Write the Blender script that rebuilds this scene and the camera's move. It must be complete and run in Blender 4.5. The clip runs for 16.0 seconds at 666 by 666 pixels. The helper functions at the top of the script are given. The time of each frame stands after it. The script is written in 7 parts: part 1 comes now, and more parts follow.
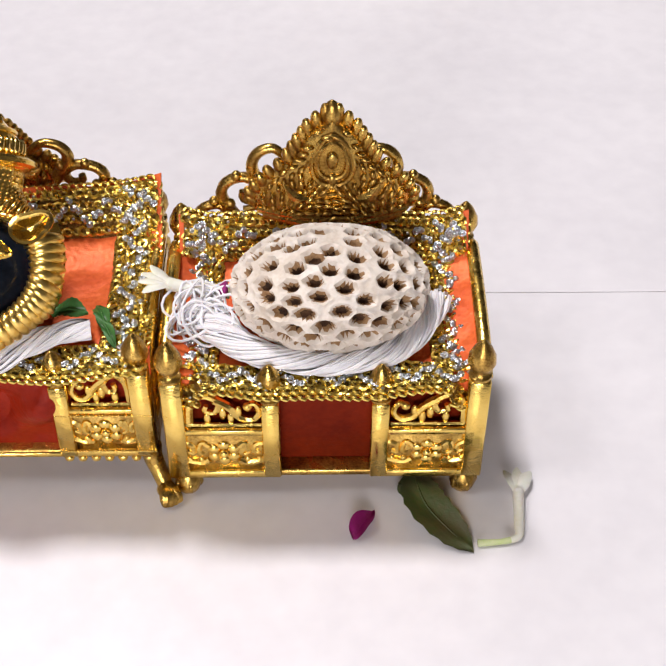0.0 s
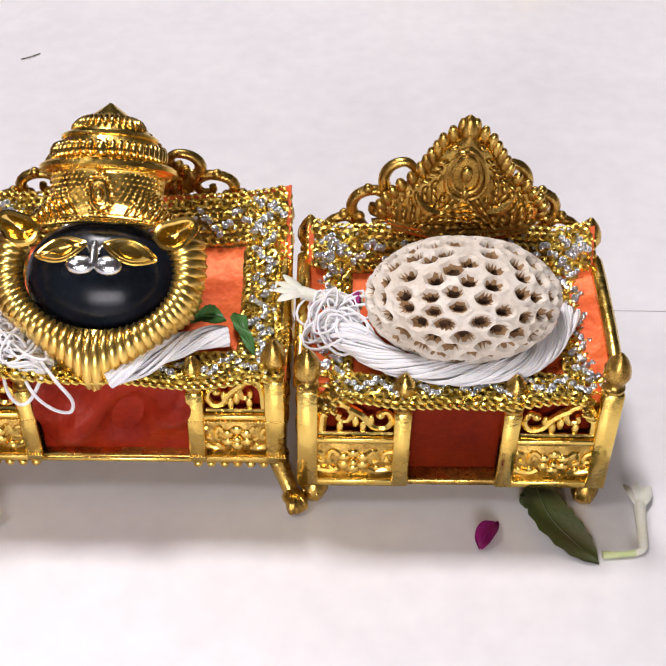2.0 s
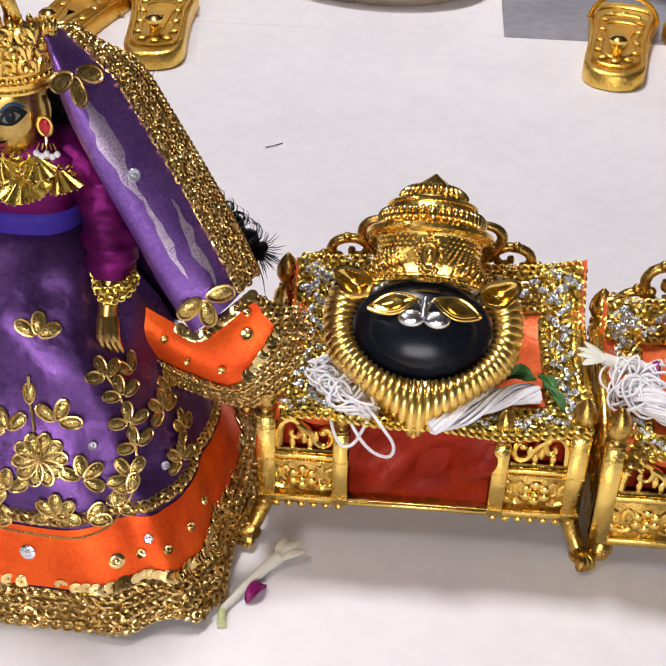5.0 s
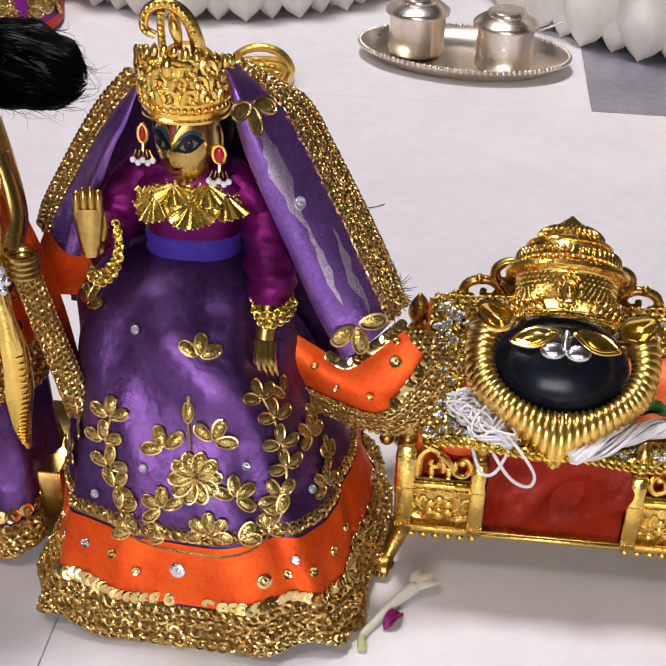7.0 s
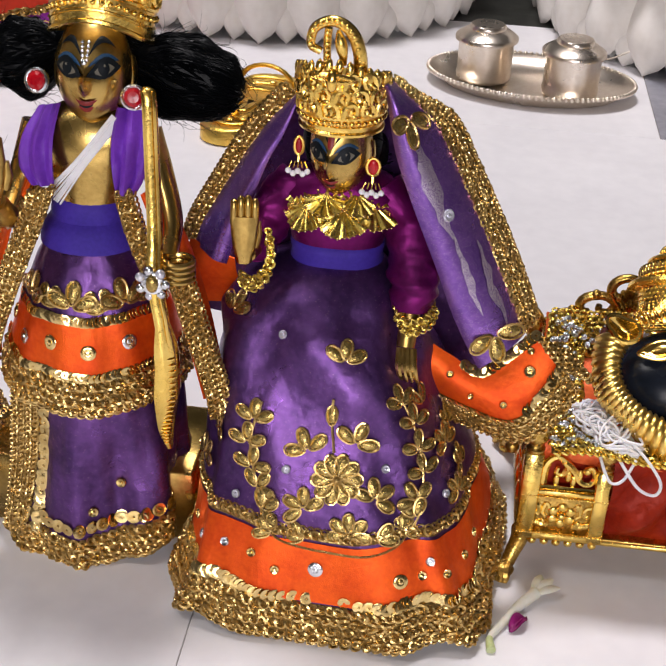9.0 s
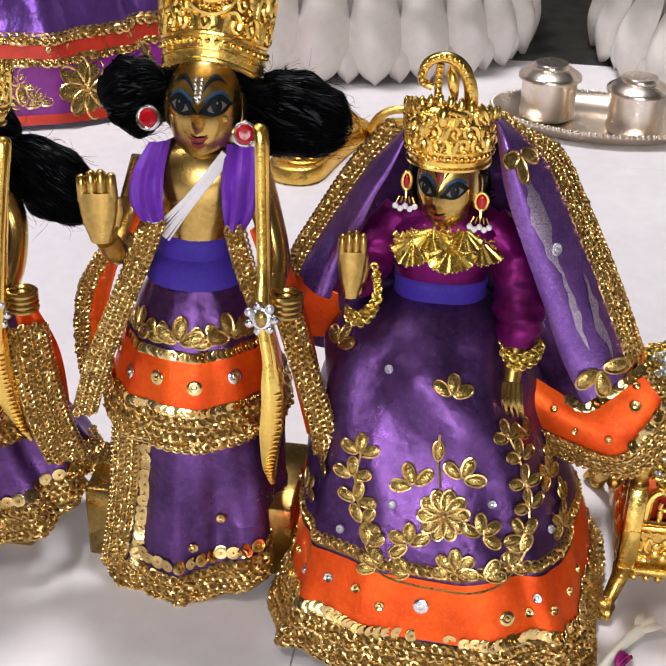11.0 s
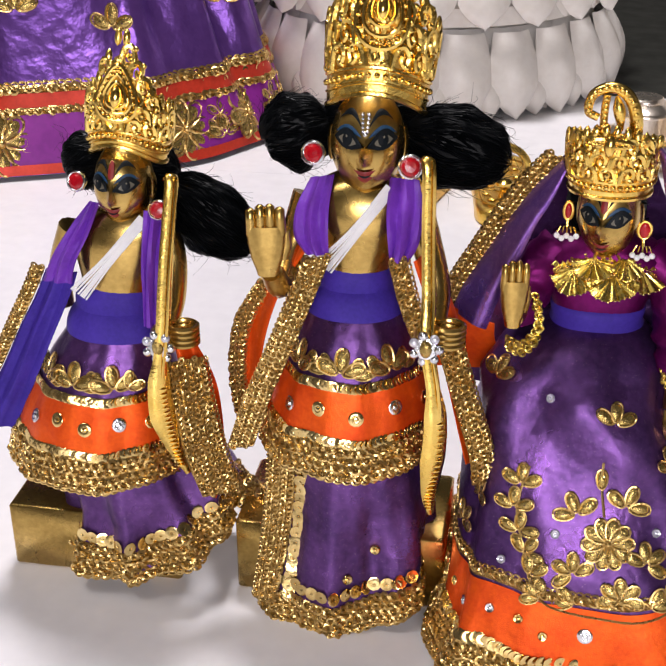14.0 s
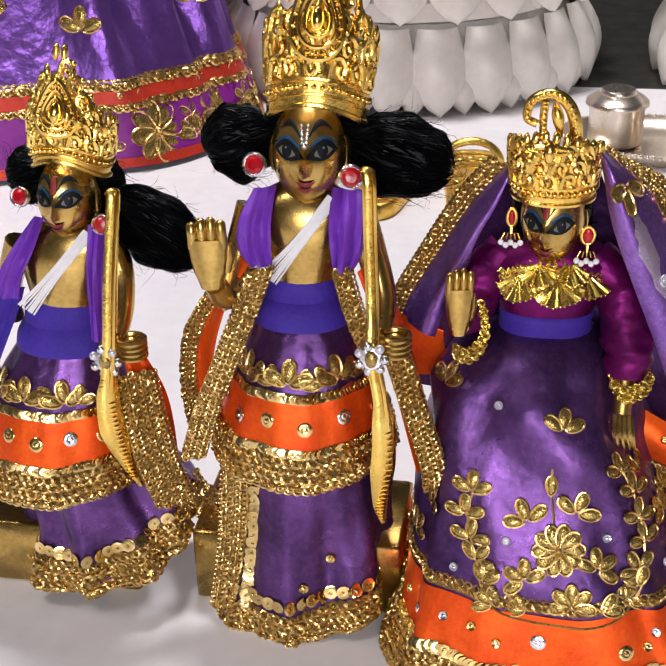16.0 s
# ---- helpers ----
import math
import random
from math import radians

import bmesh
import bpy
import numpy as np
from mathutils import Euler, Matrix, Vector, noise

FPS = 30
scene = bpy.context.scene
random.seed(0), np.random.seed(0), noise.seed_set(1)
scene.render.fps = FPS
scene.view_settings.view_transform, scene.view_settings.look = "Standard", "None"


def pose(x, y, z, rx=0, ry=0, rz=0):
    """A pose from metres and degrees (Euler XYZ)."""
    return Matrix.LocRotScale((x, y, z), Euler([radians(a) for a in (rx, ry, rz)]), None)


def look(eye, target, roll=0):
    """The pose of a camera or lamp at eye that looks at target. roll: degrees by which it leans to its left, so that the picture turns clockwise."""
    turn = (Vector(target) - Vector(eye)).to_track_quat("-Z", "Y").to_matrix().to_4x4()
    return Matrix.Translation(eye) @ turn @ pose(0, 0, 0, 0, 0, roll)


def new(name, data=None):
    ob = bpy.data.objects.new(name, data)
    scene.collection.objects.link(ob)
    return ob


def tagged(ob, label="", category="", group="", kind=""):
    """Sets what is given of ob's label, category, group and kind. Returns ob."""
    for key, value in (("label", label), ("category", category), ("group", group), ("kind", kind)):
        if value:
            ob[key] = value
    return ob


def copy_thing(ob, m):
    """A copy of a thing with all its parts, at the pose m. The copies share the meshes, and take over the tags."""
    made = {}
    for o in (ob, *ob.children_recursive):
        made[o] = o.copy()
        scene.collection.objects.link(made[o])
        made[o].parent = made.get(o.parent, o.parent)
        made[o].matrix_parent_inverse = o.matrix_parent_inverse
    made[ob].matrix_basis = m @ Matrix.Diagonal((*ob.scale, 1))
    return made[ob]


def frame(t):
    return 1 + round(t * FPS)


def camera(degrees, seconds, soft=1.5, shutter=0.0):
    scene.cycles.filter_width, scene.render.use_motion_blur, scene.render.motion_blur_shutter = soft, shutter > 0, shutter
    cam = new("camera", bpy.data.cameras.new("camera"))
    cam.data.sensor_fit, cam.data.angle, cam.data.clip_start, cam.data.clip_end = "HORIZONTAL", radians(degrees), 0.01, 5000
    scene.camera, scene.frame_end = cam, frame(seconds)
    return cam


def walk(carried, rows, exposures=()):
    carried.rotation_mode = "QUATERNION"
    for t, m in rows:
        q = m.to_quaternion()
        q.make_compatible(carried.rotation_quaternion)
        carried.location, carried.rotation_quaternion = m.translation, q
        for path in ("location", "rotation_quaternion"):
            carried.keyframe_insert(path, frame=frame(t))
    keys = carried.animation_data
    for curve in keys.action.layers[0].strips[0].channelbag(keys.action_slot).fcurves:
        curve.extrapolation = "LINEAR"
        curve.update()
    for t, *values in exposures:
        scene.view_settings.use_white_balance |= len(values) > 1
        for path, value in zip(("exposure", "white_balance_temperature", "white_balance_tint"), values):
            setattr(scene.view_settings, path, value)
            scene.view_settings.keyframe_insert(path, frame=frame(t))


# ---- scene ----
cam = camera(29.82, 16.0, soft=1.6)
PATH = [
    (0, (0.06353, -0.33884, 0.41944), (0.06922, 0.09565, 0.00569), 0.132),
    (0.5, (0.05471, -0.34179, 0.41850), (0.05925, 0.09587, 0.00810), 0.123),
    (1, (0.04062, -0.34446, 0.41789), (0.04551, 0.09587, 0.01035), 0.458),
    (1.5, (0.02637, -0.34482, 0.42087), (0.03071, 0.09479, 0.01255), 0.757),
    (2, (0.01259, -0.34936, 0.41871), (0.01447, 0.09451, 0.01501), 0.811),
    (2.5, (0.00109, -0.35530, 0.41817), (-0.00009, 0.09237, 0.01868), 0.781),
    (3, (-0.01743, -0.36198, 0.41837), (-0.02258, 0.09133, 0.02533), 0.915),
    (3.5, (-0.03667, -0.36930, 0.42026), (-0.04797, 0.09005, 0.03443), 0.918),
    (4, (-0.05174, -0.37799, 0.41668), (-0.07391, 0.09000, 0.04186), 0.586),
    (4.5, (-0.07315, -0.38829, 0.41631), (-0.09929, 0.08666, 0.05061), 1.125),
    (5, (-0.08887, -0.39744, 0.41624), (-0.12073, 0.08321, 0.05854), 1.377),
    (7.3, (-0.14470, -0.43890, 0.40129), (-0.19488, 0.06744, 0.08332), 1.798),
    (7.5, (-0.15106, -0.44340, 0.40341), (-0.20036, 0.06334, 0.08594), 2.168),
    (8, (-0.16575, -0.45018, 0.40203), (-0.21437, 0.05863, 0.08780), 2.647),
    (10.3, (-0.21200, -0.46277, 0.40216), (-0.26921, 0.05393, 0.10257), 2.228),
    (10.5, (-0.21304, -0.46115, 0.40009), (-0.27595, 0.05630, 0.10296), 1.873),
    (11, (-0.22380, -0.46401, 0.39896), (-0.29037, 0.05566, 0.10653), 1.695),
    (11.5, (-0.23421, -0.46704, 0.39900), (-0.30418, 0.05423, 0.11024), 1.409),
    (12, (-0.24488, -0.46964, 0.39692), (-0.31823, 0.05366, 0.11270), 1.144),
    (12.5, (-0.25230, -0.47174, 0.39616), (-0.33156, 0.05242, 0.11514), 0.627),
    (13, (-0.26226, -0.47478, 0.39528), (-0.34456, 0.05047, 0.11718), 0.561),
    (13.5, (-0.26889, -0.47677, 0.39528), (-0.35502, 0.04901, 0.11935), 0.291),
    (14, (-0.27181, -0.47753, 0.39675), (-0.36115, 0.04797, 0.12130), -0.053),
    (14.5, (-0.27405, -0.47801, 0.39699), (-0.36228, 0.04810, 0.12236), 0.075),
    (15, (-0.26924, -0.47564, 0.39872), (-0.35666, 0.04997, 0.12288), -0.146),
    (15.5, (-0.25712, -0.47103, 0.40220), (-0.34714, 0.05241, 0.12307), -0.863),
    (16, (-0.24930, -0.46811, 0.40411), (-0.33926, 0.05475, 0.12388), -1.262),
]
walk(cam, [(t, look(eye, target, roll)) for t, eye, target, roll in PATH],
     exposures=((0.0, 0.05), (3.0, -0.01), (5.0, -0.11), (8.0, -0.20), (10.5, -0.11), (12.5, 0.03), (16.0, -0.01)))

# ---- world and lamps ----
world = bpy.data.worlds.new("world")
scene.world = world
world.use_nodes = True
world.node_tree.nodes["Background"].inputs[0].default_value = (0.95, 0.93, 1.0, 1)
world.node_tree.nodes["Background"].inputs[1].default_value = 0.02


def area_lamp(name, eye, target, size, size_y, power, colour):
    data = bpy.data.lights.new(name, "AREA")
    data.shape, data.size, data.size_y, data.energy, data.color = "RECTANGLE", size, size_y, power, colour
    ob = new(name, data)
    ob.matrix_world = look(eye, target)
    return ob


area_lamp("ceiling_panel_lamp", (-0.42, 0.76, 2.30), (-0.3, 0.0, 0.0), 0.40, 0.40, 48, (1.0, 0.95, 0.98))
area_lamp("doorway_light", (-0.15, -2.0, 0.75), (-0.2, 0.1, 0.0), 1.0, 0.6, 27, (1.0, 0.95, 0.99))
# unseen fill, added to brighten the pedestal fronts and the front left floor
area_lamp("hall_lamp", (-1.5, -0.5, 2.30), (-0.3, 0.3, 0.0), 0.7, 0.7, 15, (1.0, 0.95, 0.95))

# ---- mesh tools ----
BASE = {}


def unit(v):
    v = np.asarray(v, float)
    return v / max(np.linalg.norm(v), 1e-12)


class Geo:
    """Collects vertices and faces, with a material slot for each face."""

    def __init__(self):
        self.v, self.f, self.m, self.n = [], [], [], 0

    def add(self, verts, faces, mi=0, m=None):
        verts = np.asarray(verts, float).reshape(-1, 3)
        if m is not None:
            m = np.array(m)
            verts = verts @ m[:3, :3].T + m[:3, 3]
        k = self.n
        self.v.append(verts)
        self.f += [tuple(i + k for i in f) for f in faces]
        self.m += [mi] * len(faces) if isinstance(mi, int) else list(mi)
        self.n += len(verts)
        return self

    def loft(self, rings, mi=0, closed=True, caps=True, m=None):
        rings = [np.asarray(r, float) for r in rings]
        k = len(rings[0])
        faces = []
        for a in range(len(rings) - 1):
            for b in range(k if closed else k - 1):
                c = (b + 1) % k
                faces.append((a * k + b, a * k + c, (a + 1) * k + c, (a + 1) * k + b))
        if caps and closed:
            faces.append(tuple(reversed(range(k))))
            faces.append(tuple((len(rings) - 1) * k + b for b in range(k)))
        return self.add(np.concatenate(rings), faces, mi, m)

    def tube(self, pts, r, n=8, mi=0, m=None, closed=False, flat=1.0):
        pts = np.asarray(pts, float)
        k = len(pts)
        r = np.broadcast_to(np.asarray(r, float), (k,))
        if closed:
            tang = np.roll(pts, -1, 0) - np.roll(pts, 1, 0)
        else:
            tang = np.gradient(pts, axis=0)
        side = np.cross(unit(tang[0]), (0.31, 0.22, 0.93))
        side = unit(side)
        rings = []
        for i in range(k):
            t = unit(tang[i])
            side = unit(side - t * (side @ t))
            up = np.cross(t, side)
            a = np.arange(n) * 2 * np.pi / n
            rings.append(pts[i] + r[i] * (np.cos(a)[:, None] * side + flat * np.sin(a)[:, None] * up))
        if closed:
            rings.append(rings[0])
        return self.loft(rings, mi, True, not closed, m)

    def lathe(self, profile, n=20, mi=0, m=None, caps=True):
        a = np.arange(n) * 2 * np.pi / n
        rings = [np.stack([r * np.cos(a), r * np.sin(a), np.full(n, z)], -1) for r, z in profile]
        return self.loft(rings, mi, True, caps, m)

    def box(self, lo, hi, bevel=0.0006, mi=0, m=None):
        lo, hi = np.array(lo, float), np.array(hi, float)
        b = min(bevel, 0.45 * float((hi - lo).min()))
        x0, y0, z0 = lo
        x1, y1, z1 = hi

        def ring(z, e):
            return np.array([(x0 + e + b, y0 + e, z), (x1 - e - b, y0 + e, z), (x1 - e, y0 + e + b, z), (x1 - e, y1 - e - b, z),
                             (x1 - e - b, y1 - e, z), (x0 + e + b, y1 - e, z), (x0 + e, y1 - e - b, z), (x0 + e, y0 + e + b, z)])
        return self.loft([ring(z0, b), ring(z0 + b, 0), ring(z1 - b, 0), ring(z1, b)], mi, True, True, m)

    def ball(self, c, r, n=12, k=8, mi=0, m=None):
        r = np.broadcast_to(np.asarray(r, float), (3,))
        a = np.arange(n) * 2 * np.pi / n
        rings = []
        for i in range(k + 1):
            p = -np.pi / 2 + np.pi * i / k
            q = max(np.cos(p), 0.02)
            rings.append(np.stack([c[0] + r[0] * q * np.cos(a), c[1] + r[1] * q * np.sin(a), np.full(n, c[2] + r[2] * np.sin(p))], -1))
        return self.loft(rings, mi, True, True, m)

    def grid(self, f, us, vs, mi=0, closed=False, thick=0.0):
        P = np.array([[f(u, v) for u in us] for v in vs], float)
        nv, nu = P.shape[:2]
        if not thick:
            return self.loft([row for row in P], mi, closed, False)
        N = np.cross(np.gradient(P, axis=1), np.gradient(P, axis=0))
        N /= np.maximum(np.linalg.norm(N, axis=2, keepdims=True), 1e-12)
        back = P - N * thick
        k, faces = nu * nv, []
        for a in range(nv - 1):
            for b in range(nu - 1):
                q = (a * nu + b, a * nu + b + 1, (a + 1) * nu + b + 1, (a + 1) * nu + b)
                faces += [q, tuple(k + i for i in reversed(q))]
        edge = [b for b in range(nu)] + [a * nu + nu - 1 for a in range(1, nv)] + [(nv - 1) * nu + b for b in range(nu - 2, -1, -1)] + [a * nu for a in range(nv - 2, 0, -1)]
        for a, b in zip(edge, edge[1:] + edge[:1]):
            faces.append((b, a, a + k, b + k))
        self.add(np.concatenate([P.reshape(-1, 3), back.reshape(-1, 3)]), faces, mi)
        return self


def build(name, g, mats, origin=(0, 0, 0), smooth=True):
    me = bpy.data.meshes.new(name)
    v = np.concatenate(g.v) - np.array(origin)
    me.from_pydata(v.tolist(), [], g.f)
    for mt in mats if isinstance(mats, (list, tuple)) else [mats]:
        me.materials.append(mt)
    me.polygons.foreach_set("material_index", g.m)
    me.polygons.foreach_set("use_smooth", [smooth] * len(g.f))
    me.update()
    if smooth:
        me.set_sharp_from_angle(angle=radians(50))
    return new(name, me)


def thing(name, base, label, category, group=""):
    ob = new(name)
    ob.empty_display_size = 0.01
    ob.location = base
    BASE[ob.name] = tuple(base)
    return tagged(ob, label, category, group)


def part(name, g, mats, parent, label="", smooth=True):
    """One mesh under a thing or under a part; g is in world coordinates."""
    root = parent
    while root.parent:
        root = root.parent
    ob = build(name, g, mats, BASE[root.name], smooth)
    ob.parent = parent
    return tagged(ob, label)


def solid(name, g, mats, label, category, group="", kind="", smooth=True, base=None):
    """A thing that is one mesh, with its origin at its base."""
    v = np.concatenate(g.v)
    o = base if base is not None else (float(v[:, 0].mean()), float(v[:, 1].mean()), float(v[:, 2].min()))
    ob = build(name, g, mats, o, smooth)
    ob.location = o
    BASE[ob.name] = tuple(o)
    return tagged(ob, label, category, group, kind)


def at(origin, x_axis, z_axis, scale=1.0):
    """A matrix that puts a template at origin, with its x and z axes that way."""
    z = unit(z_axis)
    x = unit(np.asarray(x_axis, float) - z * (np.asarray(x_axis, float) @ z))
    y = np.cross(z, x)
    m = np.eye(4)
    s = np.broadcast_to(np.asarray(scale, float), (3,))
    m[:3, 0], m[:3, 1], m[:3, 2], m[:3, 3] = x * s[0], y * s[1], z * s[2], origin
    return m


def on(f, u, v, lift=0.0, scale=1.0, turn=0.0, flip=1.0):
    """The matrix of a place on a surface f(u, v): x along u, z along the outward normal."""
    e = 1e-3
    p = np.asarray(f(u, v), float)
    du = (np.asarray(f(u + e, v)) - np.asarray(f(u - e, v)))
    dv = (np.asarray(f(u, v + e)) - np.asarray(f(u, v - e)))
    n = unit(np.cross(du, dv)) * flip
    x, y = unit(du), np.cross(n, unit(du))
    return at(p + n * lift, x * math.cos(turn) + y * math.sin(turn), n, scale)


def smoothline(pts, n=24):
    """A smooth line through the points."""
    pts = np.asarray(pts, float)
    ext = np.concatenate([[2 * pts[0] - pts[1]], pts, [2 * pts[-1] - pts[-2]]])
    out = []
    for t in np.linspace(0, len(pts) - 1, n):
        i = min(int(t), len(pts) - 2)
        s = t - i
        p0, p1, p2, p3 = ext[i:i + 4]
        out.append(0.5 * (2 * p1 + (p2 - p0) * s + (2 * p0 - 5 * p1 + 4 * p2 - p3) * s * s + (3 * p1 - p0 - 3 * p2 + p3) * s ** 3))
    return np.array(out)


def interp(v, table):
    """Linear lookup: table of (key, value...)."""
    t = np.array(table, float)
    return [float(np.interp(v, t[:, 0], t[:, k])) for k in range(1, t.shape[1])]


rng = random.Random(7)

# small templates
def curl_template(n=9, r=0.0014, big=0.0021):
    g = Geo()
    a = np.linspace(0, 2 * np.pi, n, endpoint=False)
    g.tube(np.stack([big * np.cos(a), 0.75 * big * np.sin(a), 0.0005 * np.sin(2 * a)], -1), r * 0.55, 5, closed=True)
    return np.concatenate(g.v), g.f


def bead_template(n=7, k=4):
    g = Geo()
    g.ball((0, 0, 0), 1.0, n, k)
    return np.concatenate(g.v), g.f


CURL, BEAD = curl_template(), bead_template()


def petal_template():
    """A raised leaf-shaped stone with a rim, 1 long in x, lying in the xy plane."""
    g = Geo()
    a = np.linspace(0, 2 * np.pi, 14, endpoint=False)
    w = 0.28 * np.sin(a) * (1 + 0.18 * np.cos(a))
    out = np.stack([0.5 + 0.5 * np.cos(a), w, 0 * a], -1)
    g.tube(out + (0, 0, 0.05), 0.055, 5, 0, closed=True)
    inner = np.array([0.5, 0, 0]) + (out - (0.5, 0, 0)) * 0.85
    g.loft([inner + (0, 0, 0.02), np.array([0.5, 0, 0]) + (inner - (0.5, 0, 0)) * 0.55 + (0, 0, 0.085), np.array([0.5, 0, 0]) + (inner - (0.5, 0, 0)) * 0.08 + (0, 0, 0.095)], 1, True, False)
    return np.concatenate(g.v), g.f, g.m


PETAL = petal_template()


def lace(g, line, across, normal, width, rows=3, step=0.0025, seed=1, size=0.68):
    """Braided metal lace along a line: a thin backing, rows of loops and a scalloped edge. across points to the outer edge."""
    r = random.Random(seed)
    line, across, normal = (np.asarray(q, float) for q in (line, across, normal))
    seg = np.r_[0, np.cumsum(np.linalg.norm(np.diff(line, axis=0), axis=1))]
    k = max(3, int(seg[-1] / step))

    def sample(s):
        p = np.array([np.interp(s, seg, line[:, i]) for i in range(3)])
        a = unit([np.interp(s, seg, across[:, i]) for i in range(3)])
        n = unit([np.interp(s, seg, normal[:, i]) for i in range(3)])
        return p, a, n

    top, edge, low = [], [], []
    for i in range(k * 2 + 1):
        p, a, n = sample(seg[-1] * i / (2 * k))
        w = width * (0.93 + 0.07 * (i % 2))
        top.append(p + n * 0.0003)
        edge.append(p + a * w + n * 0.0003)
        low.append(p + a * w * 0.5 + n * 0.0006)
    g.loft([top, low, edge], 2, False, False)
    g.loft([np.array(edge) - 0.0004, np.array(low) - 0.0006, np.array(top) - 0.0004], 2, False, False)
    for i in range(k):
        for row in range(rows):
            p, a, n = sample(seg[-1] * (i + 0.5 * (row % 2) + 0.25) / k)
            q = p + a * width * ((row + 0.5) / rows) + n * 0.0009
            t = np.cross(a, n)
            sc = size * (0.85 + 0.4 * r.random())
            g.add(CURL[0], CURL[1], 0, at(q, t * math.cos(0.8 * (row % 2) - 0.4) + a * math.sin(0.8 * (row % 2) - 0.4), n + 0.7 * np.array([r.random() - .5, r.random() - .5, r.random() - .5]), sc))
            if r.random() < 0.5:
                g.add(BEAD[0], BEAD[1], 1 if r.random() < 0.3 else 0, at(q + t * 0.001 + n * 0.0006, t, n, 0.0008 * size))
        p, a, n = sample(seg[-1] * (i + 0.5) / k)
        g.add(CURL[0], CURL[1], 0, at(p + a * width, np.cross(a, n), n, (0.9 * size, 0.9 * size, 1)))


def surf_lace(g, f, pts, outward, width, flip=1.0, **kw):
    """Lace that follows a run of (u, v) on a surface; outward gives the (du, dv) towards the edge."""
    line, across, norm = [], [], []
    for (u, v) in pts:
        m = on(f, u, v, 0, flip=flip)
        line.append(m[:3, 3]); norm.append(m[:3, 2])
        e = 1e-2
        across.append(unit(np.asarray(f(u + outward[0] * e, v + outward[1] * e)) - np.asarray(f(u, v))))
    lace(g, line, across, norm, width, **kw)


def sequins(g, f, pts, r=0.0024, flip=1.0, seed=3, tilt=0.5, mi=0):
    """A row of overlapping round spangles on a surface."""
    q = random.Random(seed)
    for (u, v) in pts:
        m = on(f, u, v, 0.0007 + 0.0003 * q.random(), 1.0, 0, flip)
        tiltm = np.array(Euler(((q.random() - .5) * tilt, (q.random() - .5) * tilt + 0.25, 0)).to_matrix().to_4x4())
        g.lathe([(r, 0), (r, 0.0002), (r * 0.75, 0.00035), (r * 0.2, 0.0002), (r * 0.16, 0)], 10, mi, m @ tiltm)


def flower_on(g, f, u, v, petals, size, flip=1.0, turn=0.0, fan=2 * math.pi, lift=0.0006):
    """Petal-shaped gold stones set on a surface; petals spread over fan radians."""
    for i in range(petals):
        a = turn + (fan * i / petals if fan > 6 else fan * (i / max(petals - 1, 1) - 0.5))
        m = on(f, u, v, lift, size, a, flip)
        m[:3, 3] += m[:3, 0] * 0.12
        g.add(PETAL[0], PETAL[1], PETAL[2], m)
    if petals > 4:
        g.ball((0, 0, 0.12), (0.14, 0.14, 0.12), 8, 5, 0, on(f, u, v, lift, size, 0, flip))

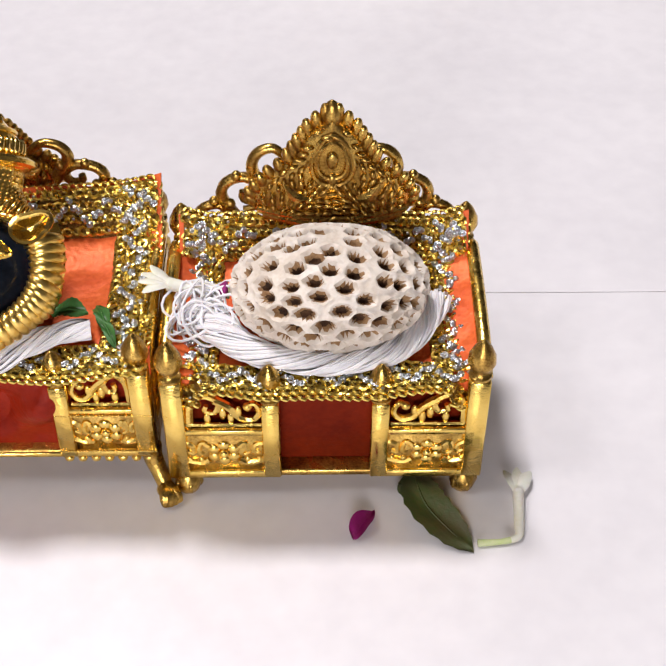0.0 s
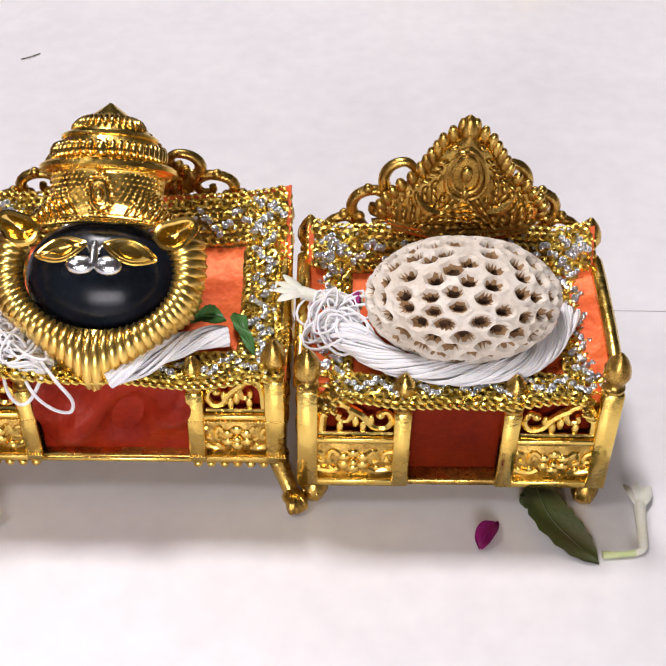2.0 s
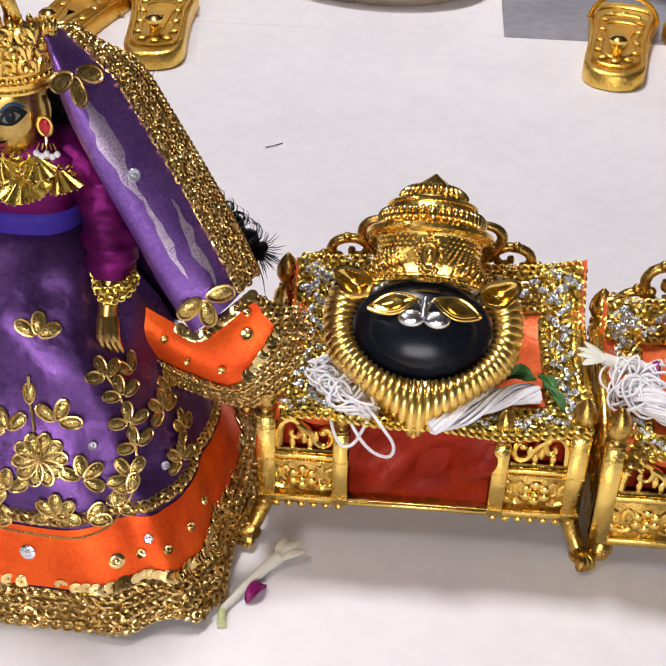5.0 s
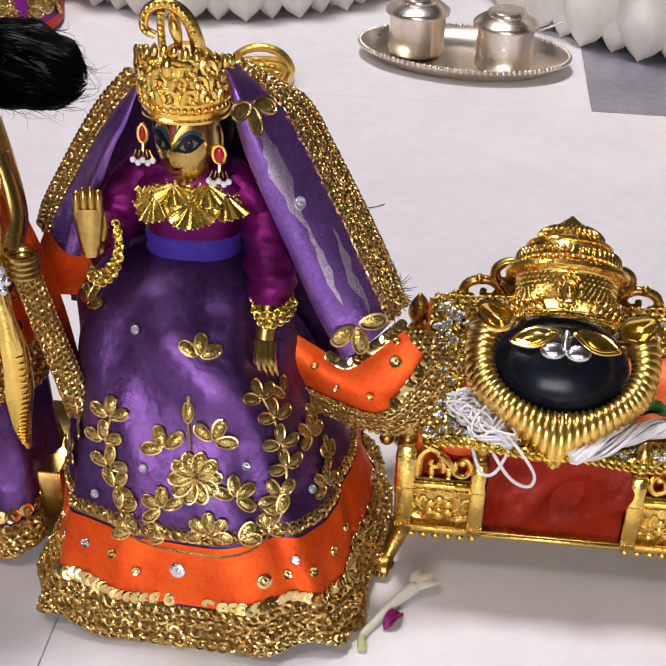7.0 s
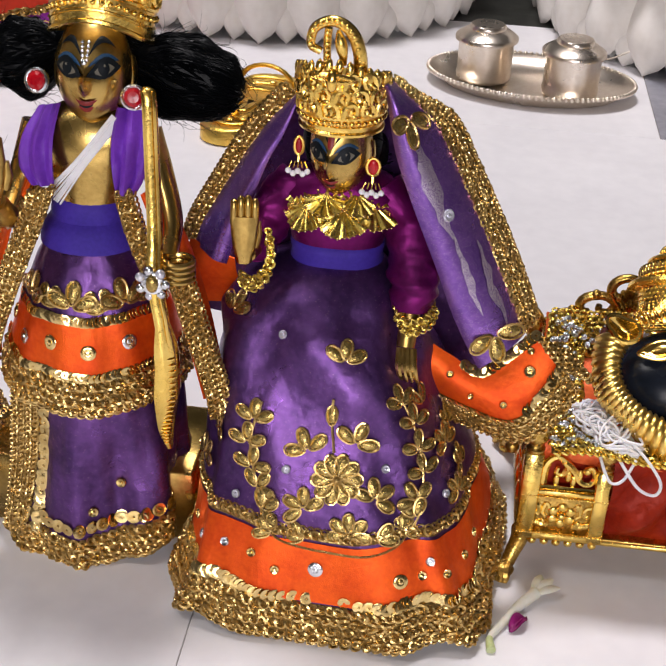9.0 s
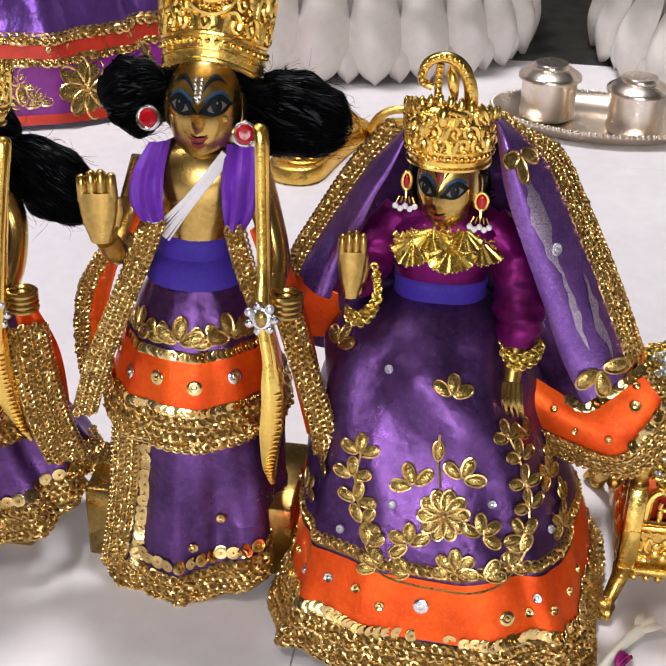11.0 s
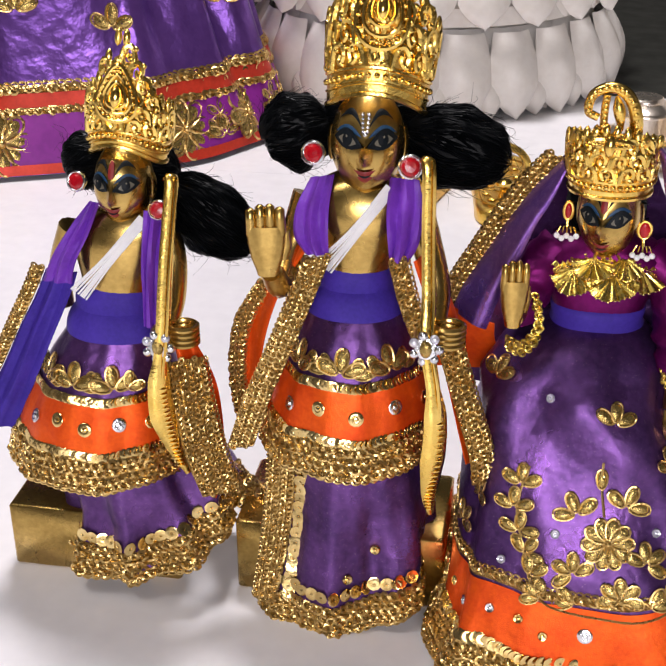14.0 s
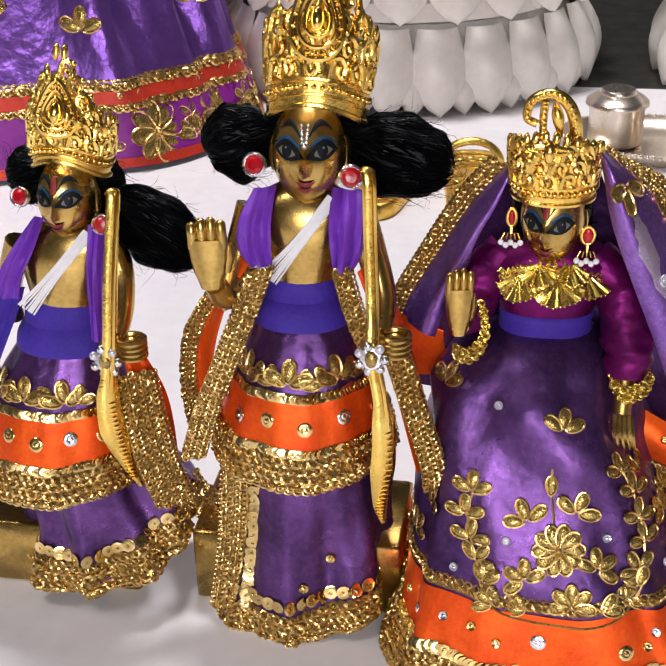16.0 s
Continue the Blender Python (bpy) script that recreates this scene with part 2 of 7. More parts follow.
# ---- materials ----
def make(name, colour, colour2=None, rough=0.5, metal=0.0, scale=60.0, bump=0.0, bump_scale=400.0, bump_dist=0.0004, rough2=None, kind="noise",
         sheen=0.0, coat=0.0, spec=0.5, subsurface=0.0, voronoi=0.0, speck=None, aniso=0.0, wave=0.0, folds=0.0):
    """A node material: two colours mixed at a coarse and a fine scale, roughness that varies, fine relief."""
    mt = bpy.data.materials.new(name)
    mt.use_nodes = True
    nt = mt.node_tree
    b = nt.nodes["Principled BSDF"]
    co = nt.nodes.new("ShaderNodeTexCoord").outputs["Object"]

    def tex(sc, detail=4.0, off=0.5):
        n = nt.nodes.new("ShaderNodeTexNoise")
        n.inputs["Scale"].default_value, n.inputs["Detail"].default_value, n.inputs["Roughness"].default_value = sc, detail, off
        nt.links.new(co, n.inputs["Vector"])
        return n.outputs["Fac"]

    def ramp(fac, a, c, lo=0.35, hi=0.65):
        r = nt.nodes.new("ShaderNodeValToRGB")
        r.color_ramp.elements[0].position, r.color_ramp.elements[1].position = lo, hi
        r.color_ramp.elements[0].color, r.color_ramp.elements[1].color = a, c
        nt.links.new(fac, r.inputs[0])
        return r.outputs[0]

    colour2 = colour2 or tuple(0.75 * c for c in colour)
    big, fine = tex(scale), tex(scale * 9, 2.0)
    mix = nt.nodes.new("ShaderNodeMath")
    mix.operation = "MULTIPLY_ADD"
    mix.inputs[1].default_value = 0.35
    nt.links.new(fine, mix.inputs[0])
    scaled = nt.nodes.new("ShaderNodeMath")
    scaled.operation = "MULTIPLY"
    scaled.inputs[1].default_value = 0.65
    nt.links.new(big, scaled.inputs[0])
    nt.links.new(scaled.outputs[0], mix.inputs[2])
    out = ramp(mix.outputs[0], (*colour, 1), (*colour2, 1))
    if speck:
        sc, amount, col = speck
        v = nt.nodes.new("ShaderNodeTexVoronoi")
        v.inputs["Scale"].default_value = sc
        nt.links.new(co, v.inputs["Vector"])
        s = ramp(v.outputs["Color"], (0, 0, 0, 1), (1, 1, 1, 1), 1 - amount, 1 - amount + 0.02)
        m2 = nt.nodes.new("ShaderNodeMix")
        m2.data_type = "RGBA"
        nt.links.new(s, m2.inputs[0])
        nt.links.new(out, m2.inputs[6])
        m2.inputs[7].default_value = (*col, 1)
        out = m2.outputs[2]
        mx = nt.nodes.new("ShaderNodeMath")
        mx.operation = "MAXIMUM"
        mx.inputs[1].default_value = metal
        nt.links.new(s, mx.inputs[0])
        nt.links.new(mx.outputs[0], b.inputs["Metallic"])
    else:
        b.inputs["Metallic"].default_value = metal
    nt.links.new(out, b.inputs["Base Color"])
    lo, hi = rough, rough2 if rough2 is not None else min(1, rough * 1.35)
    nt.links.new(ramp(big, (lo, lo, lo, 1), (hi, hi, hi, 1), 0.3, 0.7), b.inputs["Roughness"])
    b.inputs["Specular IOR Level"].default_value = spec
    b.inputs["Sheen Weight"].default_value = sheen * 0.12
    b.inputs["Sheen Roughness"].default_value = 0.35
    b.inputs["Coat Weight"].default_value = coat
    b.inputs["Coat Roughness"].default_value = 0.15
    b.inputs["Anisotropic"].default_value = aniso
    if subsurface:
        b.inputs["Subsurface Weight"].default_value = subsurface
        b.inputs["Subsurface Radius"].default_value = (0.004, 0.003, 0.002)
    first = None
    if folds:
        first = nt.nodes.new("ShaderNodeBump")
        first.inputs["Strength"].default_value, first.inputs["Distance"].default_value = folds, 0.006
        nt.links.new(tex(62.0, 3.0, 0.45), first.inputs["Height"])
        nt.links.new(first.outputs[0], b.inputs["Normal"])
    if bump or voronoi or wave:
        bp = nt.nodes.new("ShaderNodeBump")
        bp.inputs["Strength"].default_value = max(bump, voronoi, wave)
        bp.inputs["Distance"].default_value = bump_dist
        if first:
            nt.links.new(first.outputs[0], bp.inputs["Normal"])
        if voronoi:
            v = nt.nodes.new("ShaderNodeTexVoronoi")
            v.inputs["Scale"].default_value = bump_scale
            nt.links.new(co, v.inputs["Vector"])
            nt.links.new(v.outputs["Distance"], bp.inputs["Height"])
        elif wave:
            v = nt.nodes.new("ShaderNodeTexWave")
            v.inputs["Scale"].default_value = bump_scale
            v.inputs["Distortion"].default_value = 1.5
            nt.links.new(co, v.inputs["Vector"])
            nt.links.new(v.outputs["Fac"], bp.inputs["Height"])
        else:
            nt.links.new(tex(bump_scale, 3.0), bp.inputs["Height"])
        nt.links.new(bp.outputs[0], b.inputs["Normal"])
    return mt


GOLD = make("gold_plate", (0.97, 0.70, 0.19), (0.86, 0.56, 0.12), 0.14, 1.0, 90, 0.5, 380, 0.0005, 0.34)
GOLD_AGED = make("aged_gold", (0.82, 0.54, 0.13), (0.25, 0.13, 0.03), 0.18, 1.0, 120, 0.4, 900, 0.0004, 0.4)
GOLD_POLISH = make("polished_gold", (0.97, 0.68, 0.20), (0.80, 0.50, 0.09), 0.12, 1.0, 60, 0.1, 500, 0.0002, 0.22)
GOLD_SATIN = make("brushed_gold", (0.98, 0.70, 0.22), (0.86, 0.56, 0.12), 0.24, 1.0, 60, 0.1, 500, 0.0002, 0.34)
BRASS = make("cast_brass", (0.66, 0.45, 0.14), (0.42, 0.27, 0.075), 0.20, 1.0, 50, 0.15, 400, 0.0003, 0.36)
LACE = make("gold_thread_lace", (0.86, 0.62, 0.25), (0.52, 0.34, 0.11), 0.24, 1.0, 300, 0.3, 2500, 0.0002, 0.34)
LACE_BACK = make("lace_ground", (0.36, 0.22, 0.06), (0.16, 0.09, 0.02), 0.38, 0.9, 500, 0.8, 1500, 0.0006, 0.5, voronoi=0.8)
LACE_YELLOW = make("yellow_gold_lace", (0.95, 0.74, 0.20), (0.74, 0.52, 0.09), 0.2, 1.0, 300, 0.3, 2500, 0.0002, 0.34)
SILVER_THREAD = make("silver_thread", (0.80, 0.82, 0.86), (0.55, 0.58, 0.62), 0.25, 1.0, 300, 0.6, 1200, 0.0004)
SEQUIN = make("gold_spangle", (0.95, 0.76, 0.36), (0.70, 0.46, 0.14), 0.14, 1.0, 220, rough2=0.25)
STONE_GOLD = make("gold_foil_stone", (0.60, 0.44, 0.15), (0.26, 0.17, 0.04), 0.16, 0.85, 420, 0.6, 900, 0.0006, 0.34)
CRYSTAL = make("clear_crystal", (0.75, 0.75, 0.80), (0.55, 0.55, 0.65), 0.08, 0.6, 500)
RUBY = make("red_stone", (0.50, 0.008, 0.012), (0.28, 0.0, 0.008), 0.16, 0.0, 200, coat=0.25, spec=0.35)
PURPLE = make("purple_satin", (0.155, 0.062, 0.245), (0.070, 0.029, 0.12), 0.23, 0.80, 35, 0.5, 3000, 0.0002, 0.42, spec=0.5, speck=(4200, 0.08, (0.36, 0.24, 0.36)), folds=0.30)
PURPLE_PLAIN = make("purple_cotton", (0.17, 0.03, 0.46), (0.12, 0.018, 0.34), 0.5, 0.0, 60, 0.4, 900, 0.0003, 0.7, sheen=0.3)
PURPLE_FAR = make("purple_silk", (0.19, 0.08, 0.37), (0.12, 0.045, 0.25), 0.28, 0.70, 12, 0.2, 300, 0.0005, 0.38, spec=0.5, folds=0.35)
BLUE_CLOTH = make("deep_blue_sash", (0.055, 0.025, 0.34), (0.035, 0.015, 0.24), 0.6, 0.0, 60, 0.4, 1200, 0.0003, 0.75, spec=0.3)
MAGENTA = make("magenta_satin", (0.17, 0.0045, 0.115), (0.085, 0.0025, 0.06), 0.34, 0.7, 40, 0.4, 1800, 0.0003, 0.5, spec=0.3, folds=0.25)
VEIL_SATIN = make("veil_satin", (0.30, 0.14, 0.50), (0.16, 0.07, 0.32), 0.24, 0.85, 45, 0.35, 3200, 0.0003, 0.36, speck=(5200, 0.16, (0.46, 0.32, 0.52)), folds=0.16)
# veil glitter, made paler and densely speckled to carry the highlight
GLITTER_SHEEN = make("glitter_weave", (0.34, 0.17, 0.52), (0.20, 0.09, 0.36), 0.28, 0.85, 120, 0.4, 3200, 0.0003, 0.40, speck=(5000, 0.55, (0.86, 0.78, 0.84)))
RIBBON = make("red_ribbon", (0.62, 0.045, 0.02), (0.45, 0.03, 0.012), 0.4, 0.3, 40)
MAGENTA_FAR = make("magenta_border", (0.24, 0.01, 0.26), (0.17, 0.005, 0.20), 0.45, 0.0, 20, 0.3, 500, 0.0004, sheen=0.2)
ORANGE = make("orange_satin", (0.93, 0.125, 0.008), (0.74, 0.065, 0.005), 0.36, 0.5, 60, 0.5, 2200, 0.0003, 0.48, spec=0.3, folds=0.22)
ORANGE_SEAT = make("orange_seat_satin", (0.82, 0.17, 0.04), (0.62, 0.09, 0.02), 0.40, 0.2, 60, 0.35, 1500, 0.0003, 0.5, spec=0.25, folds=0.5)
RED_CLOTH = make("dark_red_satin", (0.35, 0.022, 0.004), (0.22, 0.011, 0.003), 0.42, 0.1, 45, 0.35, 900, 0.0003, 0.52, spec=0.16, folds=0.6)
MAROON_CLOTH = make("dark_maroon_cloth", (0.20, 0.018, 0.004), (0.12, 0.010, 0.003), 0.5, 0.0, 45, 0.35, 900, 0.0003, 0.6, spec=0.06, folds=0.4)
COTTON = make("white_cotton", (0.86, 0.85, 0.86), (0.78, 0.77, 0.79), 0.75, 0.0, 300, 0.5, 1500, 0.0002, sheen=0.2, subsurface=0.15)
CORAL = make("pale_coral", (0.79, 0.73, 0.65), (0.64, 0.55, 0.45), 0.42, 0.0, 70, 0.4, 500, 0.0005, 0.6, subsurface=0.1)
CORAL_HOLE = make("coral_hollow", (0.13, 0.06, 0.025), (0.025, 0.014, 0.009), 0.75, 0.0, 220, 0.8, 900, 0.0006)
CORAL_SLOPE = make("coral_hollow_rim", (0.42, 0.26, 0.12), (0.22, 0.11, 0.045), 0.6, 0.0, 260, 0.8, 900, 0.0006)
BLACK_STONE = make("polished_black_stone", (0.006, 0.008, 0.012), (0.012, 0.016, 0.026), 0.16, 0.0, 60, rough2=0.3, spec=0.2)
HAIR = make("black_wool_hair", (0.0012, 0.0016, 0.002), (0.0025, 0.003, 0.004), 0.34, 0.0, 200, 0.3, 700, 0.0005, 0.5, spec=0.12)
SILVER = make("worn_silver", (0.88, 0.80, 0.70), (0.74, 0.64, 0.52), 0.26, 1.0, 30, 0.1, 300, 0.0003, 0.34)
SILVER_BRIGHT = make("bright_silver", (0.85, 0.86, 0.88), (0.62, 0.64, 0.68), 0.16, 1.0, 150, 0.5, 900, 0.0004)
PAINT_EYE = make("blue_black_paint", (0.004, 0.007, 0.010), (0.003, 0.005, 0.007), 0.45, 0.0, 300, spec=0.2)
PAINT_BLUE = make("blue_paint", (0.006, 0.050, 0.12), (0.004, 0.028, 0.07), 0.45, 0.0, 300)
PAINT_RED = make("red_paint", (0.25, 0.012, 0.010), (0.16, 0.008, 0.007), 0.45, 0.0, 300)
PAINT_PALE = make("pale_paint", (0.15, 0.135, 0.10), (0.10, 0.09, 0.065), 0.4, 0.0, 300)
MARBLE = make("white_marble", (0.83, 0.815, 0.83), (0.74, 0.725, 0.745), 0.30, 0.0, 9, 0.03, 200, 0.0003, 0.42, spec=0.3)
MARBLE_CARVED = make("carved_white_marble", (0.87, 0.84, 0.80), (0.76, 0.72, 0.67), 0.4, 0.0, 14, 0.1, 150, 0.0006, 0.6)
MARBLE_REFLECTION = make("grey_marble", (0.30, 0.30, 0.34), (0.20, 0.20, 0.24), 0.14, 0.0, 12, rough2=0.25)
GRANITE = make("dark_granite", (0.035, 0.036, 0.030), (0.018, 0.018, 0.016), 0.3, 0.0, 40)
JOINT = make("marble_joint", (0.40, 0.37, 0.35), (0.28, 0.26, 0.25), 0.8, 0.0, 200)
WALL = make("plaster", (0.20, 0.18, 0.16), (0.14, 0.125, 0.11), 0.8, 0.0, 6)
WALL_DARK = make("dark_stone_wall", (0.045, 0.043, 0.035), (0.025, 0.025, 0.02), 0.5, 0.0, 6)
LEAF = make("green_leaf", (0.045, 0.085, 0.02), (0.09, 0.075, 0.03), 0.42, 0.0, 60, 0.5, 350, 0.0006)
LEAF_BRIGHT = make("fresh_green_leaf", (0.05, 0.17, 0.035), (0.035, 0.11, 0.02), 0.4, 0.0, 80, 0.5, 350, 0.0005)
FLOWER_WHITE = make("white_petal", (0.82, 0.80, 0.74), (0.70, 0.70, 0.55), 0.5, 0.0, 60, subsurface=0.3)
FLOWER_GREEN = make("pale_green_stem", (0.45, 0.55, 0.20), (0.62, 0.64, 0.40), 0.5, 0.0, 60, subsurface=0.2)
FLOWER_PINK = make("magenta_petal", (0.30, 0.008, 0.16), (0.20, 0.004, 0.10), 0.45, 0.0, 120, 0.4, 500, 0.0003)
PADUKA = make("gold_sandal", (0.95, 0.66, 0.16), (0.78, 0.48, 0.08), 0.3, 1.0, 60, 0.7, 350, 0.0008, 0.42)

# ---- the room ----
def slab(name, lo, hi, mat, label, category):
    g = Geo()
    g.box(lo, hi, 0.002)
    return solid(name, g, mat, label, category, kind="structure", smooth=False)


floor = slab("floor", (-2.6, -2.2, -0.03), (2.6, 2.6, -0.0008), JOINT, "pale cement bed under white marble floor slabs", "floor")
slab("wall_north", (-2.6, 2.6, -0.03), (2.6, 2.7, 2.5), WALL_DARK, "dark stone wall behind the altar", "wall")
slab("wall_south", (-2.6, -2.3, -0.03), (2.6, -2.2, 2.5), WALL, "pale plastered wall of the shrine room", "wall")
slab("wall_east", (2.6, -2.3, -0.03), (2.7, 2.7, 2.5), WALL, "pale plastered side wall of the shrine room", "wall")
slab("wall_west", (-2.7, -2.3, -0.03), (-2.6, 2.7, 2.5), WALL, "pale plastered side wall of the shrine room", "wall")
slab("ceiling", (-2.7, -2.3, 2.5), (2.7, 2.7, 2.6), WALL, "plain pale ceiling of the shrine room", "ceiling")

# marble slabs, butted with hairline joints
for x0, x1, y0, y1 in ((-2.6, -0.2905, -2.2, 0.585), (-0.2905, 2.6, -2.2, 0.1305), (-0.2905, 2.6, 0.1305, 0.585),
                       (-2.6, -0.018, 0.585, 0.885), (0.35, 2.6, 0.585, 0.885)):
    g = Geo()
    e = 0.00025
    g.box((x0 + e, y0 + e, -0.02), (x1 - e, y1 - e, 0.0), 0.0003)
    ob = build("slab", g, MARBLE, (0, 0, 0), False)
    ob.parent = floor
    ob.matrix_parent_inverse = Matrix.Translation(floor.location).inverted()
# this slab is coloured darker and bluish in place of a reflection
g = Geo()
g.box((-0.0175, 0.5855, -0.02), (0.3495, 0.885, 0.0), 0.0003)
ob = build("slab", g, MARBLE_REFLECTION, (0, 0, 0), False)
ob.parent = floor
ob.matrix_parent_inverse = Matrix.Translation(floor.location).inverted()
tagged(ob, "polished grey marble slab")
g = Geo()
g.box((-2.6, 0.8856, -0.02), (2.6, 2.6, 0.0), 0.0003)
ob = build("slab", g, GRANITE, (0, 0, 0), False)
ob.parent = floor
ob.matrix_parent_inverse = Matrix.Translation(floor.location).inverted()
tagged(ob, "dark granite slab at the back")


# ---- the space behind: pedestals, big dressed statue, tray, sandals ----
def lotus(name, c, radius, height, petals, label):
    base = thing(name, (c[0], c[1], 0), label, "pedestal")
    g = Geo()
    g.lathe([(radius * 0.80, 0.0), (radius * 0.86, 0.01), (radius * 0.90, height * 0.45), (radius * 0.84, height * 0.55), (radius * 0.95, height * 0.6),
             (radius * 0.95, height * 0.72), (radius * 0.8, height * 0.8), (radius * 0.8, height)], 48, 0, at((c[0], c[1], 0), (1, 0, 0), (0, 0, 1)))
    part("core", g, MARBLE_CARVED, base)
    tpl = {}
    for ring, (rad, z0, z1, wide, off) in enumerate(((0.97, 0.0, height * 0.56, 1.0, 0.0), (0.94, 0.0, height * 0.34, 0.62, 0.5), (1.0, height * 0.62, height * 1.05, 1.0, 0.25))):
        g = Geo()
        w = wide * math.pi * radius / petals * 1.02
        hgt = z1 - z0

        def f(u, v):
            # v runs from the pointed lower tip to the top edge
            half = w * min(1.0, (v / 0.34) ** 0.62) * (1 - 0.25 * max(0, v - 0.7) / 0.3)
            bulge = 0.018 * math.sin(math.pi * min(1, v * 1.02)) * (1 - 0.55 * u * u) + 0.006 * (1 - v) - 0.006 * abs(u) ** 3
            return (half * u, -bulge - 0.012 * (1 - v) ** 2, z0 + hgt * v)
        g.grid(f, np.linspace(-1, 1, 11), np.linspace(0, 1, 12), 0)
        g.grid(lambda u, v: np.array(f(-u, v)) + (0, 0.02, 0), np.linspace(-1, 1, 3), np.linspace(0, 1, 3), 0)
        first = None
        for i in range(petals):
            a = 2 * math.pi * (i + off) / petals
            if first is None:
                first = build("petal", g, MARBLE_CARVED)
                ob = first
            else:
                ob = new("petal", first.data)
            ob.parent = base
            ob.matrix_basis = pose(math.sin(a) * radius * rad, -math.cos(a) * radius * rad, 0, 0, 0, math.degrees(a))
    return base


lotus("lotus_pedestal", (-0.400, 0.965), 0.200, 0.155, 24, "carved white marble lotus pedestal on the floor")
lotus("lotus_pedestal", (0.150, 0.96), 0.262, 0.155, 28, "carved white marble lotus pedestal in the shade")


def big_skirt():
    c = (-0.80, 0.80)
    base = thing("long_skirt", (c[0], c[1], 0), "long purple silk skirt with red and magenta embroidered hem", "skirt")

    def f(u, v):
        # v from hem (0) up
        a = u
        k = 1 - 0.55 * v + 0.014 * math.sin(9 * a + 1) * (1 + 1.2 * v) + 0.038 * math.sin(17 * a + 3 * v) * min(1, 3 * v) + 0.014 * math.sin(31 * a + 5 * v) * min(1, 3 * v)
        e, f1, f2 = 2 / 3.2, math.cos(a), math.sin(a)
        x, y = 0.24 * k * math.copysign(abs(f1) ** e, f1), 0.28 * k * math.copysign(abs(f2) ** e, f2)
        w = radians(25)
        return (c[0] + x * math.cos(w) - y * math.sin(w), c[1] + x * math.sin(w) + y * math.cos(w), 0.004 + 0.42 * v)
    us = np.linspace(-math.pi, math.pi, 181)

    def band(v0, v1, mat, nm, lift, label="", n=6):
        g = Geo()

        def f2(u, v):
            p = np.array(f(u, v))
            d = unit([math.cos(u + 0.44), math.sin(u + 0.44), 0.5])
            return p + d * lift
        g.grid(f2, us, np.linspace(v0, v1, n), 0)
        return part(nm, g, mat, base, label)
    band(0.0, 1.0, PURPLE_FAR, "cloth", 0.0, n=22)
    band(0.015, 0.118, MAGENTA_FAR, "hem_border", 0.0015, "magenta border cloth")
    band(0.132, 0.160, RIBBON, "ribbon", 0.0015, "red ribbon")
    band(0.0, 0.02, RIBBON, "piping", 0.003, "red piping", 3)
    for v in (0.116, 0.160):
        g = Geo()
        surf_lace(g, f, [(u, v) for u in np.linspace(-2.9, 0.6, 160)], (0, 1), 0.008, rows=1, step=0.007, size=1.9)
        part("gold_edging", g, [LACE, SEQUIN, LACE_BACK], base)
    q = random.Random(4)
    for i in range(17):
        u = -2.7 + i * 0.2
        g = Geo()
        if i % 2:
            flower_on(g, f, u, 0.066, 8, 0.026)
            for s in (-1, 1):
                flower_on(g, f, u + s * 0.05, 0.05, 4, 0.010, turn=1.57, fan=3.0)
        else:
            flower_on(g, f, u, 0.035, 3, 0.018, turn=1.57, fan=2.2)
            flower_on(g, f, u, 0.08, 5, 0.014)
            for s in (-1, 1):
                flower_on(g, f, u + s * 0.03, 0.045, 3, 0.014, turn=1.57 - s * 0.6, fan=1.8)
        part("embroidered_flower", g, [LACE, STONE_GOLD], base)
        g = Geo()
        flower_on(g, f, u + 0.1 * q.random(), 0.26 + 0.22 * q.random(), 3, 0.020, turn=1.57, fan=2.2)
        part("embroidered_sprig", g, [LACE, STONE_GOLD], base)
        g = Geo()
        sequins(g, f, [(u + 0.02 + 0.07 * k, 0.152) for k in range(3)], 0.003)
        part("spangle_row", g, SEQUIN, base)


big_skirt()


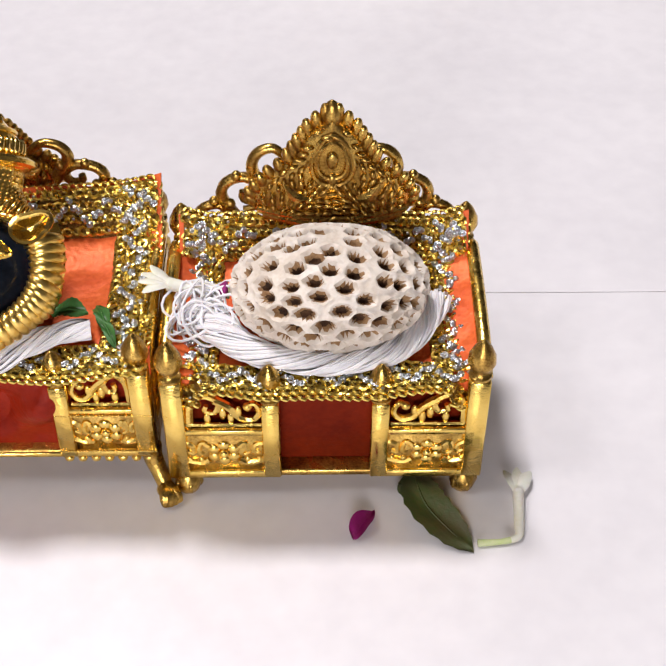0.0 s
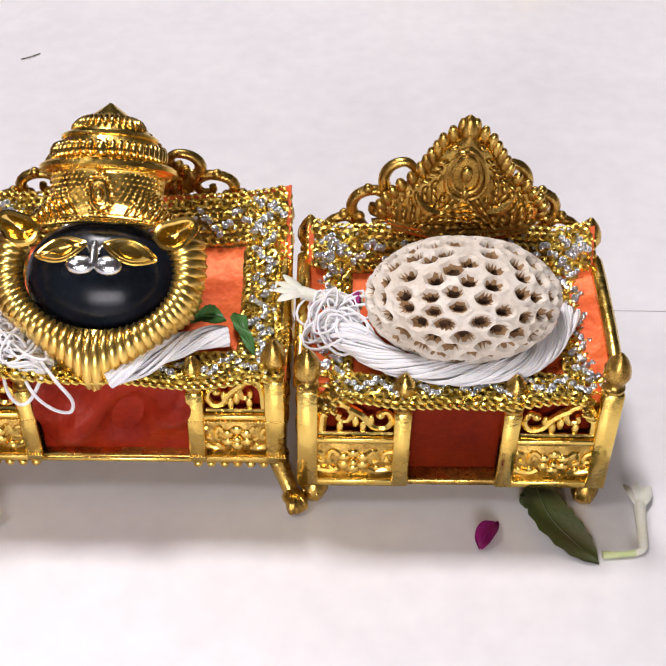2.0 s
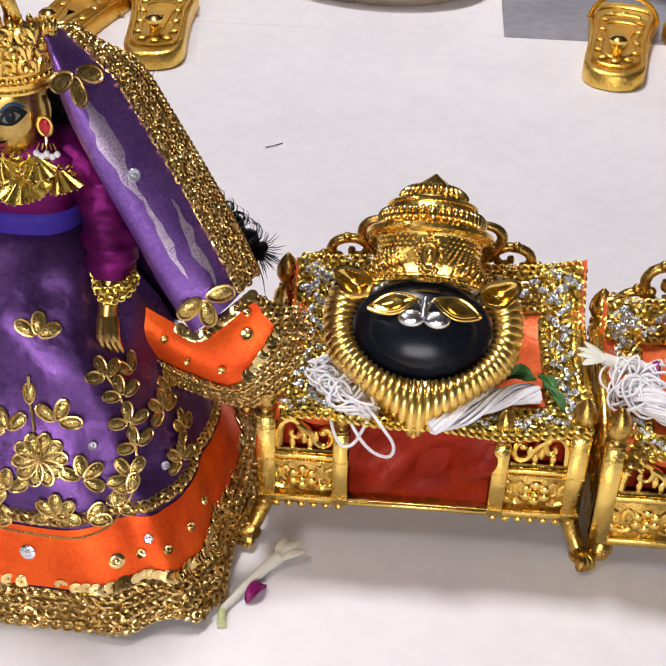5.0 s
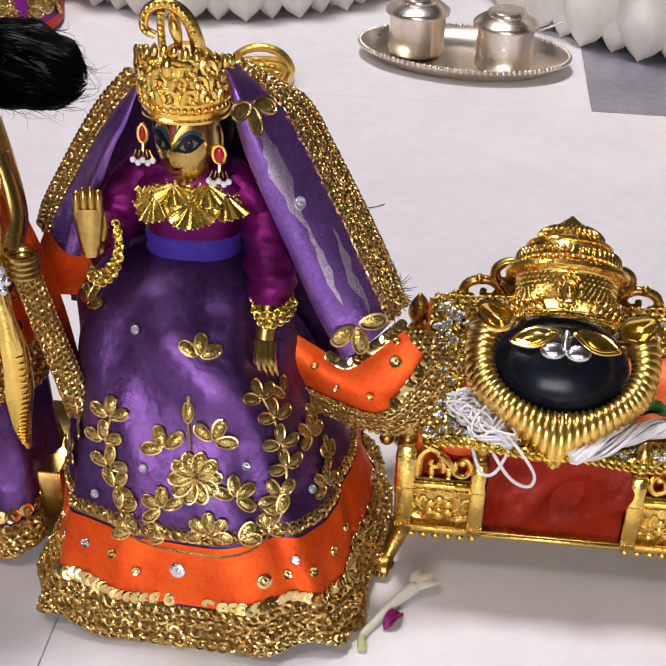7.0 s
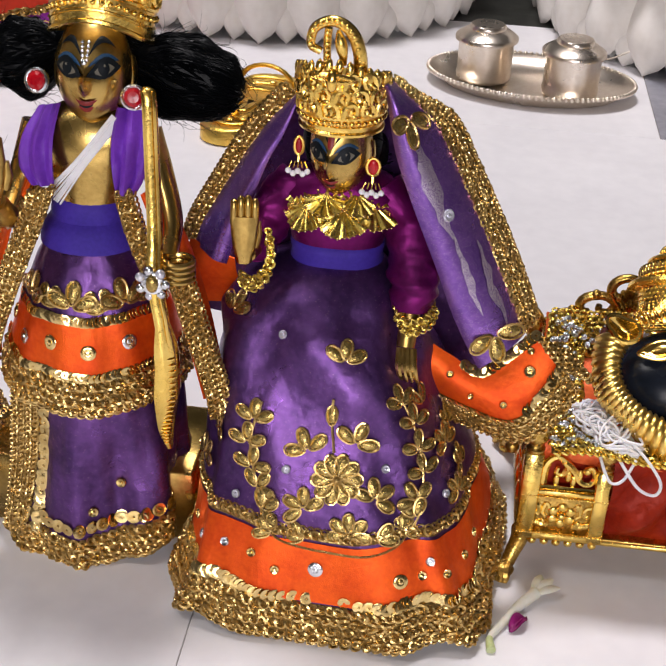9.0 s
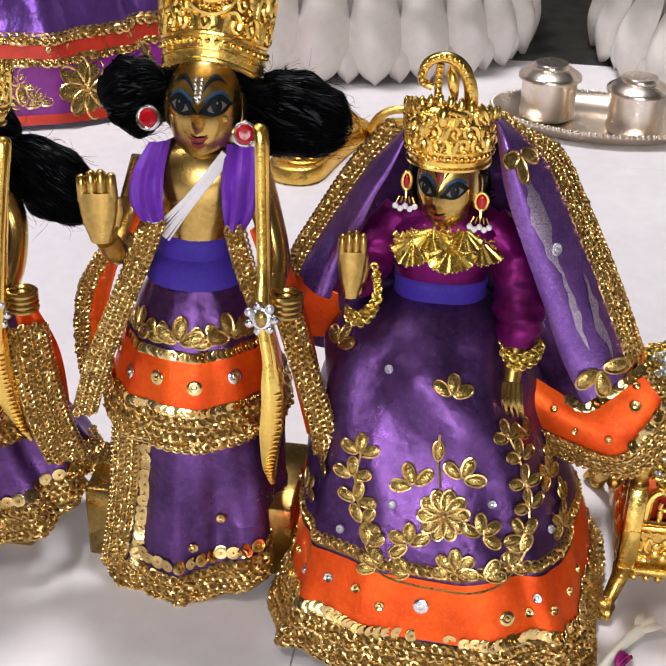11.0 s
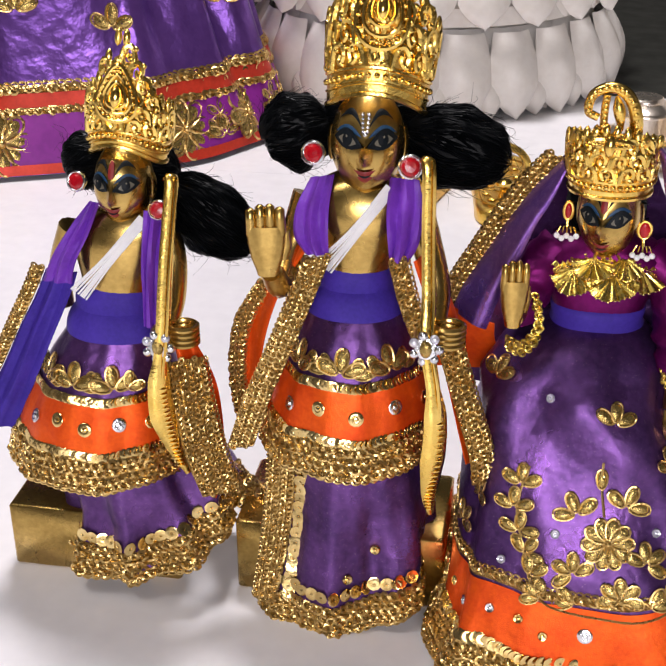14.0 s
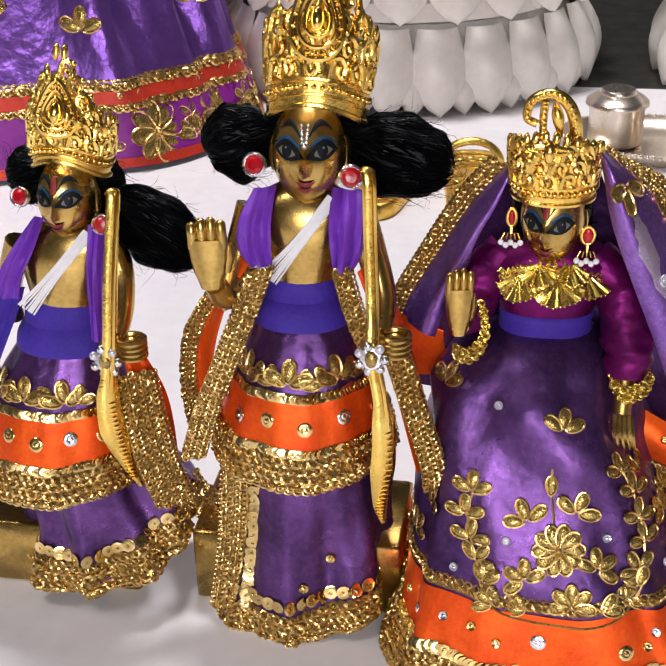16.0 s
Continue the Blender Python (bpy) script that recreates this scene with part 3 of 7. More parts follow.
def tray():
    c = (-0.130, 0.690)
    base = thing("serving_tray", (c[0], c[1], 0), "oval silver tray with beaded rim on the marble", "tray")
    rot = pose(c[0], c[1], 0, 0, 0, -9)

    def ring(r, z, n=64):
        a = np.linspace(0, 2 * np.pi, n, endpoint=False)
        p = np.stack([0.097 * r * np.cos(a), 0.062 * r * np.sin(a), np.full(n, z)], -1)
        return p
    g = Geo()
    g.loft([ring(0.80, 0.0), ring(0.84, 0.001), ring(0.98, 0.010), ring(1.0, 0.0125), ring(0.985, 0.0135), ring(0.96, 0.011), ring(0.82, 0.003), ring(0.4, 0.0025), ring(0.02, 0.0025)], 0, True, True, rot)
    dish = part("dish", g, SILVER, base)
    g = Geo()
    for p in ring(1.0, 0.0125, 110):
        g.add(BEAD[0], BEAD[1], 0, np.array(rot) @ at(p, (1, 0, 0), (0, 0, 1), 0.0025))
    part("beaded_rim", g, SILVER, dish)
    first = None
    for x, y, s in ((-0.174, 0.697, 1.0), (-0.094, 0.672, 1.0)):
        if first is None:
            cup = thing("lidded_cup", (x, y, 0.003), "small lidded silver cup on the oval tray", "cup", "cups on the tray")
            m = at((x, y, 0.003), (1, 0, 0), (0, 0, 1))
            g = Geo()
            g.lathe([(0.0215, 0), (0.0255, 0.002), (0.0265, 0.006), (0.0255, 0.010), (0.0258, 0.034), (0.0262, 0.038), (0.0235, 0.039)], 36, 0, m)
            part("body", g, SILVER, cup)
            g = Geo()
            g.lathe([(0.0275, 0.038), (0.0295, 0.0385), (0.0295, 0.0415), (0.028, 0.043), (0.022, 0.047), (0.017, 0.0485), (0.017, 0.0515), (0.0155, 0.053), (0.012, 0.0525), (0.002, 0.052)], 36, 0, m)
            part("lid", g, SILVER, cup)
            first = cup
        else:
            copy_thing(first, pose(x, y, 0.003, 0, 0, 40))
    g = Geo()
    g.tube(smoothline([(-0.078, 0.665, 0.0405), (-0.062, 0.668, 0.041), (-0.045, 0.676, 0.046)], 10), 0.0016, 8, 0, None, False, 0.6)
    g.ball((-0.081, 0.664, 0.0402), (0.006, 0.004, 0.0012), 10, 6)
    solid("small_spoon", g, SILVER, "small silver spoon lying on a cup's rim", "spoon")


tray()


def sandal(x, y, turn, mirror):
    base = thing("gold_sandal", (x, y, 0), "ornamental golden footprint sandal on the marble", "sandal", "golden sandals")
    rot = np.array(pose(x, y, 0, 0, 0, turn))
    L = 0.15

    def outline(s, z):
        out = []
        for a in np.linspace(0, 2 * np.pi, 48, endpoint=False):
            yy = math.copysign(abs(math.cos(a)) ** 0.8, math.cos(a))
            w = 0.036 + 0.012 * math.cos(2 * a) - 0.003 * yy
            out.append((mirror * (math.sin(a) * w * s + 0.004 * math.sin(2 * a)), yy * L / 2 * s, z))
        return np.array(out)
    g = Geo()
    g.loft([outline(0.98, 0), outline(1.0, 0.001), outline(1.0, 0.012), outline(0.97, 0.014), outline(0.90, 0.0145), outline(0.88, 0.0135), outline(0.02, 0.0145)], 0, True, True, rot)
    sole = part("sole", g, PADUKA, base)
    g = Geo()
    g.lathe([(0.007, 0.012), (0.006, 0.018), (0.004, 0.026), (0.005, 0.03), (0.009, 0.033), (0.009, 0.036), (0.005, 0.039), (0.001, 0.0395)], 18, 0, rot @ at((0, -0.040, 0), (1, 0, 0), (0, 0, 1), 0.8))
    part("toe_knob", g, GOLD_POLISH, base)
    for k in range(3):
        g = Geo()
        g.tube(outline(0.8 - 0.22 * k, 0.0145), 0.0012, 5, 0, rot, True)
        part("rim_cord", g, PADUKA, sole)
    for i in range(14):
        a = i * 0.449
        g = Geo()
        yy = math.cos(a) * L * 0.33
        w = (0.031 + 0.008 * math.cos(2 * a)) * 0.62 * math.sin(a)
        g.ball((w, yy, 0.0148), (0.004, 0.004, 0.0016), 8, 5, 0, rot)
        part("boss", g, PADUKA, sole)
    g = Geo()
    g.tube([(mirror * 0.027 * math.cos(t), 0.035, 0.013 + 0.022 * math.sin(t)) for t in np.linspace(0, math.pi, 15)], 0.004, 8, 0, rot, False, 0.5)
    part("strap", g, PADUKA, base)


sandal(0.072, 0.565, -10, 1)
sandal(0.150, 0.545, 12, -1)
sandal(-0.372, 0.560, -12, 1)
sandal(-0.300, 0.560, 6, -1)
g = Geo()
g.tube(smoothline([(-0.190, 0.372, 0.0006), (-0.184, 0.375, 0.0008), (-0.179, 0.380, 0.0004)], 8), 0.00035, 5)
solid("straw", g, LEAF, "tiny dark bit of straw on the marble", "debris")

# ---- thrones ----
def finial(g, x, y, z, s=1.0):
    g.lathe([(0.0030, 0), (0.0046, 0.0008), (0.0046, 0.002), (0.0032, 0.003), (0.0030, 0.0042), (0.0044, 0.0055), (0.0058, 0.009), (0.0054, 0.0125), (0.0036, 0.0165), (0.0014, 0.0195), (0.0003, 0.0205)], 16, 0,
            at((x, y, z), (1, 0, 0), (0, 0, 1), s))


def scroll(x0, x1, z0, z1, y, flip=1):
    """A leafy S-scroll rail between two posts."""
    w, h = x1 - x0, z1 - z0

    def P(u, v):
        return (x0 + w * (u if flip > 0 else 1 - u), y, z0 + h * v)
    g = Geo()
    line = smoothline([P(0.06, 0.15), P(0.10, 0.75), P(0.28, 0.98), P(0.45, 0.75), P(0.40, 0.45), P(0.28, 0.50), P(0.30, 0.66)], 26)
    g.tube(line, np.linspace(0.0019, 0.0011, 26), 7)
    line = smoothline([P(0.40, 0.85), P(0.58, 0.62), P(0.72, 0.28), P(0.88, 0.22), P(0.97, 0.45), P(0.90, 0.72), P(0.80, 0.62)], 26)
    g.tube(line, np.linspace(0.0018, 0.0012, 26), 7)
    for u, v, a in ((0.50, 0.40, 0.5), (0.60, 0.25, 0.2), (0.30, 0.25, 1.2), (0.70, 0.45, 0.9)):
        p = np.array(P(u, v))
        g.ball(p, (0.0016, 0.0013, 0.0034), 8, 6, 0)
    g.ball(P(0.82, 0.62), (0.0020, 0.0018, 0.0020), 10, 6)
    g.tube([P(0.0, 0.02), P(1.0, 0.02)], 0.0011, 6)
    return g


def rosette_panel(x0, x1, z0, z1, y, beads):
    """Front relief panel: frame bars, a rosette between scrolls, beaded rules."""
    back = Geo()
    back.box((x0, y + 0.0012, z0), (x1, y + 0.005, z1), 0.0004)
    frame_g = Geo()
    t = 0.0042
    frame_g.box((x0, y, z0), (x1, y + 0.004, z0 + t), 0.0005)
    frame_g.box((x0, y, z1 - t * 0.8), (x1, y + 0.004, z1), 0.0005)
    frame_g.box((x0, y, z0 + t), (x0 + t * 0.8, y + 0.004, z1 - t * 0.8), 0.0005)
    frame_g.box((x1 - t * 0.8, y, z0 + t), (x1, y + 0.004, z1 - t * 0.8), 0.0005)
    if beads:
        for zz in (z0 + t, z1 - t * 0.8):
            for x in np.arange(x0 + 0.001, x1, 0.0013):
                frame_g.add(BEAD[0], BEAD[1], 0, at((x, y - 0.0002, zz), (1, 0, 0), (0, 0, 1), 0.0007))
        for x in np.arange(x0 + 0.003, x1, 0.0056):
            frame_g.ball((x, y + 0.001, z0 - 0.0012), (0.0021, 0.0016, 0.0019), 8, 6)
    cx, cz = (x0 + x1) / 2, (z0 + t + z1 - t * 0.8) / 2
    petals = []
    R = 0.0046
    for i in range(6):
        a = math.pi / 6 + i * math.pi / 3
        ros = Geo()
        petals.append(ros)
        ros.ball((cx + R * math.cos(a), y + 0.0012, cz + R * math.sin(a)), (0.0027, 0.0016, 0.0027), 9, 6)
    petals.append(Geo())
    petals[-1].ball((cx, y + 0.0006, cz), (0.0021, 0.0020, 0.0021), 10, 6)
    scrolls = []
    for s in (-1, 1):
        scr = Geo()
        scrolls.append(scr)
        wide = (x1 - x0) / 2 - t * 0.8
        pts = [(cx + s * 0.0062, cz - 0.004), (cx + s * 0.5 * wide, cz - 0.006), (cx + s * 0.88 * wide, cz - 0.003), (cx + s * 0.86 * wide, cz + 0.005), (cx + s * 0.66 * wide, cz + 0.0048),
               (cx + s * 0.62 * wide, cz), (cx + s * 0.74 * wide, cz + 0.001)]
        scr.tube(smoothline([(a, y + 0.0014, b) for a, b in pts], 26), np.linspace(0.0017, 0.0011, 26), 7)
        pts = [(cx + s * 0.0062, cz + 0.004), (cx + s * 0.45 * wide, cz + 0.0062), (cx + s * 0.52 * wide, cz + 0.001), (cx + s * 0.42 * wide, cz - 0.001)]
        scr.tube(smoothline([(a, y + 0.0014, b) for a, b in pts], 16), np.linspace(0.0015, 0.0010, 16), 7)
        for k in range(5):
            scr.ball((cx + s * (0.36 + 0.12 * k) * wide, y + 0.0014, cz - 0.0058 + 0.0016 * (k % 2)), (0.0014, 0.0014, 0.0018), 7, 5)
    return back, frame_g, petals, scrolls


def crest_half(s, cx, y, z0, w, h):
    """One side's open scrolls of a throne's back."""
    g = Geo()

    def P(u, v, d=0.0):
        return (cx + s * w * u, y + d, z0 + h * v)
    for pts, r in (([(0.98, 0.0), (1.0, 0.10), (0.92, 0.20), (0.80, 0.22), (0.72, 0.12), (0.78, 0.04), (0.86, 0.06), (0.85, 0.12)], 0.0026),
                   ([(0.66, 0.10), (0.78, 0.28), (0.74, 0.40), (0.60, 0.44), (0.50, 0.36), (0.54, 0.26), (0.62, 0.27), (0.62, 0.33)], 0.0028),
                   ([(0.44, 0.30), (0.54, 0.50), (0.50, 0.62), (0.38, 0.66), (0.28, 0.58)], 0.0030),
                   ([(0.70, 0.02), (0.60, 0.12), (0.48, 0.10), (0.42, 0.02)], 0.0020),
                   ([(0.62, 0.18), (0.50, 0.20), (0.44, 0.12)], 0.0018),
                   ([(0.50, 0.02), (0.30, 0.04), (0.10, 0.02), (0.0, 0.03)], 0.0022)):
        k = 22
        g.tube(smoothline([P(*p) for p in pts], k), np.linspace(r, r * 0.6, k), 8)
    for u, v in ((0.84, 0.26), (0.66, 0.46), (0.72, 0.24), (0.56, 0.14), (0.90, 0.06), (0.48, 0.44), (0.36, 0.10)):
        g.ball(P(u, v, -0.001), (0.0024, 0.0022, 0.0026), 9, 6)
    return g


def crest_plaque(cx, y, z0, w, h):
    """The central leaf-shaped plaque with pointed leaves round its edge, rows of small bosses and a framed bud."""
    plate, leaves, boss, bud = Geo(), Geo(), Geo(), Geo()

    def width(v):
        return interp(v, ((0, 0.86), (0.08, 0.98), (0.22, 1.0), (0.40, 0.80), (0.55, 0.52), (0.70, 0.40), (0.85, 0.27), (1.0, 0.03)))[0] * w

    rows_f, rows_b = [], []
    for v in np.linspace(0, 1, 15):
        hw = width(v)
        sag = 0.05 * h * (1 - v)
        us = np.linspace(-1, 1, 11)
        rows_f.append([(cx + hw * u, y - 0.004 * (1 - u * u) - 0.002, z0 + h * v + sag * u * u * 0.3) for u in us])
        rows_b.append([(cx + hw * u, y + 0.002, z0 + h * v + sag * u * u * 0.3) for u in us[::-1]])
    plate.loft([rows_f[i] + rows_b[i] for i in range(15)], 0, True, True)
    for s in (-1, 1):
        for k in range(13):
            v = 0.14 + 0.84 * k / 12
            hw = width(v)
            big = 0.0058 if v > 0.5 else 0.0044
            m = at((cx + s * hw, y - 0.001, z0 + h * v), (0, 1, 0), (s * (0.55 - 0.45 * v), -0.15, 1.0), (0.0022, 0.0026, big))
            leaves.ball((0, 0, 0.35), (1, 1, 1.0), 8, 6, 0, m)
    leaves.lathe([(0.002, -0.003), (0.0042, 0.0), (0.0040, 0.004), (0.0022, 0.0078), (0.0003, 0.0096)], 12, 0, at((cx, y - 0.001, z0 + h * 0.97), (1, 0, 0), (0, -0.1, 1)))
    q = random.Random(11)
    for v in np.linspace(0.03, 0.86, 13):
        hw = width(v) * 0.92
        k = max(2, int(2 * hw / 0.0036))
        for i in range(k):
            u = -1 + 2 * (i + 0.5) / k
            if abs(u) * hw < 0.0095 and 0.42 < v < 0.86:
                continue
            lean = (1 if u > 0 else -1) * (0.5 + 0.9 * math.sin(7 * v + 4 * abs(u))) + 0.5 * q.random()
            mm = at((cx + hw * u, y - 0.0026 - 0.004 * (1 - u * u), z0 + h * v + 0.015 * h * u * u + 0.0010 * q.random()), (math.cos(lean + 1.2), -0.25, math.sin(lean + 1.2)), (0, -1, 0.1))
            boss.ball((0, 0, 0), (0.0019 + 0.0014 * q.random(), 0.0010 + 0.0005 * q.random(), 0.0014 + 0.0010 * q.random()), 7, 5, 0, mm)
    for v, r in ((0.0, 0.0016), (0.055, 0.0011)):
        boss.tube([(cx + width(v) * u, y - 0.003 - 0.004 * (1 - u * u), z0 + h * v + 0.0025 * u * u) for u in np.linspace(-1, 1, 17)], r, 6)
    for s in (-1, 1):
        boss.tube(smoothline([(cx + s * 0.010, y - 0.0068, z0 + h * 0.26), (cx + s * 0.016, y - 0.0068, z0 + h * 0.30), (cx + s * 0.020, y - 0.006, z0 + h * 0.40)], 8), np.array([0.001, 0.002, 0.0024, 0.0024, 0.002, 0.0016, 0.001, 0.0005]), 6)
    a = np.linspace(0, 2 * np.pi, 22, endpoint=False)
    for rr, r in ((1.0, 0.0010), (0.72, 0.0008)):
        pts = [(cx + 0.0085 * rr * math.sin(t) * (1 - 0.25 * math.cos(t)), y - 0.0066, z0 + h * 0.64 + 0.0125 * rr * math.cos(t)) for t in a]
        bud.tube(pts, r, 6, 0, None, True)
    bud.ball((cx, y - 0.0062, z0 + h * 0.64), (0.0026, 0.0020, 0.0044), 10, 7)
    bud.ball((cx, y - 0.0062, z0 + h * 0.44), (0.0022, 0.0018, 0.0034), 10, 7)
    return plate, leaves, boss, bud


def throne_frame(base, x0, x1, y0, y1, z0, panel, zp, post_top, mid_top, tips, beads):
    """Gold frame: floor plate, posts with finials, relief panels, scroll rails, side plates, back posts."""
    g = Geo()
    g.box((x0 + 0.001, y0 + 0.001, z0), (x1 - 0.001, y1, z0 + 0.0035), 0.0006)
    part("floor_plate", g, GOLD_AGED, base)
    for side, (a, b) in enumerate(((x0, x0 + panel), (x1 - panel, x1))):
        back, fr, ros, scr = rosette_panel(a, b, z0, zp, y0, beads)
        pn = part("front_panel", back, GOLD_AGED, base)
        part("panel_frame", fr, GOLD, pn)
        for g in ros:
            part("rosette_petal", g, GOLD, pn)
        for g in scr:
            part("panel_scroll", g, GOLD, pn)
        part("scroll_rail", scroll(a + 0.008, b - 0.007, zp, zp + 0.018, y0 + 0.003, 1 if side == 0 else -1), GOLD, base)
        outer = (a, a + 0.0085) if side == 0 else (b - 0.0085, b)
        inner = (b - 0.0072, b) if side == 0 else (a, a + 0.0072)
        for (p, q2), top, tip in ((outer, post_top, tips[0]), (inner, mid_top, tips[1])):
            g = Geo()
            g.box((p, y0 - 0.0005, z0 + 0.001), (q2, y0 + 0.0075, top), 0.0007)
            po = part("front_post", g, GOLD, base)
            g = Geo()
            finial(g, (p + q2) / 2, y0 + 0.0035, top - 0.0004, tip)
            part("finial", g, GOLD_AGED, po)
    for x in (x0 + 0.004, x1 - 0.004):
        g = Geo()
        g.lathe([(0.0038, z0), (0.0038, 0.055), (0.0048, 0.057), (0.0048, 0.060), (0.0034, 0.062), (0.0034, 0.072)], 14, 0, at((x, y1 - 0.002, 0), (1, 0, 0), (0, 0, 1)))
        po = part("back_post", g, GOLD_AGED, base)
        g = Geo()
        finial(g, x, y1 - 0.002, 0.0715, 1.0)
        part("finial", g, GOLD_AGED, po)
    for x, s in ((x0 + 0.0012, -1), (x1 - 0.0012, 1)):
        g = Geo()
        g.box((x - 0.0012, y0 + 0.0076, z0), (x + 0.0012, y1 - 0.006, 0.0615), 0.0005)
        sp = part("side_panel", g, GOLD_AGED, base)
        g = Geo()
        g.tube(smoothline([(x, y0 + 0.008, 0.064), (x, y0 + 0.02, 0.070), (x, (y0 + y1) / 2, 0.0735), (x, y1 - 0.012, 0.0745), (x, y1 - 0.007, 0.070)], 20), 0.0030, 8)
        part("arm_rail", g, GOLD, sp)
        g = Geo()
        for k in range(7):
            yy = y0 + 0.014 + k * (y1 - y0 - 0.026) / 6
            g.ball((x + s * 0.0012, yy, 0.037), (0.0012, 0.0045, 0.006), 8, 6)
            g.ball((x + s * 0.0012, yy, 0.052), (0.0010, 0.003, 0.004), 8, 6)
        part("side_relief", g, GOLD, sp)


def border_cloth(name, f, label, edges, mats, seed, vs=18):
    """A satin seat cloth with wide gold and silver lace along its edges."""
    p = f(0.5, 0.5)
    base = thing(name, (float(p[0]), float(p[1]), 0.06), label, "seat cloth")
    g = Geo()
    g.grid(f, np.linspace(0, 1, 26), np.linspace(0, 1, vs + 8), 0, False, 0.0012)
    part("satin", g, mats, base)
    for i, (pts, outward, width) in enumerate(edges):
        g = Geo()
        surf_lace(g, f, pts, outward, width, rows=4, step=0.0034, seed=seed + i, size=0.95)
        part("lace_border", g, [LACE_YELLOW, SILVER_THREAD, LACE_BACK], base, "gold lace border with silver thread")
        # wavy silver cord and bead rows
        g = Geo()
        line = []
        for k, (u, v) in enumerate(pts):
            line.append(on(f, u, v)[:3])
        k = len(pts) * 4
        arr = []
        for j in range(k):
            t = j / (k - 1) * (len(pts) - 1)
            a = min(int(t), len(pts) - 2)
            m = line[a] * (1 - (t - a)) + line[a + 1] * (t - a)
            u, v = pts[a]
            e = 1e-2
            ac = unit(np.asarray(f(u + outward[0] * e, v + outward[1] * e)) - np.asarray(f(u, v)))
            arr.append(m[:, 3] + m[:, 2] * 0.0021 + ac * width * (0.50 + 0.19 * math.sin(j * 0.42) + 0.06 * math.sin(j * 1.9)))
        for j, p in list(enumerate(arr))[::2]:
            nn = line[min(j // 4, len(pts) - 1)][:, 2]
            g.add(CURL[0], CURL[1], 0, at(p, (math.cos(j), math.sin(j), 0.2), nn + 0.5 * np.array([math.sin(3 * j), math.cos(5 * j), 0]), 0.66))
            g.add(BEAD[0], BEAD[1], 0, at(p + nn * 0.0005, (1, 0, 0), nn, 0.0009))
        part("silver_cord", g, SILVER_THREAD, base, "wavy silver cord")
    return base


def skein(name, line, r, strands, seed, label, twist=13.0, fuzz=0.0):
    """A hank of cotton: many strands laid round a line, twisted."""
    q = random.Random(seed)
    out = []
    line = smoothline(line, 40)
    tang = np.gradient(line, axis=0)
    n = len(line)
    rr = np.broadcast_to(np.asarray(interp_arr(r, n)), (n,))
    for s in range(strands):
        ph, d = q.random() * 6.28, math.sqrt(q.random()) * 0.92
        pts = []
        for i in range(n):
            t = unit(tang[i])
            a = unit(np.cross(t, (0, 0, 1)))
            b = np.cross(a, t)
            ang = ph + twist * i / n
            wob = fuzz * math.sin(i * 0.5 + ph * 3)
            pts.append(line[i] + a * rr[i] * (d * math.cos(ang) + wob) + b * rr[i] * 0.62 * (d * math.sin(ang)))
        g = Geo()
        g.tube(pts, 0.00062, 5)
        out.append(g)
    return out


def interp_arr(r, n):
    if np.isscalar(r):
        return np.full(n, r)
    return np.interp(np.linspace(0, 1, n), np.linspace(0, 1, len(r)), r)


def loops(g, centre, rad, count, seed, normal=(0, -0.5, 0.85)):
    """Loose loops of thread."""
    q = random.Random(seed)
    for _ in range(count):
        c = np.array(centre) + np.array([(q.random() - .5), (q.random() - .5), 0.25 * q.random()]) * rad
        a = np.linspace(0, 2 * np.pi, 16, endpoint=False)
        m = at(c, (math.cos(q.random() * 6), math.sin(q.random() * 6), 0.1), np.array(normal) + 0.5 * np.array([q.random() - .5, q.random() - .5, 0]))
        w, h = rad * (0.3 + 0.5 * q.random()), rad * (0.2 + 0.3 * q.random())
        k = Geo()
        k.tube(np.stack([w * np.cos(a), h * np.sin(a), 0.0006 * np.sin(3 * a)], -1), 0.00062, 5, 0, m, True)
        g.append(k)


def hank(strands, label):
    v = np.concatenate([a for g in strands for a in g.v])
    o = thing("cotton_thread", (float(v[:, 0].mean()), float(v[:, 1].mean()), float(v[:, 2].min())), label, "thread")
    for g in strands:
        part("strand", g, COTTON, o)


# the throne that carries the coral stone
throne = thing("small_throne", (0.065, 0.044, 0), "small gilded metal throne with scrollwork and crested back", "throne", "small thrones")
throne_frame(throne, 0.0, 0.13, 0.0, 0.088, 0.013, 0.0465, 0.0425, 0.0695, 0.0575, (0.98, 0.95), False)
g = Geo()
g.box((0.0026, 0.0076, 0.0168), (0.1274, 0.083, 0.0605), 0.0008)
part("red_lining", g, MAROON_CLOTH, throne, "dark maroon cloth lining")
for x in (0.0065, 0.1235):
    for y in (0.0055, 0.080):
        g = Geo()
        g.lathe([(0.0035, 0.0135), (0.0030, 0.0115), (0.0052, 0.009), (0.0058, 0.0055), (0.0048, 0.002), (0.0028, 0.0)], 14, 0, at((x, y, 0), (1, 0, 0), (0, 0, 1)))
        for k in range(5):
            g.ball((x + 0.0050 * math.cos(k * 1.26), y + 0.0050 * math.sin(k * 1.26), 0.0055), (0.0014, 0.0014, 0.003), 6, 5)
        part("foot", g, GOLD_AGED, throne)
for s in (-1, 1):
    part("back_scroll", crest_half(s, 0.0655, 0.0865, 0.076, 0.056, 0.066), GOLD_AGED, throne)
plate, leaves, boss, bud = crest_plaque(0.0685, 0.082, 0.089, 0.0335, 0.050)
pl = part("crest_plaque", plate, GOLD_AGED, throne)
part("leaf_edge", leaves, GOLD_AGED, pl)
tagged(part("leaf_relief", boss, GOLD_AGED, pl), kind="stuff")
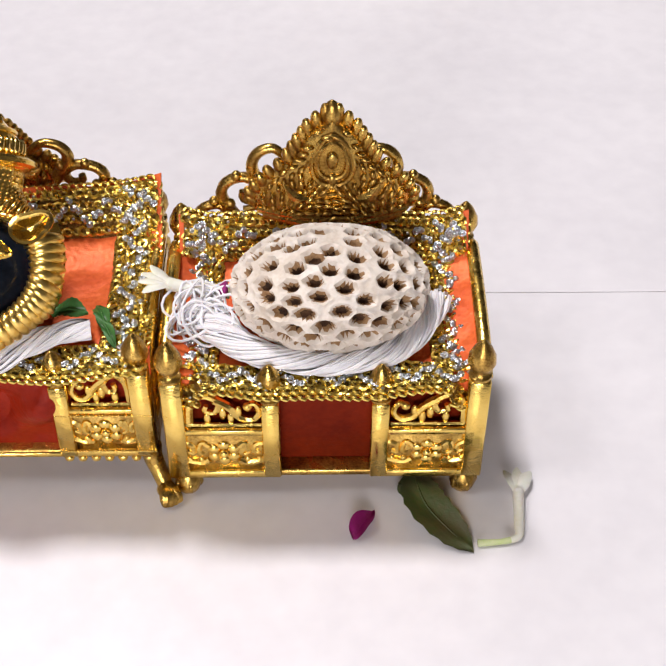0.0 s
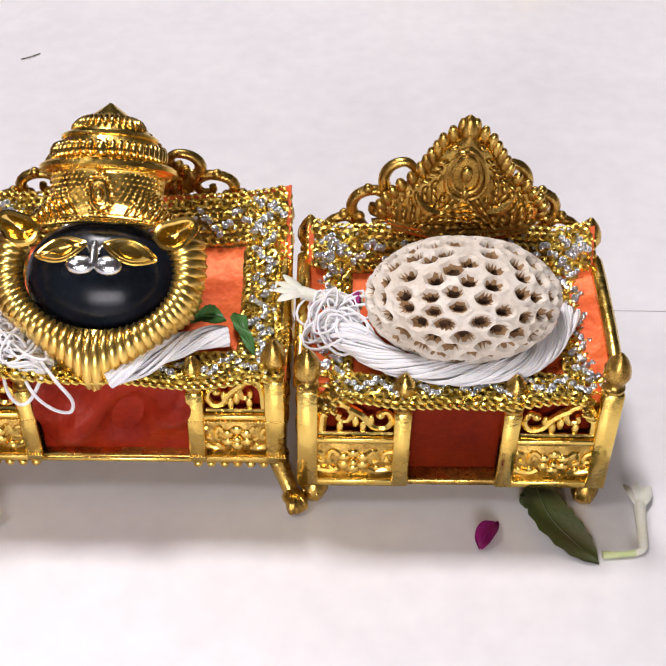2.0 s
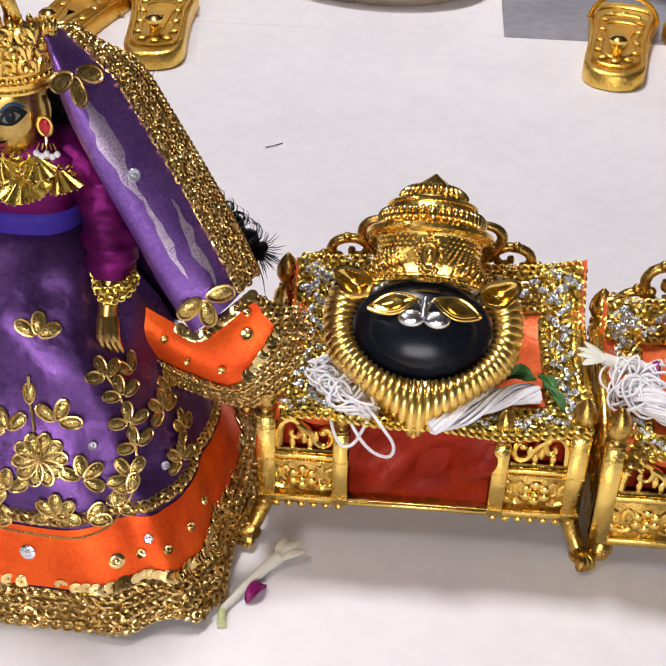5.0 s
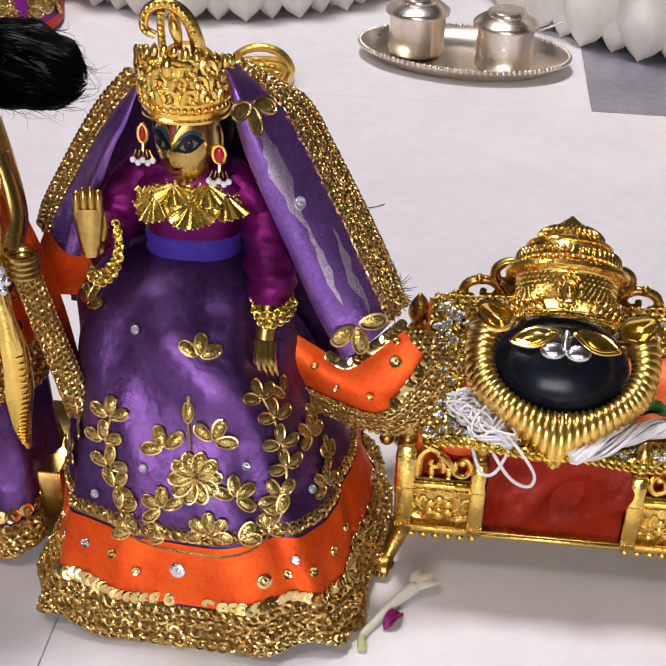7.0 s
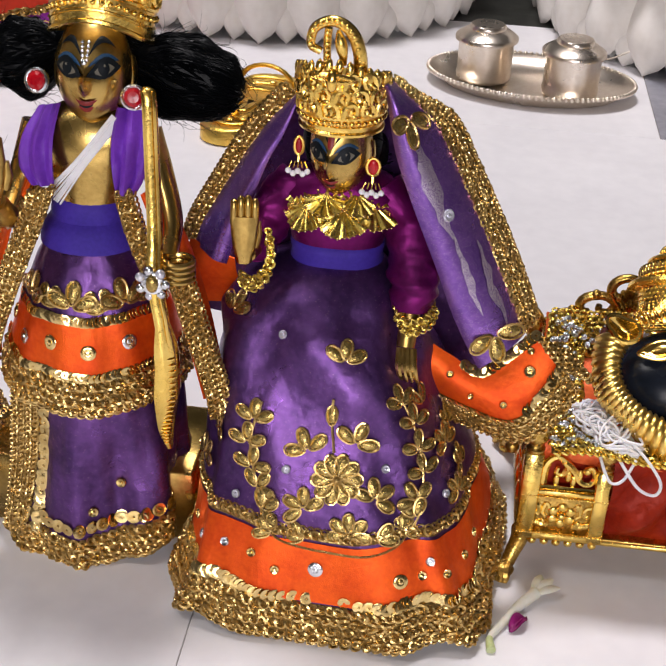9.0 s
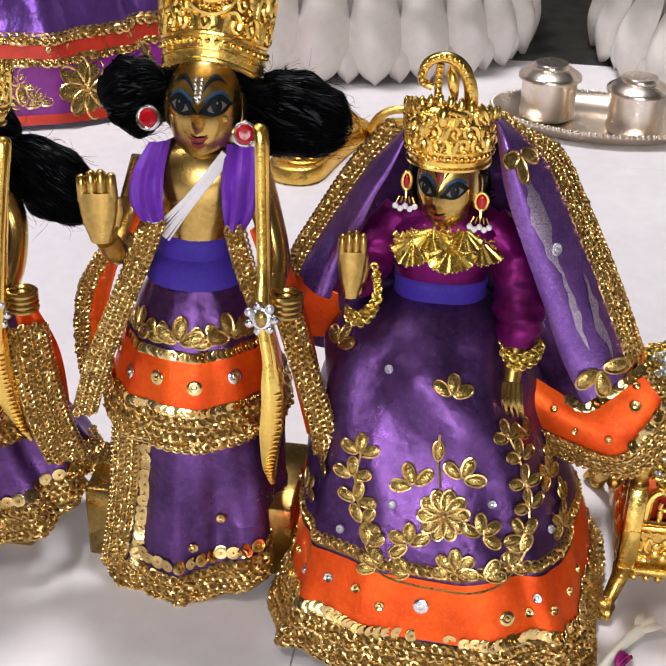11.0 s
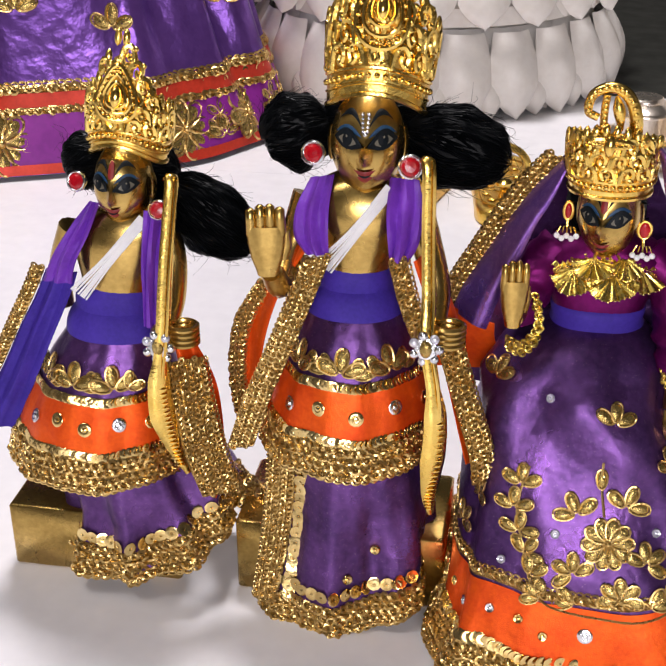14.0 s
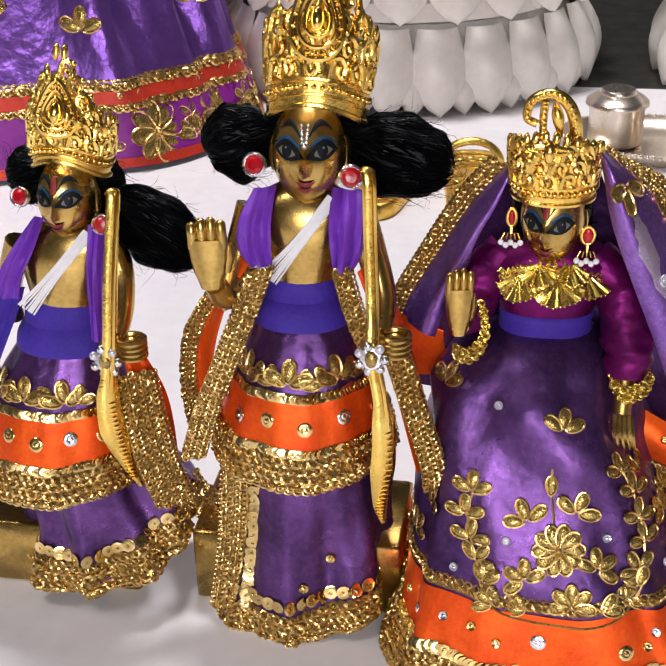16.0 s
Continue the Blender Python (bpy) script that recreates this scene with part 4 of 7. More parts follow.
part("bud", bud, GOLD_AGED, pl)


def seat_a(u, v):
    x = 0.0035 + 0.123 * u
    y, z = interp(v, ((-1, -0.05, 0.02), (0, 0.0068, 0.0575), (0.05, 0.0068, 0.0630), (0.12, 0.010, 0.0672), (0.3, 0.022, 0.0665), (0.62, 0.058, 0.0668), (0.74, 0.072, 0.0700), (1.0, 0.0800, 0.0880), (2, 0.11, 0.16)))
    edge = max(0, abs(u - 0.5) - 0.40) / 0.1
    return (x, y, z + 0.0035 * edge * (1 if v > 0.15 else 0.3) + 0.0006 * math.sin(17 * u + 5 * v) + 0.0005 * math.sin(11 * v + 9 * u) - (0.0024 * math.sin(u * 9) ** 2 if v < 0.04 else 0))


border_cloth("seat_cloth", seat_a, "orange satin seat cloth edged with gold lace on the throne",
             [([(u, 0.16) for u in np.linspace(0.02, 0.98, 30)], (0, -1), 0.0175), ([(0.845, v) for v in np.linspace(0.12, 0.98, 26)], (1, 0), 0.0185),
              ([(0.155, v) for v in np.linspace(0.98, 0.12, 26)], (-1, 0), 0.0185), ([(u, 0.75) for u in np.linspace(0.98, 0.02, 30)], (0, 1), 0.0205)], ORANGE_SEAT, 20)


def coral():
    n = 172
    c, r = np.array([0.0672, 0.0385, 0.0855]), np.array([0.0392, 0.0300, 0.0225])
    k = np.arange(n) + 0.5
    phi = np.arccos(1 - 2 * k / n)
    th = math.pi * (1 + 5 ** 0.5) * k
    q = random.Random(5)
    cent = np.stack([np.cos(th) * np.sin(phi), np.sin(th) * np.sin(phi), np.cos(phi)], -1)
    cent += np.array([[q.gauss(0, 0.022) for _ in range(3)] for _ in range(n)])
    cent /= np.linalg.norm(cent, axis=1, keepdims=True)
    size = np.array([0.100 + 0.020 * q.random() for _ in range(n)])
    bm = bmesh.new()
    bmesh.ops.create_icosphere(bm, subdivisions=6, radius=1.0)
    V = np.array([v.co[:] for v in bm.verts])
    V /= np.linalg.norm(V, axis=1, keepdims=True)
    F = [tuple(v.index for v in f.verts) for f in bm.faces]
    bm.free()
    D = np.arccos(np.clip(V @ cent.T, -1, 1))
    w = np.arctan2(V[:, 1], V[:, 0])
    near = D.argmin(1)
    # star-shaped ribs inside each hollow
    rel = V - cent[near]
    t1 = np.cross(cent, (0.2, 0.3, 0.93))
    t1 /= np.linalg.norm(t1, axis=1, keepdims=True)
    t2 = np.cross(cent, t1)
    ang = np.arctan2((rel * t2[near]).sum(1), (rel * t1[near]).sum(1))
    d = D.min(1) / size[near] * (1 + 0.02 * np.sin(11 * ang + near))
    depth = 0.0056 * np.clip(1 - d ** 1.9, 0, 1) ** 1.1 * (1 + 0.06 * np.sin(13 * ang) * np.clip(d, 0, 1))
    rim = 0.030 * np.exp(-((d - 1.22) / 0.22) ** 2)
    lump = np.array([0.035 * noise.noise(Vector(v * 2.1)) + 0.012 * noise.noise(Vector(v * 9)) for v in V])
    R = 1 + rim + lump
    N = V / r
    N /= np.linalg.norm(N, axis=1, keepdims=True)
    P = c + V * R[:, None] * r - N * depth[:, None]
    P[:, 2] = np.maximum(P[:, 2], 0.0662)
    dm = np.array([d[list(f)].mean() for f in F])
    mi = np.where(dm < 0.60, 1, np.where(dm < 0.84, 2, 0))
    g = Geo()
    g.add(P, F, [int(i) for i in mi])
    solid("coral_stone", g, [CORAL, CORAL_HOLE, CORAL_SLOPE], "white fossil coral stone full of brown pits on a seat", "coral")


coral()
g = skein("", [(0.016, 0.036, 0.0735), (0.022, 0.028, 0.0745), (0.034, 0.016, 0.0735), (0.050, 0.0095, 0.0730), (0.064, 0.0075, 0.0730), (0.079, 0.009, 0.0735), (0.094, 0.015, 0.0735), (0.106, 0.030, 0.0735), (0.113, 0.046, 0.0735)],
          [0.0085, 0.0085, 0.0070, 0.0062, 0.0060, 0.0058, 0.0060, 0.0060, 0.0056], 74, 3, "")
loops(g, (0.016, 0.034, 0.0755), 0.016, 26, 4)
hank(g, "twisted hank of white cotton thread round the coral")


# ---- the second throne ----
throne2 = thing("small_throne", (-0.0765, 0.05, 0), "small gilded metal throne with claw feet and red cloth", "throne", "small thrones")
throne_frame(throne2, -0.148, -0.005, 0.006, 0.102, 0.020, 0.0405, 0.049, 0.0690, 0.0620, (0.95, 0.85), True)
g = Geo()
g.box((-0.1454, 0.0137, 0.0238), (-0.0076, 0.097, 0.062), 0.0008)
part("red_lining", g, RED_CLOTH, throne2, "dark red cloth lining")
g = Geo()
g.box((-0.108, 0.006, 0.0200), (-0.045, 0.010, 0.0228), 0.0006)
part("front_sill", g, GOLD, throne2)


def drape(u, v):
    x = -0.1072 + 0.064 * u
    fold = 0.0058 * math.sin(math.pi * v) * (math.sin(6.5 * u + 2.5 * v) + 0.6 * math.sin(13 * u - 6 * v))
    return (x, 0.0115 - 0.0035 * math.sin(math.pi * u) * math.sin(math.pi * v * 0.9) - fold, 0.0235 + 0.043 * v)


g = Geo()
g.grid(drape, np.linspace(0, 1, 30), np.linspace(0, 1, 20), 0, False, 0.0006)
part("front_drape", g, RED_CLOTH, throne2, "gathered red satin drape")
for sx, x in ((-1, -0.1445), (1, -0.0085)):
    for sy, y in ((-1, 0.0105), (1, 0.094)):
        g = Geo()
        line = smoothline([(x, y, 0.0225), (x + sx * 0.0005, y + sy * 0.001, 0.017), (x + sx * 0.003, y + sy * 0.004, 0.011), (x + sx * 0.0055, y + sy * 0.008, 0.0055)], 14)
        g.tube(line, np.linspace(0.0048, 0.0032, 14), 10)
        for k in range(4):
            a = (k - 1.5) * 0.55
            d = np.array([sx * 0.45 + a * 0.5, sy * (1.0 - abs(a) * 0.3), 0])
            d = unit(d)
            e = np.array(line[-1])
            g.tube(smoothline([e + (0, 0, 0.001), e + d * 0.0055 + (0, 0, 0.0005), e + d * 0.0085 + (0, 0, -0.0038)], 8), np.array([0.003, 0.0029, 0.0027, 0.0026, 0.0025, 0.0023, 0.002, 0.0013]), 7)
        g.ball((line[-1][0], line[-1][1], 0.0032), (0.0042, 0.0042, 0.0032), 10, 6)
        part("claw_foot", g, GOLD_AGED, throne2)
for s in (-1, 1):
    part("back_scroll", crest_half(s, -0.0765, 0.1005, 0.080, 0.060, 0.050), GOLD_AGED, throne2)
plate, leaves, boss, bud = crest_plaque(-0.0765, 0.1075, 0.086, 0.028, 0.034)
pl = part("crest_plaque", plate, GOLD_AGED, throne2)
part("leaf_edge", leaves, GOLD_AGED, pl)
tagged(part("leaf_relief", boss, GOLD_AGED, pl), kind="stuff")
g = Geo()
g.ball((-0.1535, 0.020, 0.062), (0.0034, 0.0034, 0.0034), 10, 8)
part("side_knob", g, GOLD_AGED, throne2)


def seat_l(u, v):
    x = -0.1395 + 0.1350 * u
    y, z = interp(v, ((-1, -0.05, 0.02), (0, 0.0125, 0.0620), (0.05, 0.0125, 0.067), (0.12, 0.016, 0.0716), (0.3, 0.03, 0.0705), (0.62, 0.068, 0.0705), (0.74, 0.082, 0.0750), (1.0, 0.0955, 0.0930), (2, 0.125, 0.16)))
    lift = max(0, u - 0.8) * 0.04 * v
    return (x, y, z + lift + 0.0009 * math.sin(15 * u + 4 * v) + 0.0008 * math.sin(9 * v + 7 * u) - (0.0024 * math.sin(u * 9) ** 2 if v < 0.04 else 0))


border_cloth("seat_cloth", seat_l, "orange satin seat cloth edged with gold lace under the idol",
             [([(u, 0.16) for u in np.linspace(0.02, 0.98, 30)], (0, -1), 0.0175), ([(0.85, v) for v in np.linspace(0.12, 0.98, 26)], (1, 0), 0.0195),
              ([(0.15, v) for v in np.linspace(0.98, 0.12, 26)], (-1, 0), 0.0195), ([(u, 0.75) for u in np.linspace(0.98, 0.02, 30)], (0, 1), 0.0220)], ORANGE_SEAT, 40)


# the black stone with its golden face ornament
MASK = at((-0.0790, 0.0425, 0.1010), (1, 0.0, 0.035), (0.0, -0.69, 0.724))
MASK = MASK @ np.array(Euler((0, 0, radians(-3.0))).to_matrix().to_4x4())


def idol():
    g = Geo()
    g.ball((0, -0.007, -0.004), (0.0312, 0.0240, 0.0165), 36, 22, 0, MASK)
    solid("black_stone", g, BLACK_STONE, "polished black sacred stone in a golden ornament", "sacred stone")
    o = thing("golden_face_ornament", tuple(float(v) for v in MASK[:3, 3]), "golden crown, ears and ribbed mane round a black stone", "ornament")
    def mane_edge(a):
        ca, sa = math.cos(a), math.sin(a)
        side = np.array([0.0422 * ca, -0.003 + 0.0400 * sa])
        x = 1.42 * 0.030 * ca
        low = np.array([x, -0.0535 + 0.80 * abs(x)])
        t = min(1, max(0, (-sa - 0.15) / 0.45))
        return side * (1 - t) + low * t
    # ribbed mane: slats that sweep from the inner opening outwards and down to a point
    ribs = []
    n = 40
    for i in range(n):
        a = radians(158) + radians(224) * i / (n - 1)
        ca, sa = math.cos(a), math.sin(a)
        inner = np.array([0.0300 * ca, -0.0065 + 0.0228 * sa, 0.010])
        outer = np.array([*mane_edge(a - 0.16 * ca), 0.0035])
        arc = [inner * (1 - s) + outer * s + np.array([0, 0, 0.0062 * math.sin(math.pi * min(1, 0.12 + 0.88 * s)) ** 0.8 - 0.0030 * (1 - s) ** 3]) for s in np.linspace(0, 1, 6)]
        g = Geo()
        ribs.append(g)
        g.tube(smoothline(arc, 12), np.array([0.0006, 0.0012, 0.0018, 0.0023, 0.0026, 0.0029, 0.0030, 0.0030, 0.0029, 0.0027, 0.0022, 0.0010]), 9, 0, MASK)
    # backing shell under the ribs
    g = Geo()
    rings = []
    for k, (s, h) in enumerate(((0.0, 0.0065), (0.35, 0.0115), (0.7, 0.0100), (1.0, 0.0020))):
        ring = []
        for i in range(61):
            a = radians(156) + radians(228) * i / 60
            ca, sa = math.cos(a), math.sin(a)
            p = np.array([0.0298 * ca, -0.0065 + 0.0225 * sa]) * (1 - s) + mane_edge(a) * s
            ring.append((p[0], p[1], h))
        rings.append(ring)
    g.loft(rings, 0, False, False, MASK)
    mane = part("mane", g, GOLD_POLISH, o)
    for g in ribs:
        part("rib", g, GOLD_SATIN, mane)
    # crown: domed cap over a waisted band that flares to an arched brow
    def crown_f(u, v):
        hw, h, s0 = interp(v, ((-1, 0.036, 0.008, -0.002), (0.0, 0.0335, 0.010, 0.008), (0.10, 0.0325, 0.013, 0.011), (0.30, 0.0275, 0.015, 0.017), (0.55, 0.0225, 0.016, 0.026), (0.72, 0.0232, 0.017, 0.0335),
                               (0.76, 0.0262, 0.019, 0.0355), (0.80, 0.0262, 0.019, 0.0375), (0.82, 0.0225, 0.017, 0.0385), (0.88, 0.0222, 0.017, 0.0440), (0.925, 0.0188, 0.015, 0.0495), (0.96, 0.0125, 0.011, 0.0560), (1.0, 0.0012, 0.004, 0.0640), (2, 0, 0, 0.1)))
        a = (u - 0.5) * math.pi
        arch = 0.0065 * math.cos(a) * max(0, 1 - v * 1.4)
        x, y, z = hw * math.sin(a), s0 + arch, h * math.cos(a) - 0.004
        return MASK[:3, :3] @ np.array([x, y, z]) + MASK[:3, 3]
    g = Geo()
    g.grid(crown_f, np.linspace(-0.05, 1.05, 45), np.r_[np.linspace(0, 0.7, 22), np.linspace(0.72, 1.0, 22)], 0)
    crown = part("crown", g, GOLD, o)
    g = Geo()
    for v, r in ((0.01, 0.0011), (0.09, 0.0008), (0.745, 0.0008), (0.78, 0.0020), (0.815, 0.0008), (0.925, 0.0012)):
        g.tube([on(crown_f, u, v)[:3, 3] for u in np.linspace(-0.03, 1.03, 40)], r, 7)
    part("crown_rims", g, GOLD, crown)
    g = Geo()
    for u in np.linspace(0.02, 0.98, 44):
        g.ball((0, 0, 0), (0.0007, 0.0018, 0.0010), 6, 5, 0, on(crown_f, u, 0.05))
    for u in np.linspace(0.06, 0.94, 21):
        if abs(u - 0.5) > 0.10:
            g.ball((0, 0, 0), (0.0013, 0.0044, 0.0020), 8, 6, 0, on(crown_f, u, 0.20 + 0.05 * (1 - abs(u - 0.5)), 0, 1, 0.5 * (1 if u < 0.5 else -1)))
    for u in np.linspace(0.03, 0.97, 24):
        g.ball((0, 0, 0), (0.0016, 0.0040, 0.0020), 8, 6, 0, on(crown_f, u, 0.865))
    for u in np.linspace(0.1, 0.9, 15):
        g.ball((0, 0, 0), (0.0013, 0.0040, 0.0016), 7, 5, 0, on(crown_f, u, 0.955))
    part("crown_beading", g, GOLD_POLISH, crown)
    g = Geo()
    for i in range(26):
        for j in range(8):
            u, v = 0.04 + 0.92 * (i + 0.5 * (j % 2)) / 26, 0.33 + 0.38 * j / 7
            if abs(u - 0.5) > 0.085:
                g.ball((0, 0, 0), (0.0009, 0.0005, 0.0006), 6, 4, 0, on(crown_f, u, v, 0, 1, 0.7))
    part("crown_mesh_pattern", g, GOLD, crown)
    g = Geo()
    m = on(crown_f, 0.5, 0.42, 0.001)
    for i in range(14):
        a = i * 2 * math.pi / 14
        g.ball((0.0052 * math.cos(a), 0.0080 * math.sin(a), 0.0008), (0.0014, 0.0014, 0.0014), 7, 5, 0, m)
    a = np.linspace(0, 2 * np.pi, 20, endpoint=False)
    g.tube(np.stack([0.0034 * np.cos(a), 0.0055 * np.sin(a), 0.0012 + 0 * a], -1), 0.0007, 6, 0, m, True)
    g.ball((0, 0, 0.0012), (0.0016, 0.0030, 0.0018), 10, 6, 0, m)
    part("crown_medallion", g, GOLD_POLISH, crown)
    g = Geo()
    m = on(crown_f, 0.5, 0.86, 0.0012)
    g.ball((0, 0, 0), (0.0022, 0.0034, 0.0018), 12, 8, 0, m)
    part("crown_pearl", g, GOLD_POLISH, crown)
    for s in (-1, 1):
        g = Geo()

        def ear(u, v):
            r = u
            a = v * 2 * math.pi
            pt = 1 + 0.75 * max(0, math.cos(a - radians(38))) ** 6
            return MASK[:3, :3] @ np.array([s * (0.0295 + 0.0062 * r * pt * math.cos(a)), 0.0085 + 0.0052 * r * pt * math.sin(a), 0.0095 + 0.0050 * r * r]) + MASK[:3, 3]
        g.grid(ear, np.linspace(0.02, 1, 9), np.linspace(0, 1, 33), 0, False, 0.0012 * -s)
        e = part("ear", g, GOLD_POLISH, o)
        g = Geo()
        g.tube([ear(1.0, v) for v in np.linspace(0, 1, 33)[:-1]], 0.0013, 6, 0, None, True)
        part("ear_rim", g, GOLD_POLISH, e)
    for s in (-1, 1):
        g = Geo()
        a = np.linspace(0, 2 * np.pi, 30, endpoint=False)
        base_m = MASK @ at((s * 0.0133, 0.0012, 0.0145), (1, s * -0.20, 0), (s * 0.25, 0.15, 1))
        lid = np.stack([0.0106 * np.cos(a), 0.0046 * np.sin(a) * (0.72 - 0.28 * np.cos(2 * a)), 0 * a], -1)
        g.loft([lid * (1, 1, 0) - (0, 0, 0.001), lid + (0, 0, 0.0008), lid * 0.8 + (0, 0, 0.0018), lid * 0.45 + (0, 0, 0.0012), lid * 0.42 + (0, 0, 0.002), lid * 0.05 + (0, 0, 0.0024)], 0, True, True, base_m)
        g.tube(lid + (0, 0, 0.0010), 0.0007, 6, 0, base_m, True)
        part("eye_plate", g, GOLD_POLISH, o)
    g = Geo()
    for s in (-1, 1):
        g.ball((s * 0.0054, -0.0046, 0.0172), (0.0058, 0.0040, 0.0024), 16, 9, 0, MASK)
        g.tube(smoothline([(s * 0.0005, -0.002, 0.0165), (s * 0.003, 0.0035, 0.0170), (s * 0.008, 0.0052, 0.0160), (s * 0.013, 0.0050, 0.0150)], 12), 0.0008, 6, 0, MASK)
    g.tube([(0, -0.004, 0.0175), (0, 0.001, 0.0175), (0, 0.005, 0.0168)], [0.0022, 0.0018, 0.0010], 8, 0, MASK)
    part("silver_nose_piece", g, SILVER_BRIGHT, o, "silver nose piece")


idol()
g = skein("", [(-0.122, 0.036, 0.0775), (-0.117, 0.024, 0.0785), (-0.110, 0.013, 0.0770), (-0.098, 0.006, 0.0745)], [0.006, 0.008, 0.007, 0.004], 52, 8, "", 3.0, 0.3)
loops(g, (-0.114, 0.020, 0.0795), 0.015, 18, 9)
for k, pts in enumerate(([(-0.112, 0.010, 0.078), (-0.104, -0.002, 0.070), (-0.097, -0.0035, 0.062), (-0.090, -0.0035, 0.060), (-0.0885, -0.0028, 0.066), (-0.094, -0.0005, 0.074), (-0.102, 0.008, 0.079)],
                         [(-0.118, 0.012, 0.078), (-0.114, -0.001, 0.070), (-0.110, -0.003, 0.064), (-0.105, -0.003, 0.066), (-0.100, 0.002, 0.074)])):
    k = Geo()
    k.tube(smoothline(pts, 28), 0.00075, 6)
    g.append(k)
hank(g, "loose looped white cotton thread beside the idol")
g = skein("", [(-0.074, 0.000, 0.0745), (-0.062, 0.007, 0.0765), (-0.050, 0.0145, 0.0785), (-0.039, 0.020, 0.0790), (-0.028, 0.0225, 0.0785)], [0.0045, 0.0062, 0.0062, 0.0058, 0.0054], 60, 12, "", 5.0)
hank(g, "twisted white cotton thread on the idol's seat")


# ---- leaves, buds and petals ----
def leaf(name, spine, width, mat, label, category="leaf", curl=0.3, serrate=0.12):
    spine = smoothline(spine, 18)
    g = Geo()
    rows = []
    for i, p in enumerate(spine):
        t = i / 17
        w = width * (math.sin(math.pi * min(1, t * 0.96 + 0.04)) ** 0.75)
        d = unit(np.gradient(spine, axis=0)[i])
        s = unit(np.cross(d, (0, 0, 1)))
        up = np.cross(s, d)
        row = []
        for u in np.linspace(-1, 1, 9):
            ww = w * (1 + (serrate * (i % 2) if abs(u) == 1 else 0))
            row.append(p + s * ww * u + up * (curl * w * (u * u) + 0.0006 * math.sin(9 * t + 4 * u)))
        rows.append(row)
    g.loft(rows, 0, False, False)
    g.loft([[q - np.array((0, 0, 0.0003)) for q in r[::-1]] for r in rows], 0, False, False)
    g.tube(spine + (0, 0, 0.0002), np.linspace(0.0006, 0.0002, 18), 5)
    return solid(name, g, mat, label, category)


leaf("tulsi_leaf", [(0.103, 0.012, 0.004), (0.104, 0.001, 0.006), (0.108, -0.010, 0.0045), (0.118, -0.022, 0.002), (0.1255, -0.030, 0.001)], 0.0085, LEAF, "dull green basil leaf on the marble", curl=0.25)
leaf("tulsi_leaf", [(0.096, 0.004, 0.002), (0.104, 0.002, 0.0035), (0.112, -0.002, 0.004)], 0.0075, LEAF, "folded green basil leaf under the throne's edge", curl=0.1)
leaf("tulsi_leaf", [(-0.044, 0.030, 0.080), (-0.037, 0.029, 0.083), (-0.029, 0.028, 0.082)], 0.005, LEAF_BRIGHT, "fresh green basil leaf on the seat cloth")
leaf("tulsi_leaf", [(-0.027, 0.036, 0.078), (-0.024, 0.029, 0.081), (-0.021, 0.021, 0.079)], 0.003, LEAF_BRIGHT, "small green basil sprig on the seat cloth")
leaf("tulsi_leaf", [(-0.026, 0.028, 0.080), (-0.021, 0.021, 0.080), (-0.017, 0.012, 0.0775)], 0.0022, LEAF_BRIGHT, "small green basil sprig on the seat cloth")
for pts, w, lab in (([(0.0765, -0.0235, 0.0015), (0.0795, -0.017, 0.0022), (0.0855, -0.0085, 0.0012)], 0.0042, "dark magenta petal lying on the marble"),
                    ([(-0.1475, -0.0375, 0.0012), (-0.144, -0.032, 0.0022), (-0.140, -0.027, 0.0012)], 0.0032, "dark magenta petal beside a white flower")):
    leaf("flower_petal", pts, w, FLOWER_PINK, lab, "petal", 0.8, 0.0)


def bud(line, radii, stem, petals, label, pink=False):
    base = thing("white_flower", line[0], label, "flower")
    g = Geo()
    ln = smoothline(line, 22)
    k = stem
    g.tube(ln[:k + 1], interp_arr(radii, 22)[:k + 1], 9)
    part("stem", g, FLOWER_GREEN, base, "pale green stem")
    g = Geo()
    g.tube(ln[k:], interp_arr(radii, 22)[k:], 9)
    part("tube", g, FLOWER_WHITE, base)
    d = unit(ln[-1] - ln[-3])
    s = unit(np.cross(d, (0, 0, 1)))
    for i in range(petals):
        a = (i - (petals - 1) / 2) * 0.5
        g = Geo()
        e = ln[-1]
        dd = unit(d * math.cos(a) + s * math.sin(a))
        sp = smoothline([e - d * 0.002, e + dd * 0.005 + (0, 0, 0.001), e + dd * 0.012 + (0, 0, 0.0005 * (i % 2))], 8)
        g.tube(sp, np.array([0.0012, 0.002, 0.0026, 0.003, 0.003, 0.0026, 0.0018, 0.0006]), 8, 0, None, False, 0.35)
        part("petal", g, FLOWER_WHITE, base)
    if pink:
        g = Geo()
        g.tube(ln[:6] + np.array([0, 0, 0.0006]), [0.0012, 0.0040, 0.0050, 0.0046, 0.0038, 0.0030], 9, 0, None, False, 0.7)
        part("pink_tip", g, FLOWER_PINK, base, "magenta tip")


